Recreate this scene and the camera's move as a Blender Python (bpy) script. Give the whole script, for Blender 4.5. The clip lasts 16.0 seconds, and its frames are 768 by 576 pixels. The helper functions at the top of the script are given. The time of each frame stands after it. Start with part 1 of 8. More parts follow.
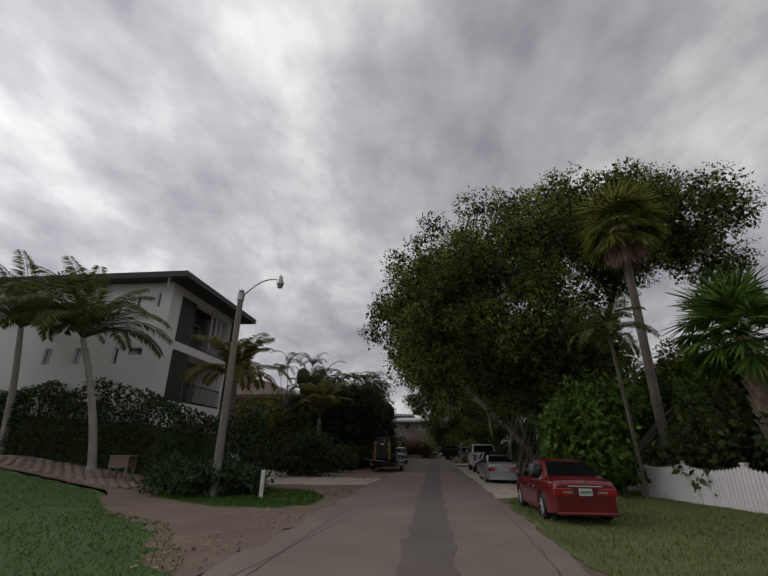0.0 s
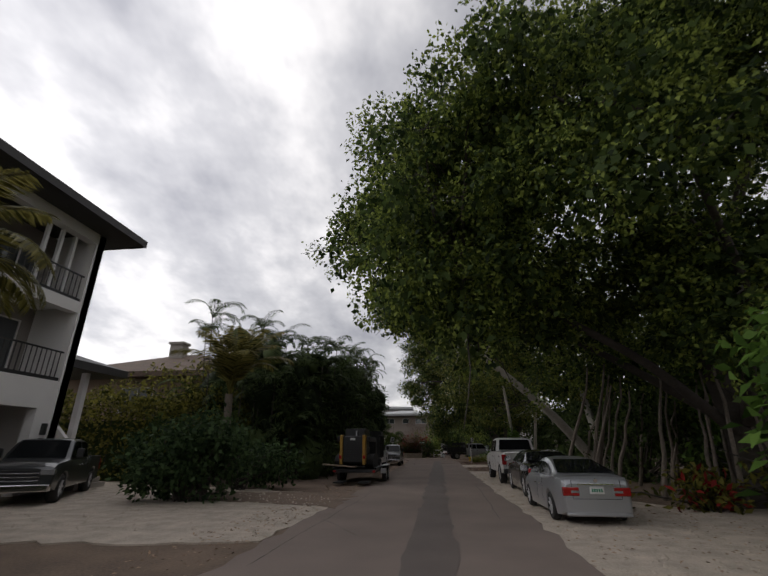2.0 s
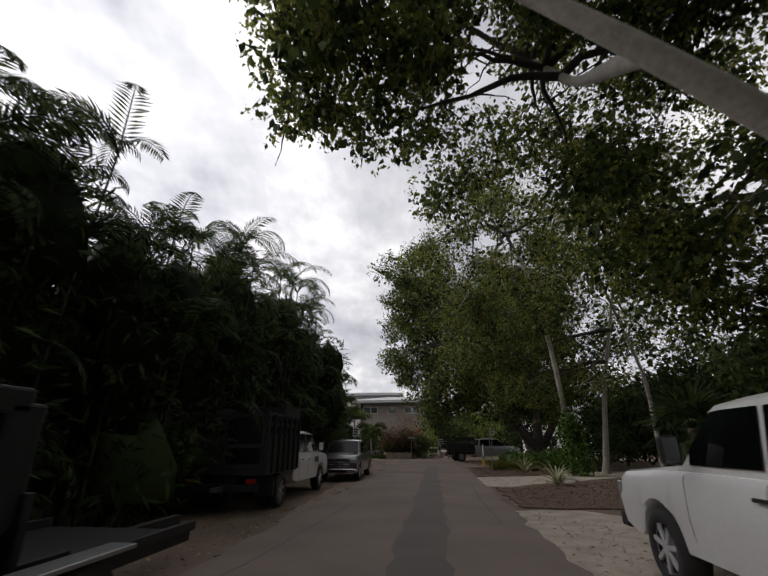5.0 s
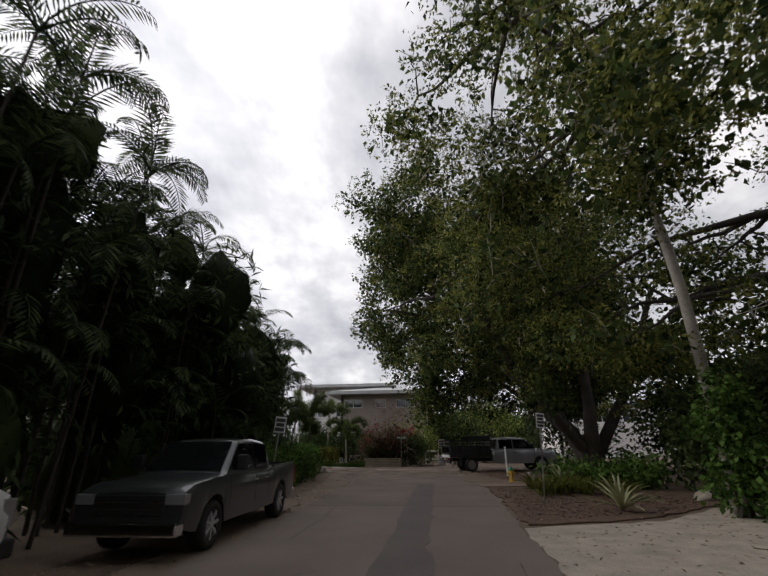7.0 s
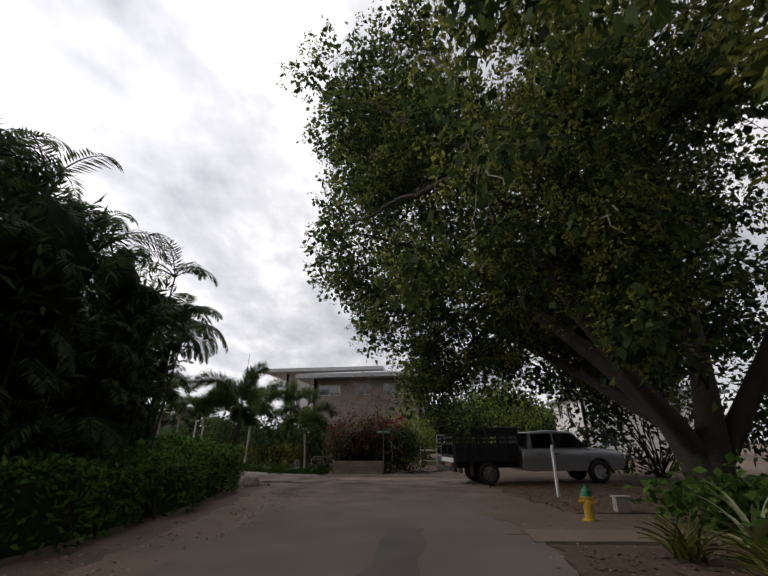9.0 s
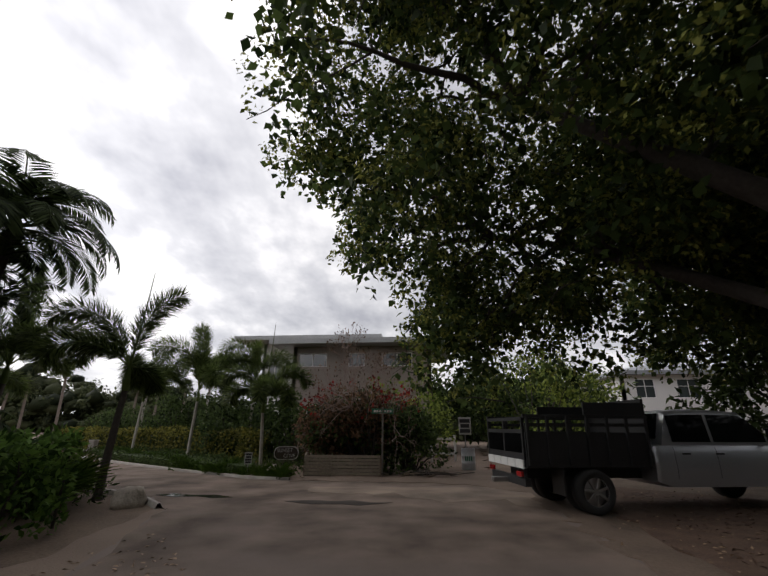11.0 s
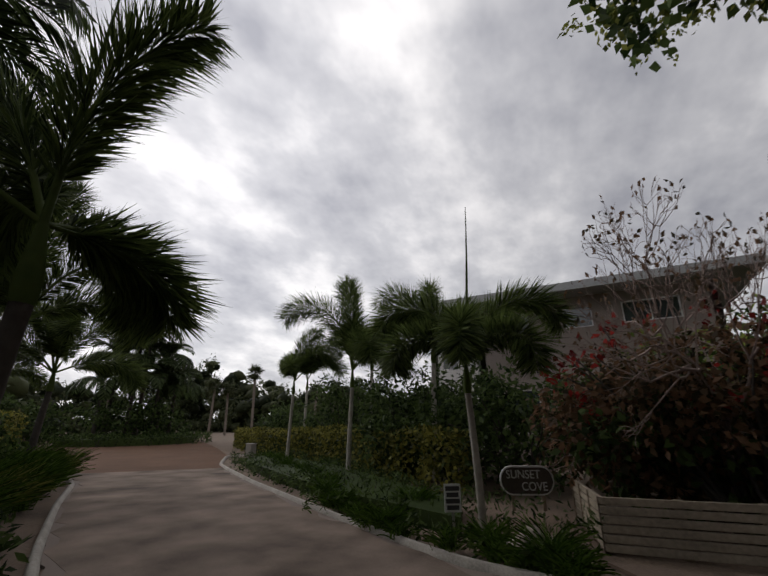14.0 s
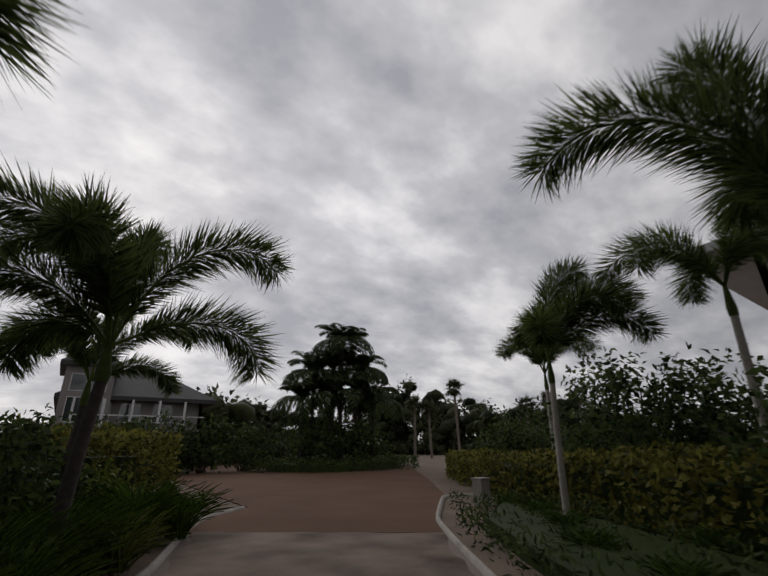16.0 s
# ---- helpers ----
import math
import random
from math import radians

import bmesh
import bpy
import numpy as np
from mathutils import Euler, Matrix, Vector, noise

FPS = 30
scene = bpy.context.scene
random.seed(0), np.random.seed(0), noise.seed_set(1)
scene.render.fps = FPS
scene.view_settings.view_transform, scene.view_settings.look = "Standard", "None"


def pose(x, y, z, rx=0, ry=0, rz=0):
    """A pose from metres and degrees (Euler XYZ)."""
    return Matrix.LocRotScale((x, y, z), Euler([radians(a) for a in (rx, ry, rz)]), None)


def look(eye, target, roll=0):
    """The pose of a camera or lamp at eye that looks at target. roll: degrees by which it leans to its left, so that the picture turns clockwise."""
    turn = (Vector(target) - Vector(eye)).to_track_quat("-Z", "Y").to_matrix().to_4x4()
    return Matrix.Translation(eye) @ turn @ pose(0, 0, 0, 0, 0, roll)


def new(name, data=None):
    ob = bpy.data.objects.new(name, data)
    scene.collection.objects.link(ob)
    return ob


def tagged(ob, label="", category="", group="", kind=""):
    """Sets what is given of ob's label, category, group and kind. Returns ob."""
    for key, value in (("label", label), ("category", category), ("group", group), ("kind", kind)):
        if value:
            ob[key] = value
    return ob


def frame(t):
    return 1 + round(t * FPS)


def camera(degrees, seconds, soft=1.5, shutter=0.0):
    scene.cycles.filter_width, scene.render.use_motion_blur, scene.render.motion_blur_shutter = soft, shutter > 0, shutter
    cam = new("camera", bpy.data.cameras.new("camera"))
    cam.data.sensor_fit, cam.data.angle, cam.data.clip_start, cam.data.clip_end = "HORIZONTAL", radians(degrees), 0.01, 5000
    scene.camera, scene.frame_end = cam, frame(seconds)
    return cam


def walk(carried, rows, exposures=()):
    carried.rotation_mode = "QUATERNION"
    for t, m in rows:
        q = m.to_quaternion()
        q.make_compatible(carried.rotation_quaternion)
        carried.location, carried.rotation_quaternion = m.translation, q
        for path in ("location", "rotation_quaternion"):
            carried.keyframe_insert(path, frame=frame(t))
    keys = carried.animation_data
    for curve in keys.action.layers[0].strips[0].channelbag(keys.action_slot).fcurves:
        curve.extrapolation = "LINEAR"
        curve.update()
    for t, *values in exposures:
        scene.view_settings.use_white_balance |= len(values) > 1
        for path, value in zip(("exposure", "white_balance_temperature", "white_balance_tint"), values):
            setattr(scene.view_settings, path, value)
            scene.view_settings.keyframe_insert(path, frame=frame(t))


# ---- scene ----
cam = camera(85.0, 16.0, soft=1.5, shutter=0.15)
PATH = [
    (0.0, (-0.011, 0.888, 1.399), (-1.089, 10.162, 4.981), 0.62),
    (0.5, (0.045, 3.759, 1.399), (-1.065, 13.036, 4.963), 0.27),
    (1.0, (0.021, 6.530, 1.399), (-1.077, 15.815, 4.945), 0.25),
    (1.5, (-0.050, 9.184, 1.399), (-1.140, 18.480, 4.918), -0.09),
    (2.0, (-0.009, 12.224, 1.399), (-1.108, 21.511, 4.940), -0.03),
    (2.5, (-0.007, 14.987, 1.399), (-1.105, 24.290, 4.900), 0.03),
    (3.0, (-0.043, 17.645, 1.399), (-1.144, 26.960, 4.865), -0.37),
    (3.5, (-0.037, 20.574, 1.399), (-1.114, 29.889, 4.872), -0.15),
    (4.0, (-0.008, 23.342, 1.399), (-1.064, 32.654, 4.888), -0.16),
    (4.2, (0.007, 24.457, 1.399), (-1.048, 33.776, 4.870), -0.18),
    (6.3, (0.444, 37.072, 1.399), (-0.588, 46.372, 4.926), 0.20),
    (6.5, (0.456, 38.116, 1.399), (-0.585, 47.406, 4.952), 0.30),
    (7.0, (0.463, 40.722, 1.399), (-0.621, 50.021, 4.913), -0.46),
    (7.5, (0.443, 43.227, 1.399), (-0.647, 52.543, 4.869), -0.74),
    (8.0, (0.482, 45.704, 1.399), (-0.592, 55.024, 4.863), -0.48),
    (8.5, (0.535, 47.912, 1.399), (-0.527, 57.233, 4.860), -0.18),
    (9.0, (0.553, 49.977, 1.399), (-0.526, 59.298, 4.854), -0.44),
    (9.2, (0.556, 50.770, 1.399), (-0.532, 60.101, 4.828), -0.53),
    (11.3, (-0.690, 58.448, 1.399), (-1.765, 67.887, 4.522), 0.60),
    (11.5, (-0.836, 59.008, 1.399), (-2.155, 68.421, 4.506), 0.85),
    (12, (-1.251, 60.392, 1.399), (-3.187, 69.703, 4.491), 1.50),
    (12.5, (-1.869, 61.752, 1.399), (-4.347, 70.950, 4.440), 1.11),
    (13, (-2.458, 62.895, 1.399), (-5.594, 71.913, 4.372), 0.89),
    (13.5, (-3.072, 63.934, 1.399), (-6.783, 72.715, 4.419), -0.17),
    (14, (-3.957, 65.012, 1.399), (-8.443, 73.398, 4.490), -0.65),
    (14.5, (-4.808, 66.004, 1.399), (-10.123, 73.853, 4.583), -1.68),
    (15, (-6.472, 67.762, 1.399), (-12.623, 74.873, 4.804), -1.58),
    (15.5, (-8.185, 69.079, 1.399), (-15.061, 75.429, 4.919), -1.38),
    (16, (-10.185, 70.468, 1.399), (-17.704, 75.999, 4.985), -1.12),
]
EXPOSURES = [(0.0, -0.15), (1.0, 0.0), (2.0, 0.25), (3.0, 0.5), (4.2, 0.6), (6.5, 0.6), (9.0, 0.55), (11.3, 0.5), (12.5, 0.3), (13.5, 0.14), (14.5, 0.06), (15.5, -0.22), (16.0, -0.42)]
UNIT = 1.16  # metres to one unit of the plan below
walk(cam, [(t, look(Vector(eye) * UNIT, Vector(target) * UNIT, roll)) for t, eye, target, roll in PATH], EXPOSURES)

# ---- world and sun ----
world = bpy.data.worlds.new("overcast_sky")
scene.world = world
world.use_nodes = True
wn, wl = world.node_tree.nodes, world.node_tree.links
wn.clear()
w_out = wn.new("ShaderNodeOutputWorld")
w_bg = wn.new("ShaderNodeBackground")
w_sky = wn.new("ShaderNodeTexSky")
w_sky.sky_type, w_sky.sun_disc = "NISHITA", False
w_sky.sun_elevation, w_sky.sun_rotation = radians(32), radians(-82)
w_dim = wn.new("ShaderNodeMix")
w_dim.data_type, w_dim.blend_type = "RGBA", "MULTIPLY"
w_dim.inputs[0].default_value = 1.0
w_dim.inputs[7].default_value = (0.09, 0.09, 0.09, 1)
wl.new(w_sky.outputs[0], w_dim.inputs[6])
w_tc = wn.new("ShaderNodeTexCoord")
w_sep = wn.new("ShaderNodeSeparateXYZ")
wl.new(w_tc.outputs["Generated"], w_sep.inputs[0])


def w_math(op, a, b):
    n = wn.new("ShaderNodeMath")
    n.operation = op
    for i, v in enumerate((a, b)):
        if isinstance(v, (int, float)):
            n.inputs[i].default_value = v
        else:
            wl.new(v, n.inputs[i])
    return n.outputs[0]


# a flat cloud deck, seen in perspective
up = w_math("ADD", w_math("MAXIMUM", w_sep.outputs[2], 0.0), 0.32)
w_com = wn.new("ShaderNodeCombineXYZ")
wl.new(w_math("DIVIDE", w_sep.outputs[0], up), w_com.inputs[0])
wl.new(w_math("DIVIDE", w_sep.outputs[1], up), w_com.inputs[1])
w_map = wn.new("ShaderNodeMapping")
w_map.inputs["Rotation"].default_value = (0, 0, radians(-12))
w_map.inputs["Scale"].default_value = (1.25, 0.9, 1)
w_map.inputs["Location"].default_value = (3.3, 1.4, 0)
wl.new(w_com.outputs[0], w_map.inputs[0])
w_n1 = wn.new("ShaderNodeTexNoise")
w_n1.inputs["Scale"].default_value, w_n1.inputs["Detail"].default_value = 1.5, 4.0
w_n1.inputs["Roughness"].default_value, w_n1.inputs["Distortion"].default_value = 0.42, 0.5
wl.new(w_map.outputs[0], w_n1.inputs["Vector"])
w_ramp = wn.new("ShaderNodeValToRGB")
e = w_ramp.color_ramp.elements
e[0].position, e[0].color = 0.36, (0.4, 0.4, 0.44, 1)
e[1].position, e[1].color = 0.64, (1.0, 0.97, 0.97, 1)
mid = e.new(0.5)
mid.color = (0.62, 0.613, 0.64, 1)
w_n2 = wn.new("ShaderNodeTexNoise")
w_n2.inputs["Scale"].default_value, w_n2.inputs["Detail"].default_value = 5.0, 4.0
w_n2.inputs["Roughness"].default_value = 0.55
wl.new(w_map.outputs[0], w_n2.inputs["Vector"])
lumps = w_math("ADD", w_math("MULTIPLY", w_n1.outputs["Fac"], 0.55), w_math("MULTIPLY", w_n2.outputs["Fac"], 0.45))
wl.new(lumps, w_ramp.inputs[0])
# the cloud thins towards the hidden sun
w_dot = wn.new("ShaderNodeVectorMath")
w_dot.operation = "DOT_PRODUCT"
SUN_DIR = Vector((-0.84, 0.14, 0.53)).normalized()
w_dot.inputs[1].default_value = SUN_DIR
wl.new(w_tc.outputs["Generated"], w_dot.inputs[0])
glow = w_math("MULTIPLY", w_math("POWER", w_math("MAXIMUM", w_dot.outputs["Value"], 0.0), 2.0), 0.72)
w_gain = wn.new("ShaderNodeMix")
w_gain.data_type, w_gain.blend_type = "RGBA", "MULTIPLY"
w_gain.inputs[0].default_value = 1.0
wl.new(w_ramp.outputs[0], w_gain.inputs[6])
w_g3 = wn.new("ShaderNodeCombineXYZ")
g1 = w_math("ADD", glow, 0.84)
for i in range(3):
    wl.new(g1, w_g3.inputs[i])
wl.new(w_g3.outputs[0], w_gain.inputs[7])
w_mix = wn.new("ShaderNodeMix")
w_mix.data_type = "RGBA"
w_mix.inputs[0].default_value = 0.93
wl.new(w_dim.outputs[2], w_mix.inputs[6])
wl.new(w_gain.outputs[2], w_mix.inputs[7])
wl.new(w_mix.outputs[2], w_bg.inputs[0])
w_bg.inputs[1].default_value = 0.86
wl.new(w_bg.outputs[0], w_out.inputs[0])

sun = new("sun", bpy.data.lights.new("sun", "SUN"))
sun.data.energy, sun.data.angle, sun.data.color = 0.5, radians(25), (1.0, 0.96, 0.9)
sun.matrix_world = look(SUN_DIR * 50, (0, 0, 0))


# ---- materials ----
def mat(name, color, rough=0.7, metal=0.0, var=0.25, scale=1.2, fine=30.0, bump=0.2, spec=0.5, tint=None, island=0.0, translucent=0.0, coat=0.0, detail=4.0, fine_amt=0.5):
    """A surface with variation at two scales and a fine relief, in metres."""
    m = bpy.data.materials.new(name)
    m.use_nodes = True
    n, l = m.node_tree.nodes, m.node_tree.links
    b = n["Principled BSDF"]
    geo = n.new("ShaderNodeNewGeometry")
    big, small = n.new("ShaderNodeTexNoise"), n.new("ShaderNodeTexNoise")
    big.inputs["Scale"].default_value, big.inputs["Detail"].default_value = scale, detail
    small.inputs["Scale"].default_value, small.inputs["Detail"].default_value = fine, 3.0
    l.new(geo.outputs["Position"], big.inputs["Vector"])
    l.new(geo.outputs["Position"], small.inputs["Vector"])
    mixf = n.new("ShaderNodeMix")
    mixf.inputs[0].default_value = fine_amt
    l.new(big.outputs["Fac"], mixf.inputs[2])
    l.new(small.outputs["Fac"], mixf.inputs[3])
    fac = mixf.outputs[0]
    if island:
        mi = n.new("ShaderNodeMix")
        mi.inputs[0].default_value = island
        l.new(fac, mi.inputs[2])
        l.new(geo.outputs["Random Per Island"], mi.inputs[3])
        fac = mi.outputs[0]
    ramp = n.new("ShaderNodeValToRGB")
    lo = tuple(c * (1 - var) for c in color)
    hi = tuple(min(1, c * (1 + var)) for c in (tint or color))
    ramp.color_ramp.elements[0].position, ramp.color_ramp.elements[0].color = 0.28, (*lo, 1)
    ramp.color_ramp.elements[1].position, ramp.color_ramp.elements[1].color = 0.72, (*hi, 1)
    l.new(fac, ramp.inputs[0])
    l.new(ramp.outputs[0], b.inputs["Base Color"])
    b.inputs["Roughness"].default_value, b.inputs["Metallic"].default_value = rough, metal
    b.inputs["Specular IOR Level"].default_value = spec
    b.inputs["Coat Weight"].default_value = coat
    b.inputs["Coat Roughness"].default_value = 0.06
    if bump:
        bu = n.new("ShaderNodeBump")
        bu.inputs["Strength"].default_value, bu.inputs["Distance"].default_value = bump, 0.02
        l.new(small.outputs["Fac"], bu.inputs["Height"])
        l.new(bu.outputs[0], b.inputs["Normal"])
    if translucent:
        tr = n.new("ShaderNodeBsdfTranslucent")
        ms = n.new("ShaderNodeMixShader")
        ms.inputs[0].default_value = translucent
        l.new(ramp.outputs[0], tr.inputs[0])
        l.new(b.outputs[0], ms.inputs[1])
        l.new(tr.outputs[0], ms.inputs[2])
        l.new(ms.outputs[0], n["Material Output"].inputs[0])
    return m


def leaf_mat(name, color, tint, var=0.45, rough=0.55, tr=0.45):
    return mat(name, color, rough, var=var, scale=0.5, fine=6, bump=0, tint=tint, island=0.55, translucent=tr, spec=0.12)


M = {}
M["ground"] = mat("leaf_litter_soil", (0.13, 0.095, 0.07), 0.95, var=0.45, scale=0.9, fine=22, bump=0.9, tint=(0.17, 0.12, 0.085))
M["asphalt"] = mat("worn_asphalt", (0.2147, 0.1724, 0.1482), 0.88, var=0.26, scale=0.5, fine=90, bump=0.35, spec=0.25)
M["patch"] = mat("tar_patch", (0.1304, 0.1064, 0.09355), 0.8, var=0.25, scale=0.8, fine=90, bump=0.3)
M["gravel"] = mat("shell_gravel", (0.46, 0.395, 0.325), 0.95, var=0.42, scale=2.2, fine=45, bump=0.9, detail=6)
M["sand"] = mat("sandy_shoulder", (0.234, 0.174, 0.132), 0.95, var=0.3, scale=0.8, fine=40, bump=0.7)
M["dirt_thin"] = mat("thin_brown_dirt", (0.17, 0.13, 0.103), 0.95, var=0.5, scale=0.8, fine=40, bump=0.5, detail=7, tint=(0.25, 0.19, 0.145), fine_amt=0.25)
M["dirt"] = mat("brown_dirt", (0.175, 0.125, 0.093), 0.95, var=0.35, scale=0.9, fine=30, bump=0.7)
M["mulch"] = mat("red_brown_mulch", (0.13, 0.08, 0.056), 0.95, var=0.5, scale=2.5, fine=35, bump=1.0)
M["lawn"] = mat("lawn_soil", (0.06, 0.1, 0.022), 0.9, var=0.45, scale=0.7, fine=18, bump=0.9, tint=(0.12, 0.13, 0.045))
M["lawn_dark"] = mat("deep_green_lawn", (0.042, 0.098, 0.01), 0.9, var=0.35, scale=0.7, fine=18, bump=0.9)
M["pavers"] = mat("red_pavers", (0.125, 0.07, 0.044), 0.9, spec=0.15, var=0.3, scale=0.5, fine=30, bump=0.5)
M["brick"] = mat("clay_paver", (0.26, 0.2, 0.165), 0.9, var=0.4, scale=1.2, fine=14, bump=0.5, island=0.3)
M["kerb"] = mat("weathered_kerb", (0.36, 0.33, 0.29), 0.9, var=0.4, scale=2.2, fine=40, bump=0.5)
M["concrete"] = mat("pale_concrete", (0.31, 0.285, 0.25), 0.85, var=0.25, scale=1.5, fine=40, bump=0.35)
M["bark"] = mat("grey_bark", (0.17, 0.14, 0.115), 0.9, var=0.4, scale=2.0, fine=14, bump=1.0)
M["bark_pale"] = mat("pale_bark", (0.36, 0.33, 0.285), 0.85, var=0.3, scale=2.0, fine=12, bump=0.7)
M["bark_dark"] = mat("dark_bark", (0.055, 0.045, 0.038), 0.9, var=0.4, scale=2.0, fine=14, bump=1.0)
M["leaf"] = leaf_mat("broad_leaf", (0.09, 0.14, 0.03), (0.195, 0.235, 0.05))
M["leaf_olive"] = leaf_mat("olive_leaf", (0.1, 0.128, 0.026), (0.205, 0.212, 0.05))
M["leaf_bright"] = leaf_mat("bright_leaf", (0.048, 0.105, 0.021), (0.1125, 0.195, 0.039))
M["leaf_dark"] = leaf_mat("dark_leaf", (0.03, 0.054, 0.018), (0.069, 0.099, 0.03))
M["leaf_blue"] = leaf_mat("hedge_leaf", (0.0297, 0.0594, 0.0243), (0.0675, 0.1053, 0.0432))
M["leaf_yellow"] = leaf_mat("yellow_green_leaf", (0.06875, 0.08125, 0.01875), (0.175, 0.1625, 0.035))
M["leaf_red"] = leaf_mat("red_bract", (0.16, 0.014, 0.014), (0.26, 0.03, 0.025))
M["leaf_rust"] = leaf_mat("rusty_leaf", (0.06, 0.052, 0.024), (0.15, 0.085, 0.05))
M["palm"] = leaf_mat("palm_leaf", (0.051, 0.081, 0.024), (0.105, 0.138, 0.039), rough=0.55)
M["palm_gold"] = leaf_mat("golden_palm_leaf", (0.085, 0.085, 0.022), (0.17, 0.15, 0.045), rough=0.4)
M["palm_dark"] = leaf_mat("areca_leaf", (0.028, 0.047, 0.018), (0.07, 0.095, 0.035), rough=0.5)
M["dead"] = mat("dead_frond", (0.29, 0.2, 0.13), 0.9, var=0.5, scale=2, fine=10, bump=0, island=0.6)
M["agave"] = leaf_mat("variegated_blade", (0.22, 0.24, 0.12), (0.4, 0.4, 0.24), tr=0.05)
M["grass"] = leaf_mat("grass_blade", (0.095, 0.155, 0.028), (0.19, 0.205, 0.055), tr=0.15)
M["grass_dark"] = leaf_mat("dark_grass_blade", (0.045, 0.1, 0.012), (0.08, 0.14, 0.02), tr=0.15)
M["white_wall"] = mat("white_stucco", (0.72, 0.70, 0.68), 0.85, var=0.08, scale=0.6, fine=60, bump=0.25)
M["white_paint"] = mat("white_paint", (0.74, 0.72, 0.72), 0.6, var=0.1, scale=2, fine=30, bump=0.08)
M["grey_wall"] = mat("grey_siding", (0.27, 0.245, 0.23), 0.8, var=0.15, scale=0.7, fine=20, bump=0.2)
M["taupe_wall"] = mat("taupe_siding", (0.3, 0.25, 0.22), 0.85, var=0.15, scale=0.7, fine=20, bump=0.2)
M["roof_pale"] = mat("pale_metal_roof", (0.4, 0.4, 0.4), 0.45, var=0.2, scale=0.8, fine=10, bump=0.2)
M["bark_twig"] = mat("pink_grey_twig", (0.27, 0.2, 0.175), 0.9, var=0.3, scale=3.0, fine=14, bump=0.4)
M["wood_pale"] = mat("bleached_wood", (0.3, 0.25, 0.19), 0.85, var=0.4, scale=1.8, fine=18, bump=0.5)
M["dark_panel"] = mat("dark_screen", (0.035, 0.03, 0.028), 0.6, var=0.3, scale=2, fine=60, bump=0.2)
M["roof_dark"] = mat("dark_roof", (0.045, 0.042, 0.042), 0.6, var=0.3, scale=1, fine=20, bump=0.3)
M["roof_grey"] = mat("grey_metal_roof", (0.25, 0.26, 0.27), 0.5, var=0.2, scale=0.8, fine=10, bump=0.2)
M["roof_brown"] = mat("brown_shingle", (0.11, 0.075, 0.055), 0.85, var=0.35, scale=1.5, fine=12, bump=0.6)
M["wood"] = mat("weathered_wood", (0.22, 0.17, 0.12), 0.85, var=0.35, scale=1.5, fine=18, bump=0.5)
M["wood_dark"] = mat("dark_wood", (0.07, 0.055, 0.045), 0.85, var=0.35, scale=1.5, fine=18, bump=0.5)
M["pole"] = mat("weathered_pole", (0.21, 0.19, 0.165), 0.85, var=0.3, scale=2, fine=20, bump=0.5)
M["metal"] = mat("galvanised_metal", (0.42, 0.42, 0.42), 0.4, 1.0, var=0.2, scale=3, fine=30, bump=0.1)
M["chrome"] = mat("chrome", (0.75, 0.75, 0.76), 0.12, 1.0, var=0.05, bump=0)
M["black"] = mat("black_plastic", (0.018, 0.018, 0.019), 0.45, var=0.2, scale=3, fine=60, bump=0.1)
M["matte_black"] = mat("black_steel", (0.012, 0.012, 0.013), 0.55, var=0.4, scale=2, fine=25, bump=0.2)
M["tyre"] = mat("rubber", (0.022, 0.021, 0.021), 0.85, var=0.3, scale=8, fine=60, bump=0.3)
M["glass"] = mat("tinted_glass", (0.008, 0.009, 0.01), 0.04, var=0.1, bump=0, spec=0.14)
M["window"] = mat("window_glass", (0.05, 0.06, 0.065), 0.05, var=0.15, scale=0.6, bump=0, spec=0.9, coat=0.6)
M["red_paint"] = mat("red_car_paint", (0.17, 0.008, 0.014), 0.3, 0.25, var=0.08, bump=0, coat=0.9)
M["silver_paint"] = mat("silver_car_paint", (0.42, 0.43, 0.45), 0.32, 0.6, var=0.06, bump=0, coat=0.8)
M["black_paint"] = mat("black_car_paint", (0.012, 0.012, 0.014), 0.25, 0.2, var=0.1, bump=0, coat=0.9)
M["white_car"] = mat("white_car_paint", (0.68, 0.67, 0.66), 0.3, 0.0, var=0.08, scale=1.5, bump=0, coat=0.7)
M["grey_car"] = mat("dark_grey_car_paint", (0.05, 0.053, 0.056), 0.3, 0.4, var=0.1, bump=0, coat=0.8)
M["tail"] = mat("red_lens", (0.32, 0.01, 0.012), 0.15, var=0.15, scale=8, bump=0, coat=0.6)
M["lamp"] = mat("clear_lens", (0.32, 0.32, 0.33), 0.12, 0.3, var=0.1, scale=8, bump=0, coat=0.6)
M["plate"] = mat("plate_white", (0.62, 0.62, 0.6), 0.5, var=0.08, scale=9, bump=0)
M["yellow"] = mat("worn_yellow_paint", (0.34, 0.19, 0.02), 0.5, var=0.25, scale=3, fine=25, bump=0.15)
M["hyd_yellow"] = mat("hydrant_yellow", (0.62, 0.40, 0.05), 0.5, var=0.2, scale=5, fine=25, bump=0.15)
M["green_paint"] = mat("sign_green", (0.02, 0.19, 0.10), 0.5, var=0.15, scale=5, fine=25, bump=0.05)
M["sign"] = mat("sign_white", (0.62, 0.62, 0.6), 0.5, var=0.12, scale=5, fine=30, bump=0.05)
M["ink"] = mat("sign_ink", (0.05, 0.05, 0.055), 0.6, var=0.2, bump=0)
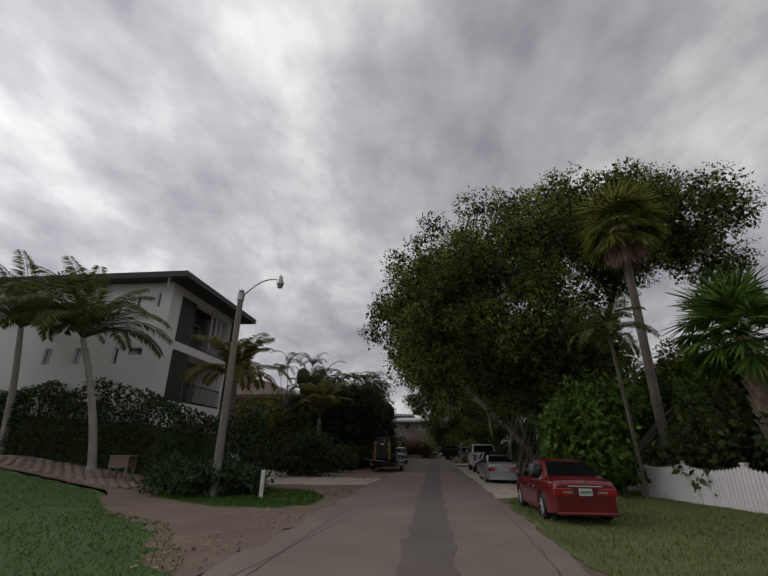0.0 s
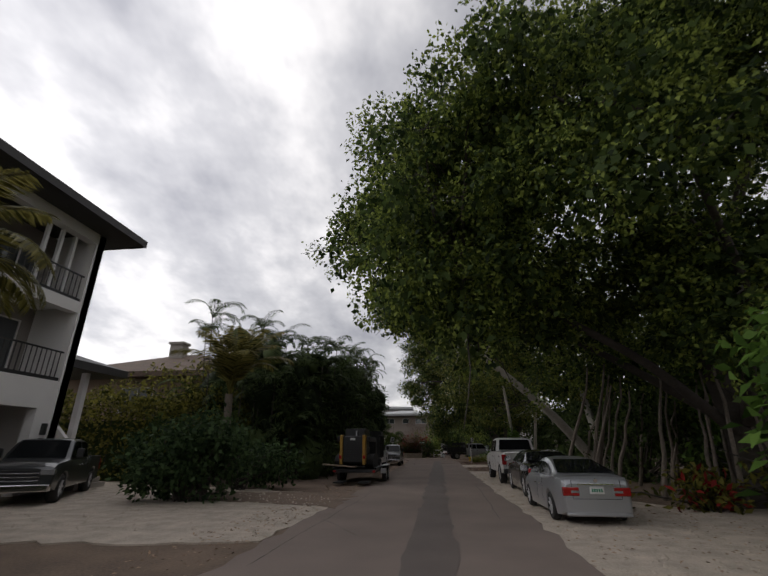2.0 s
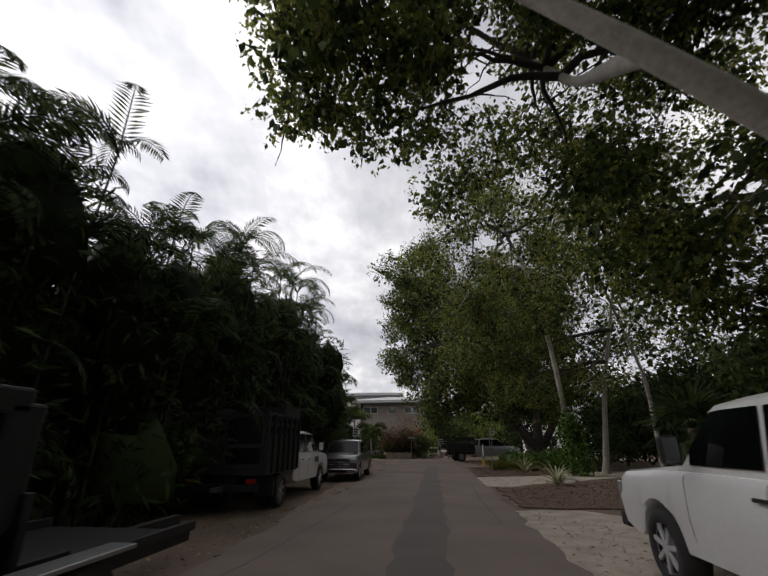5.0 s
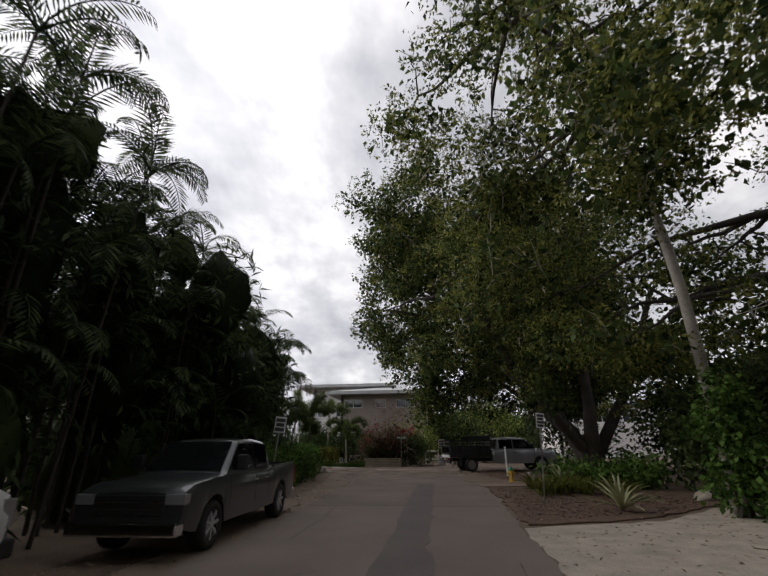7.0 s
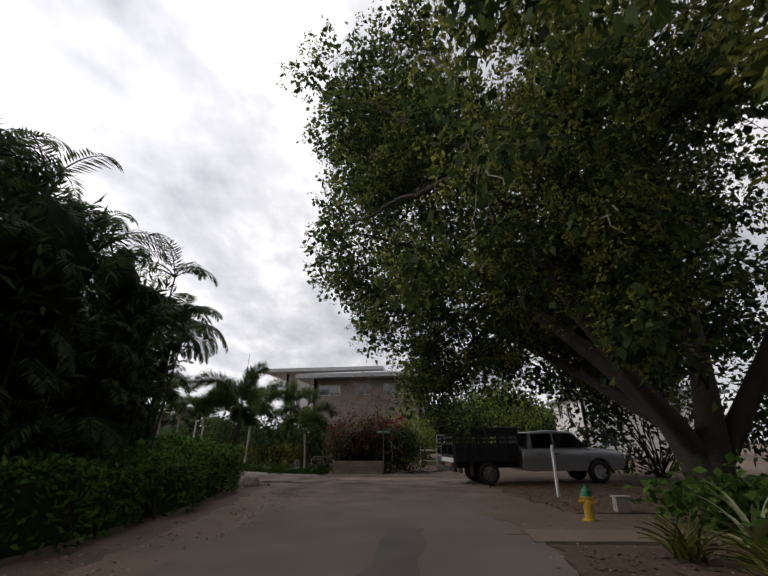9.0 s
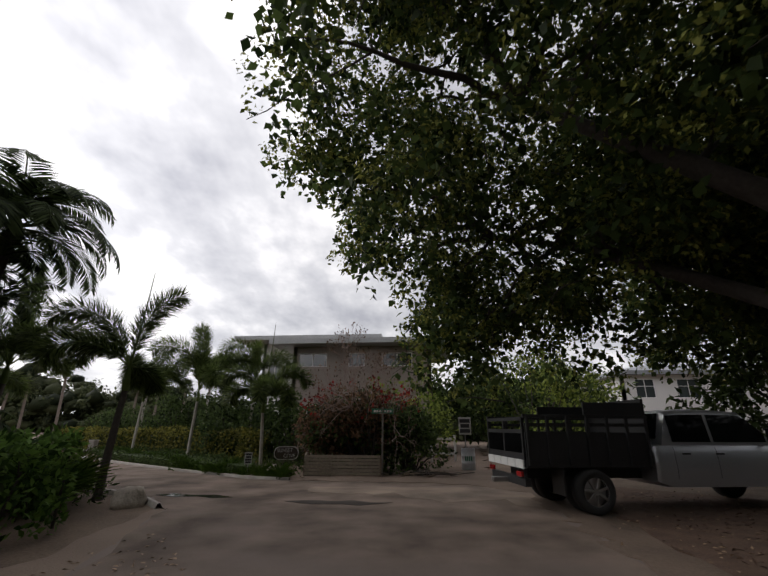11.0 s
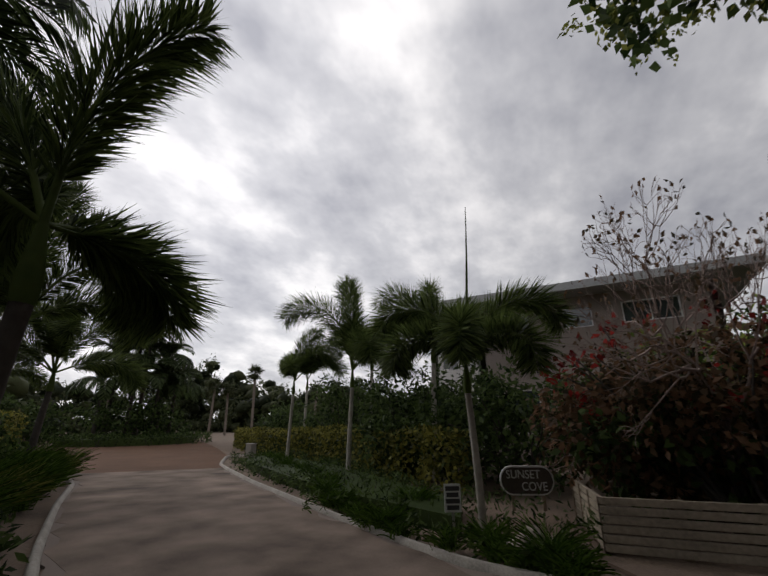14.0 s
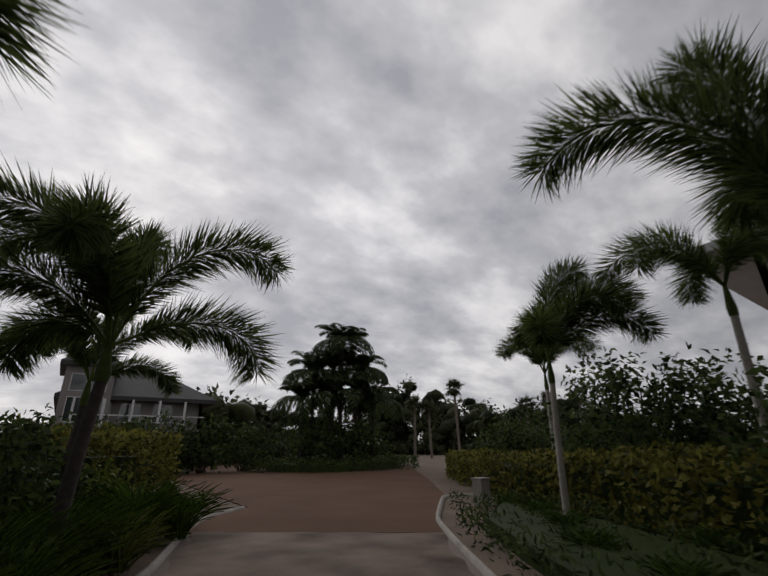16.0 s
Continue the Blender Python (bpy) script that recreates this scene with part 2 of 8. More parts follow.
M["stone"] = mat("pale_boulder", (0.36, 0.315, 0.26), 0.9, var=0.3, scale=3, fine=20, bump=0.8)
M["barrel"] = mat("painted_barrel", (0.55, 0.56, 0.58), 0.6, var=0.15, scale=3, fine=25, bump=0.1)


def shaded_asphalt():
    """Asphalt dirtier towards the lane's end, its colour darkened there for tree shade."""
    m = mat("shaded_dirty_asphalt", (0.13, 0.102, 0.084), 0.8, spec=0.06, var=0.62, scale=0.8, fine=70, bump=0.3, detail=7, tint=(0.21, 0.163, 0.133), fine_amt=0.25)
    n, l = m.node_tree.nodes, m.node_tree.links
    b = n["Principled BSDF"]
    dark = b.inputs["Base Color"].links[0].from_socket
    geo, sep = n.new("ShaderNodeNewGeometry"), n.new("ShaderNodeSeparateXYZ")
    l.new(geo.outputs["Position"], sep.inputs[0])
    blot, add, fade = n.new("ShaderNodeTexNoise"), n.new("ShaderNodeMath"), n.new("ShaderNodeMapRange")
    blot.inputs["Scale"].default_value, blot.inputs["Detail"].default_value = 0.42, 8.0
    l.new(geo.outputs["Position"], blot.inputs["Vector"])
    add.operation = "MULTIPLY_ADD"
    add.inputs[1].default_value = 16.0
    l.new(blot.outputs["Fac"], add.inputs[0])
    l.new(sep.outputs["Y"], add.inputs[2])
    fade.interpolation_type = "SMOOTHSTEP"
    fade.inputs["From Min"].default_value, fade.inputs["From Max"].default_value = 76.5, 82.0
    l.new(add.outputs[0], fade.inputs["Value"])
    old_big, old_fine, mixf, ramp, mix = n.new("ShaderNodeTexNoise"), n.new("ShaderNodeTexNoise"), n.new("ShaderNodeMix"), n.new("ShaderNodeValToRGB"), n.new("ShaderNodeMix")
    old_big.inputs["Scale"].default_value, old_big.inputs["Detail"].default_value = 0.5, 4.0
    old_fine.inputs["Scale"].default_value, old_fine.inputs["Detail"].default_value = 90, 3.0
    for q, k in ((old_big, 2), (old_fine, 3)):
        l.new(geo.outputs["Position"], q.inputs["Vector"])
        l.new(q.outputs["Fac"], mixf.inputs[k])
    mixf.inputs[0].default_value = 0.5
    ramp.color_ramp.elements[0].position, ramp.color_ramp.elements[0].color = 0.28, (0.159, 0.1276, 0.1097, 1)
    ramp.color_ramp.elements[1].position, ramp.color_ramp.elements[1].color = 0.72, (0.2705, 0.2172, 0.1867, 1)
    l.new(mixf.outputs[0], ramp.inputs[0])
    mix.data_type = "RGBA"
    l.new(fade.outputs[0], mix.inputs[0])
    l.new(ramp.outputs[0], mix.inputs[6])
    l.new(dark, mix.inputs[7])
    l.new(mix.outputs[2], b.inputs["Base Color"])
    return m


M["asphalt_shaded"] = shaded_asphalt()
M["wet_mud"] = mat("wet_mud", (0.055, 0.043, 0.035), 0.55, spec=0.08, var=0.4, bump=0.2)
M["crack"] = mat("tar_crack", (0.05, 0.042, 0.037), 0.9, var=0.3, scale=3, fine=40, bump=0.3)
M["alloy"] = mat("alloy_wheel", (0.55, 0.55, 0.57), 0.35, 0.35, var=0.1, scale=6, bump=0, coat=0.4)
M["water"] = mat("puddle_water", (0.03, 0.028, 0.026), 0.1, var=0.2, bump=0, spec=0.7)
M["far_trees"] = leaf_mat("far_leaf", (0.035, 0.05, 0.022), (0.075, 0.085, 0.04))


# ---- building helpers ----
def part(name, bm, material, parent=None, label="", smooth=False):
    me = bpy.data.meshes.new(name)
    if smooth:
        for f in bm.faces:
            f.smooth = True
    bm.to_mesh(me)
    bm.free()
    me.materials.append(material)
    ob = new(name, me)
    if parent is not None:
        ob.parent = parent
    if label:
        ob["label"] = label
    return ob


def raw(name, V, F, material, parent=None, smooth=False):
    """A mesh from arrays of vertices and equal faces."""
    V, F = np.asarray(V, dtype=np.float32), np.asarray(F, dtype=np.int32)
    me = bpy.data.meshes.new(name)
    k = F.shape[1]
    me.vertices.add(len(V))
    me.vertices.foreach_set("co", V.ravel())
    me.loops.add(F.size)
    me.loops.foreach_set("vertex_index", F.ravel())
    me.polygons.add(len(F))
    me.polygons.foreach_set("loop_start", np.arange(0, F.size, k, dtype=np.int32))
    if smooth:
        me.polygons.foreach_set("use_smooth", np.ones(len(F), dtype=bool))
    me.update(calc_edges=True)
    me.materials.append(material)
    ob = new(name, me)
    if parent is not None:
        ob.parent = parent
    return ob


def empty(name, at=(0, 0, 0), turn=0.0, label="", category="", group=""):
    ob = new(name)
    ob.empty_display_size = 0.1
    ob.matrix_world = pose(*at, 0, 0, turn)
    return tagged(ob, label, category, group)


def box(bm, x0, x1, y0, y1, z0, z1, bevel=0.0, rot=None):
    r = bmesh.ops.create_cube(bm, size=1.0)
    vs = r["verts"]
    for v in vs:
        v.co = Vector(((v.co.x + .5) * (x1 - x0) + x0, (v.co.y + .5) * (y1 - y0) + y0, (v.co.z + .5) * (z1 - z0) + z0))
    if rot is not None:
        bmesh.ops.transform(bm, matrix=rot, verts=vs)
    if bevel:
        es = list({e for v in vs for e in v.link_edges})
        bmesh.ops.bevel(bm, geom=es, offset=bevel, segments=2, affect="EDGES", profile=0.5)
    return bm


def boxes(*specs, bevel=0.0):
    bm = bmesh.new()
    for s in specs:
        box(bm, *s, bevel=bevel)
    return bm


def cyl(bm, p0, p1, r0, r1=None, seg=12, caps=True):
    p0, p1 = Vector(p0), Vector(p1)
    d = p1 - p0
    m = Matrix.Translation((p0 + p1) / 2) @ d.to_track_quat("Z", "Y").to_matrix().to_4x4()
    bmesh.ops.create_cone(bm, cap_ends=caps, segments=seg, radius1=r0, radius2=r0 if r1 is None else r1, depth=d.length, matrix=m)
    return bm


def tube_arrays(points, radii, seg=8, base=0):
    P = np.asarray(points, float)
    n = len(P)
    R = np.broadcast_to(np.asarray(radii, float), (n,))
    T = np.gradient(P, axis=0)
    T /= np.linalg.norm(T, axis=1)[:, None] + 1e-9
    ref = np.tile(np.array([0.0, 0, 1]), (n, 1))
    ref[np.abs(T[:, 2]) > 0.92] = (1, 0, 0)
    A = np.cross(T, ref)
    A /= np.linalg.norm(A, axis=1)[:, None] + 1e-9
    B = np.cross(T, A)
    a = np.arange(seg) / seg * 2 * np.pi
    V = P[:, None] + R[:, None, None] * (np.cos(a)[None, :, None] * A[:, None] + np.sin(a)[None, :, None] * B[:, None])
    i, j = np.meshgrid(np.arange(n - 1), np.arange(seg), indexing="ij")
    i, j = i.ravel(), j.ravel()
    k = (j + 1) % seg
    F = np.stack([i * seg + j, i * seg + k, (i + 1) * seg + k, (i + 1) * seg + j], 1) + base
    return V.reshape(-1, 3), F


def gather(pairs):
    Vs, Fs, b = [], [], 0
    for V, F in pairs:
        Vs.append(V)
        Fs.append(np.asarray(F) + b)
        b += len(V)
    return np.concatenate(Vs), np.concatenate(Fs)


def tubes(name, lines, material, parent=None, seg=8):
    V, F = gather([tube_arrays(p, r, seg) for p, r in lines])
    return raw(name, V, F, material, parent, smooth=True)


def bend(p0, p1, sag=(0, 0, 0), n=8, wob=0.0, rng=None):
    p0, p1, sag = np.array(p0, float), np.array(p1, float), np.array(sag, float)
    t = np.linspace(0, 1, n)[:, None]
    P = p0 * (1 - t) + p1 * t + sag * (4 * t * (1 - t))
    if wob and rng is not None:
        P[1:-1] += rng.normal(0, wob, (n - 2, 3))
    return P


def unit(a):
    return a / (np.linalg.norm(a, axis=-1, keepdims=True) + 1e-9)


def leaves(C, D, N, L, W):
    """Leaf blades: base C, direction D, face normal N, length L, width W; a folded pair of quads narrowed to a rhombus."""
    D = unit(D)
    S = unit(np.cross(D, N))
    N = np.cross(S, D)
    L, W = np.broadcast_to(L, (len(C),))[:, None], np.broadcast_to(W, (len(C),))[:, None]
    a = C
    b = C + D * L * 0.45 + S * W * 0.5 + N * W * 0.12
    c = C + D * L - N * L * 0.12
    d = C + D * L * 0.45 - S * W * 0.5 + N * W * 0.12
    V = np.stack([a, b, c, d], 1).reshape(-1, 3)
    F = np.arange(len(C) * 4).reshape(-1, 4)
    return V, F


def blob_leaves(blobs, count, L, W, rng, fill=0.55, droop=0.25, spray=9):
    """Leaves in uneven clumps: blobs are rows of x, y, z, rx, ry, rz."""
    B = np.asarray(blobs, float)
    w = B[:, 3] * B[:, 4] + B[:, 4] * B[:, 5]
    sprays = max(1, count // spray)
    j = rng.integers(0, sprays, count)
    k = rng.choice(len(B), sprays, p=w / w.sum())[j]
    d = unit(rng.normal(size=(sprays, 3)))[j]
    r = (fill + (1 - fill) * rng.random(sprays) ** 0.6)[j]
    C = B[k, :3] + d * B[k, 3:6] * r[:, None] + rng.normal(0, 0.75 * L, (count, 3)) * (spray > 1)
    d = unit(d + rng.normal(0, 0.25, (count, 3)))
    D = unit(d * 0.7 + rng.normal(0, 0.6, (count, 3)) - np.array([0, 0, droop]))
    N = unit(d + rng.normal(0, 0.5, (count, 3)) + np.array([0, 0, 0.5]))
    s = rng.uniform(0.65, 1.25, count)
    return leaves(C, D, N, L * s, W * s)


def cores(blobs, size, rng, fine=2):
    """Uneven dense hearts of foliage clumps."""
    bm = bmesh.new()
    bmesh.ops.create_icosphere(bm, subdivisions=fine, radius=1)
    base = np.array([v.co for v in bm.verts])
    tri = np.array([[v.index for v in f.verts] for f in bm.faces])
    bm.free()
    out = []
    for b in blobs:
        out.append((base * rng.uniform(0.55, 1.2, (len(base), 1)) * np.array(b[3:6]) * size + np.array(b[:3]), tri))
    return gather(out)


def blobs_in(center, radii, n, size, rng, shell=0.5, flat=0.75, low=-0.8):
    """Clumps spread through a dome, denser towards its outside."""
    out = []
    while len(out) < n:
        d = unit(rng.normal(size=3))
        if d[2] < low:
            continue
        r = shell + (1 - shell) * rng.random() ** 0.7
        p = np.array(center) + d * np.array(radii) * r
        s = size * rng.uniform(0.6, 1.35)
        out.append((*p, s, s, s * flat))
    return out


def patch(name, outline, z, material, label, category, wob=0.06, step=0.35, seed=1, kind="structure", thick=0.03):
    """A flat area of ground with an uneven edge that falls to the sheet below."""
    rng = np.random.default_rng(seed)
    pts = []
    for a, b in zip(outline, outline[1:] + outline[:1]):
        a, b = np.array(a, float), np.array(b, float)
        n = max(1, int(np.linalg.norm(b - a) / step))
        for i in range(n):
            pts.append(a + (b - a) * i / n + (rng.normal(0, wob, 2) if n > 1 else 0))
    bm = bmesh.new()
    top = [bm.verts.new((p[0], p[1], z)) for p in pts]
    low = [bm.verts.new((p[0], p[1], z - thick)) for p in pts]
    f = bm.faces.new(top)
    f.normal_update()
    for i in range(len(top)):
        j = (i + 1) % len(top)
        bm.faces.new((top[i], low[i], low[j], top[j]))
    bmesh.ops.triangulate(bm, faces=[f], ngon_method="EAR_CLIP")
    bmesh.ops.recalc_face_normals(bm, faces=bm.faces[:])
    return tagged(part(name, bm, material), label, category, kind=kind)


def tufts(name, sampler, count, h, material, label, category, rng, lean=0.35, width=0.012, kind="stuff"):
    """Upright blades of grass over an area."""
    P = sampler(count)
    hh = h * rng.uniform(0.5, 1.3, len(P))
    D = unit(np.stack([rng.normal(0, lean, len(P)), rng.normal(0, lean, len(P)), np.ones(len(P))], 1))
    N = unit(np.stack([rng.normal(size=len(P)), rng.normal(size=len(P)), 0.2 * np.ones(len(P))], 1))
    V, F = leaves(P, D, N, hh, width)
    return tagged(raw(name, V, F, material), label, category, kind=kind)


def inside(poly, P):
    """Which of the points lie in the polygon."""
    q = np.array(poly)
    x, y = P[:, 0], P[:, 1]
    hit = np.zeros(len(P), bool)
    for (x0, y0), (x1, y1) in zip(q, np.roll(q, -1, 0)):
        c = ((y0 > y) != (y1 > y)) & (x < (x1 - x0) * (y - y0) / (y1 - y0 + 1e-9) + x0)
        hit ^= c
    return hit


def in_poly(poly, z, rng):
    q = np.array(poly)

    def f(n):
        P = rng.uniform(q.min(0), q.max(0), (n * 3, 2))
        P = P[inside(poly, P)][:n]
        return np.column_stack([P, np.full(len(P), z)])
    return f


# ---- ground ----
def ground_sheet():
    n = 60
    xs = np.concatenate([np.linspace(-1500, -140, 8), np.linspace(-120, 60, n), np.linspace(80, 1500, 8)])
    ys = np.concatenate([np.linspace(-1500, -60, 8), np.linspace(-40, 150, n), np.linspace(170, 1500, 8)])
    X, Y = np.meshgrid(xs, ys, indexing="ij")
    V = np.column_stack([X.ravel(), Y.ravel(), np.zeros(X.size)])
    a, b = X.shape
    i, j = np.meshgrid(np.arange(a - 1), np.arange(b - 1), indexing="ij")
    i, j = i.ravel(), j.ravel()
    F = np.stack([i * b + j, (i + 1) * b + j, (i + 1) * b + j + 1, i * b + j + 1], 1)
    return tagged(raw("ground", V, F, M["ground"]), "brown soil strewn with leaf litter", "ground", kind="structure")


ground_sheet()
ROAD = [(-2.75, -60), (1.85, -60), (1.85, 20), (1.8, 35), (1.9, 50), (2.05, 58), (1.9, 62), (1.7, 66), (2.3, 68.6), (-0.3, 69.9), (-2.2, 69.7), (-4, 69.45),
        (-5.5, 69.65), (-8, 71), (-12.2, 73.5), (-15.4, 75.6), (-16.22, 76.25), (-19.5, 72.65), (-16.6, 71.6), (-13.2, 69.6), (-10, 67.9), (-8.6, 67.25), (-7, 66.6),
        (-5.9, 66.1), (-5.1, 65.1), (-4.2, 62.5), (-3.1, 59), (-2.8, 52), (-2.7, 35)]
patch("road", ROAD, 0.03, M["asphalt"], "worn grey asphalt lane with crumbling edges", "road", wob=0.05, step=0.5, seed=2)
# overlay with tree shade put into its colour, along with the dirt
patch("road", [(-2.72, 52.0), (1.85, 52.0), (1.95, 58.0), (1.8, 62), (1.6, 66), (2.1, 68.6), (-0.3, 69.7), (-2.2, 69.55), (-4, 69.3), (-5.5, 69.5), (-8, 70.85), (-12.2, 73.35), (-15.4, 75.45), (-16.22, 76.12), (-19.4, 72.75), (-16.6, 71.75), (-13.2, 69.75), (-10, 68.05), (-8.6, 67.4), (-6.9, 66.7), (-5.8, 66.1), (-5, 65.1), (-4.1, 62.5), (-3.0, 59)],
      0.0337, M["asphalt_shaded"], "asphalt smeared with dirt and darkened for tree shade at the lane's end", "road", wob=0.06, step=0.4, seed=22, thick=0.004)
patch("road_patch", [(-0.55, -20), (0.22, -20), (0.2, 20), (0.3, 40), (0.28, 58), (-0.35, 58), (-0.4, 40), (-0.5, 20)], 0.0378, M["patch"], "darker tar strip along the lane", "road patch", wob=0.04, step=0.45, seed=3, thick=0.004)
patch("paver_drive", [(-16.22, 76.25), (-17.4, 77.05), (-19, 78.6), (-20.68, 80.4), (-27.98, 85.98), (-42, 96), (-60, 104), (-78, 96), (-72, 81), (-43, 76.2), (-22.32, 74.81), (-21, 73.3), (-19.5, 72.65)],
      0.03, M["pavers"], "brick-red paved turning circle", "driveway", wob=0.02, seed=4)
patch("shoulder_sand", [(-2.9, 38), (-2.7, 38), (-2.7, 58), (-3.0, 60), (-4.1, 63), (-4.99, 65.36), (-5.29, 65.16), (-4.7, 62), (-3.9, 57), (-3.6, 50)], 0.02, M["sand"], "pale sandy shoulder along the lane", "shoulder", seed=5)
patch("junction_sand", [(1.6, 57.6), (2.2, 57.4), (4.5, 57.2), (4.6, 58.2), (3.0, 60), (2.4, 63), (2.2, 66), (2.9, 68.6), (1.4, 70.6), (1.6, 74), (3.2, 95), (1.6, 96), (0.1, 76), (-0.5, 71.6), (-1.9, 70.6), (-4.2, 70.5), (-4.1, 69.4), (-1.8, 69.5), (0.3, 69.4), (1.6, 68)],
      0.0415, M["dirt"], "brown sandy dirt at the lane's end", "dirt track", seed=6, wob=0.12)
patch("junction_sand", [(2.0, 66.2), (0.9, 66.9), (-0.4, 66.6), (-1.0, 67.2), (-2.4, 67.4), (-3.6, 68.0), (-2.2, 68.4), (-0.9, 68.9), (0.2, 68.8), (1.5, 69.0), (2.2, 67.8)], 0.0377, M["dirt_thin"], "thin brown dirt spread over the junction", "dirt track", seed=66, wob=0.16)
patch("gravel_lot", [(1.75, 15.4), (3.0, 16.2), (5.0, 17.6), (10.5, 19.3), (10.8, 23.6), (8.0, 24.3), (6.0, 23.9), (4.8, 26), (4.6, 38.5), (3.2, 39.8), (1.7, 39.6)], 0.026, M["gravel"], "pale crushed-shell parking strip", "gravel lot", seed=7, wob=0.1)
patch("gravel_drive", [(-2.65, 19.6), (-2.62, 25.4), (-4.2, 26.8), (-8.5, 28.4), (-15, 30.5), (-22, 31), (-22, 19.5), (-12, 19.0), (-7, 18.9), (-4.0, 19.2)], 0.026, M["gravel"], "pale crushed-shell driveway before the house", "driveway", seed=8, wob=0.1)
patch("sand_drive", [(1.85, 45.2), (2.6, 45.0), (4.0, 46.4), (9, 50.4), (12, 52), (12, 55.5), (7.6, 52.9), (4.6, 50.2), (2.5, 49.5), (1.85, 49.2)], 0.026, M["gravel"], "pale concrete side driveway", "driveway", seed=9, wob=0.04)
patch("walk_slab", [(1.9, 57.1), (3.6, 57.2), (3.7, 58.0), (1.9, 58.0)], 0.05, M["sand"], "sandy concrete slab at the lane's edge", "slab", seed=10, wob=0.02, thick=0.05)
patch("mulch_bed", [(2.05, 49.6), (4.6, 50.6), (7.6, 53.2), (9, 56), (6, 57), (2.1, 57.0)], 0.03, M["mulch"], "red-brown mulch bed", "mulch bed", seed=11)
patch("mulch_bed", [(2.1, 40.2), (6, 40.2), (8.6, 49.6), (4.2, 46.0), (2.7, 44.7), (2.1, 44.9)], 0.03, M["mulch"], "red-brown mulch bed", "mulch bed", seed=12)
patch("mulch_bed", [(2.2, 59.5), (3.4, 60), (6.5, 60), (9, 66), (3.4, 70), (2.6, 66)], 0.024, M["mulch"], "brown mulch under the trees", "mulch bed", seed=13)
patch("dirt_apron", [(-2.6, 6.2), (-2.62, 14.6), (-3.6, 15.0), (-5.2, 15.0), (-8.8, 16.8), (-9.6, 13.4), (-7.4, 10.6), (-5.3, 9.2), (-3.4, 6.4)], 0.026, M["dirt"], "brown dirt driveway apron", "dirt apron", seed=14, wob=0.1)
patch("dirt_strip", [(-2.6, 23.4), (-4.4, 24.0), (-6.4, 24.3), (-8.2, 25.0), (-8.0, 26.4), (-4.6, 26.8), (-2.6, 26.4)], 0.037, M["dirt"], "bare dirt spilled over the driveway's edge", "dirt strip", seed=115, wob=0.14, thick=0.006)
patch("dirt_strip", [(-2.6, 26.0), (-2.65, 36), (-5.2, 36), (-9, 30.5), (-9, 28.8), (-4.2, 27)], 0.02, M["dirt"], "bare dirt strip beside the lane", "dirt strip", seed=15, wob=0.1)
VERGE_R = [(1.85, -12), (14, -12), (17, 14), (11.4, 18.6), (9.3, 20.2), (5.0, 17.4), (3.0, 16.0), (1.95, 15.2)]
VERGE_L = [(-2.8, -10), (-2.75, 5.8), (-3.2, 7.0), (-5.0, 9.5), (-7.4, 11.0), (-9.6, 13.2), (-26, 16), (-26, -10)]
STRIP_L = [(-3.2, 12.6), (-3.3, 14.4), (-4.2, 16.4), (-6.4, 17.0), (-9.4, 16.6), (-8.2, 13.6), (-5.6, 12.0), (-4.1, 11.9)]
patch("verge", VERGE_R, 0.02, M["lawn"], "patchy grass verge with bare spots", "grass verge", seed=16)
patch("lawn", VERGE_L, 0.02, M["lawn_dark"], "deep green mown lawn", "lawn", seed=17)
patch("lawn", STRIP_L, 0.03, M["lawn_dark"], "small green grass strip", "lawn", seed=18)
patch("paved_drive", [(-9.4, 13.5), (-8.9, 17.0), (-9.9, 17.6), (-26, 24), (-26, 16.3)], 0.024, M["dirt"], "old clay brick driveway", "brick driveway", seed=19)
rg = np.random.default_rng(5)
tufts("verge_grass", in_poly([(1.95, 3), (12, 3), (14, 14), (9.3, 20), (5.0, 17.2), (3.0, 15.9), (2.0, 15.0)], 0.02, rg), 42000, 0.075, M["grass"], "short dry grass blades of the verge", "grass", rg)
tufts("lawn_grass", in_poly([(-2.9, 3), (-2.85, 5.7), (-3.2, 6.8), (-5.0, 9.3), (-7.4, 10.8), (-9.6, 13.0), (-20, 14.5), (-20, 3)], 0.02, rg), 36000, 0.06, M["grass_dark"], "short green lawn blades", "grass", rg)
tufts("strip_grass", in_poly(STRIP_L, 0.03, rg), 14000, 0.07, M["grass_dark"], "short green grass blades of the strip", "grass", rg)
# fallen leaves and grit
lit = in_poly([(1.9, 16), (1.79, 68.59), (6, 70), (6, 16)], 0.034, rg)(2600)
lit2 = in_poly([(-2.8, 5), (-2.8, 62), (-4.41, 63.95), (-4.0, 5)], 0.034, rg)(2200)
P = np.concatenate([lit, lit2])
V, F = leaves(P, np.column_stack([rg.normal(size=(len(P), 2)), np.full(len(P), 0.15)]), np.tile((0, 0, 1.0), (len(P), 1)) + rg.normal(0, 0.25, (len(P), 3)), 0.07, 0.035)
tagged(raw("fallen_leaves", V, F, M["dead"]), "dry brown fallen leaves on the shoulders", "leaf litter", kind="stuff")


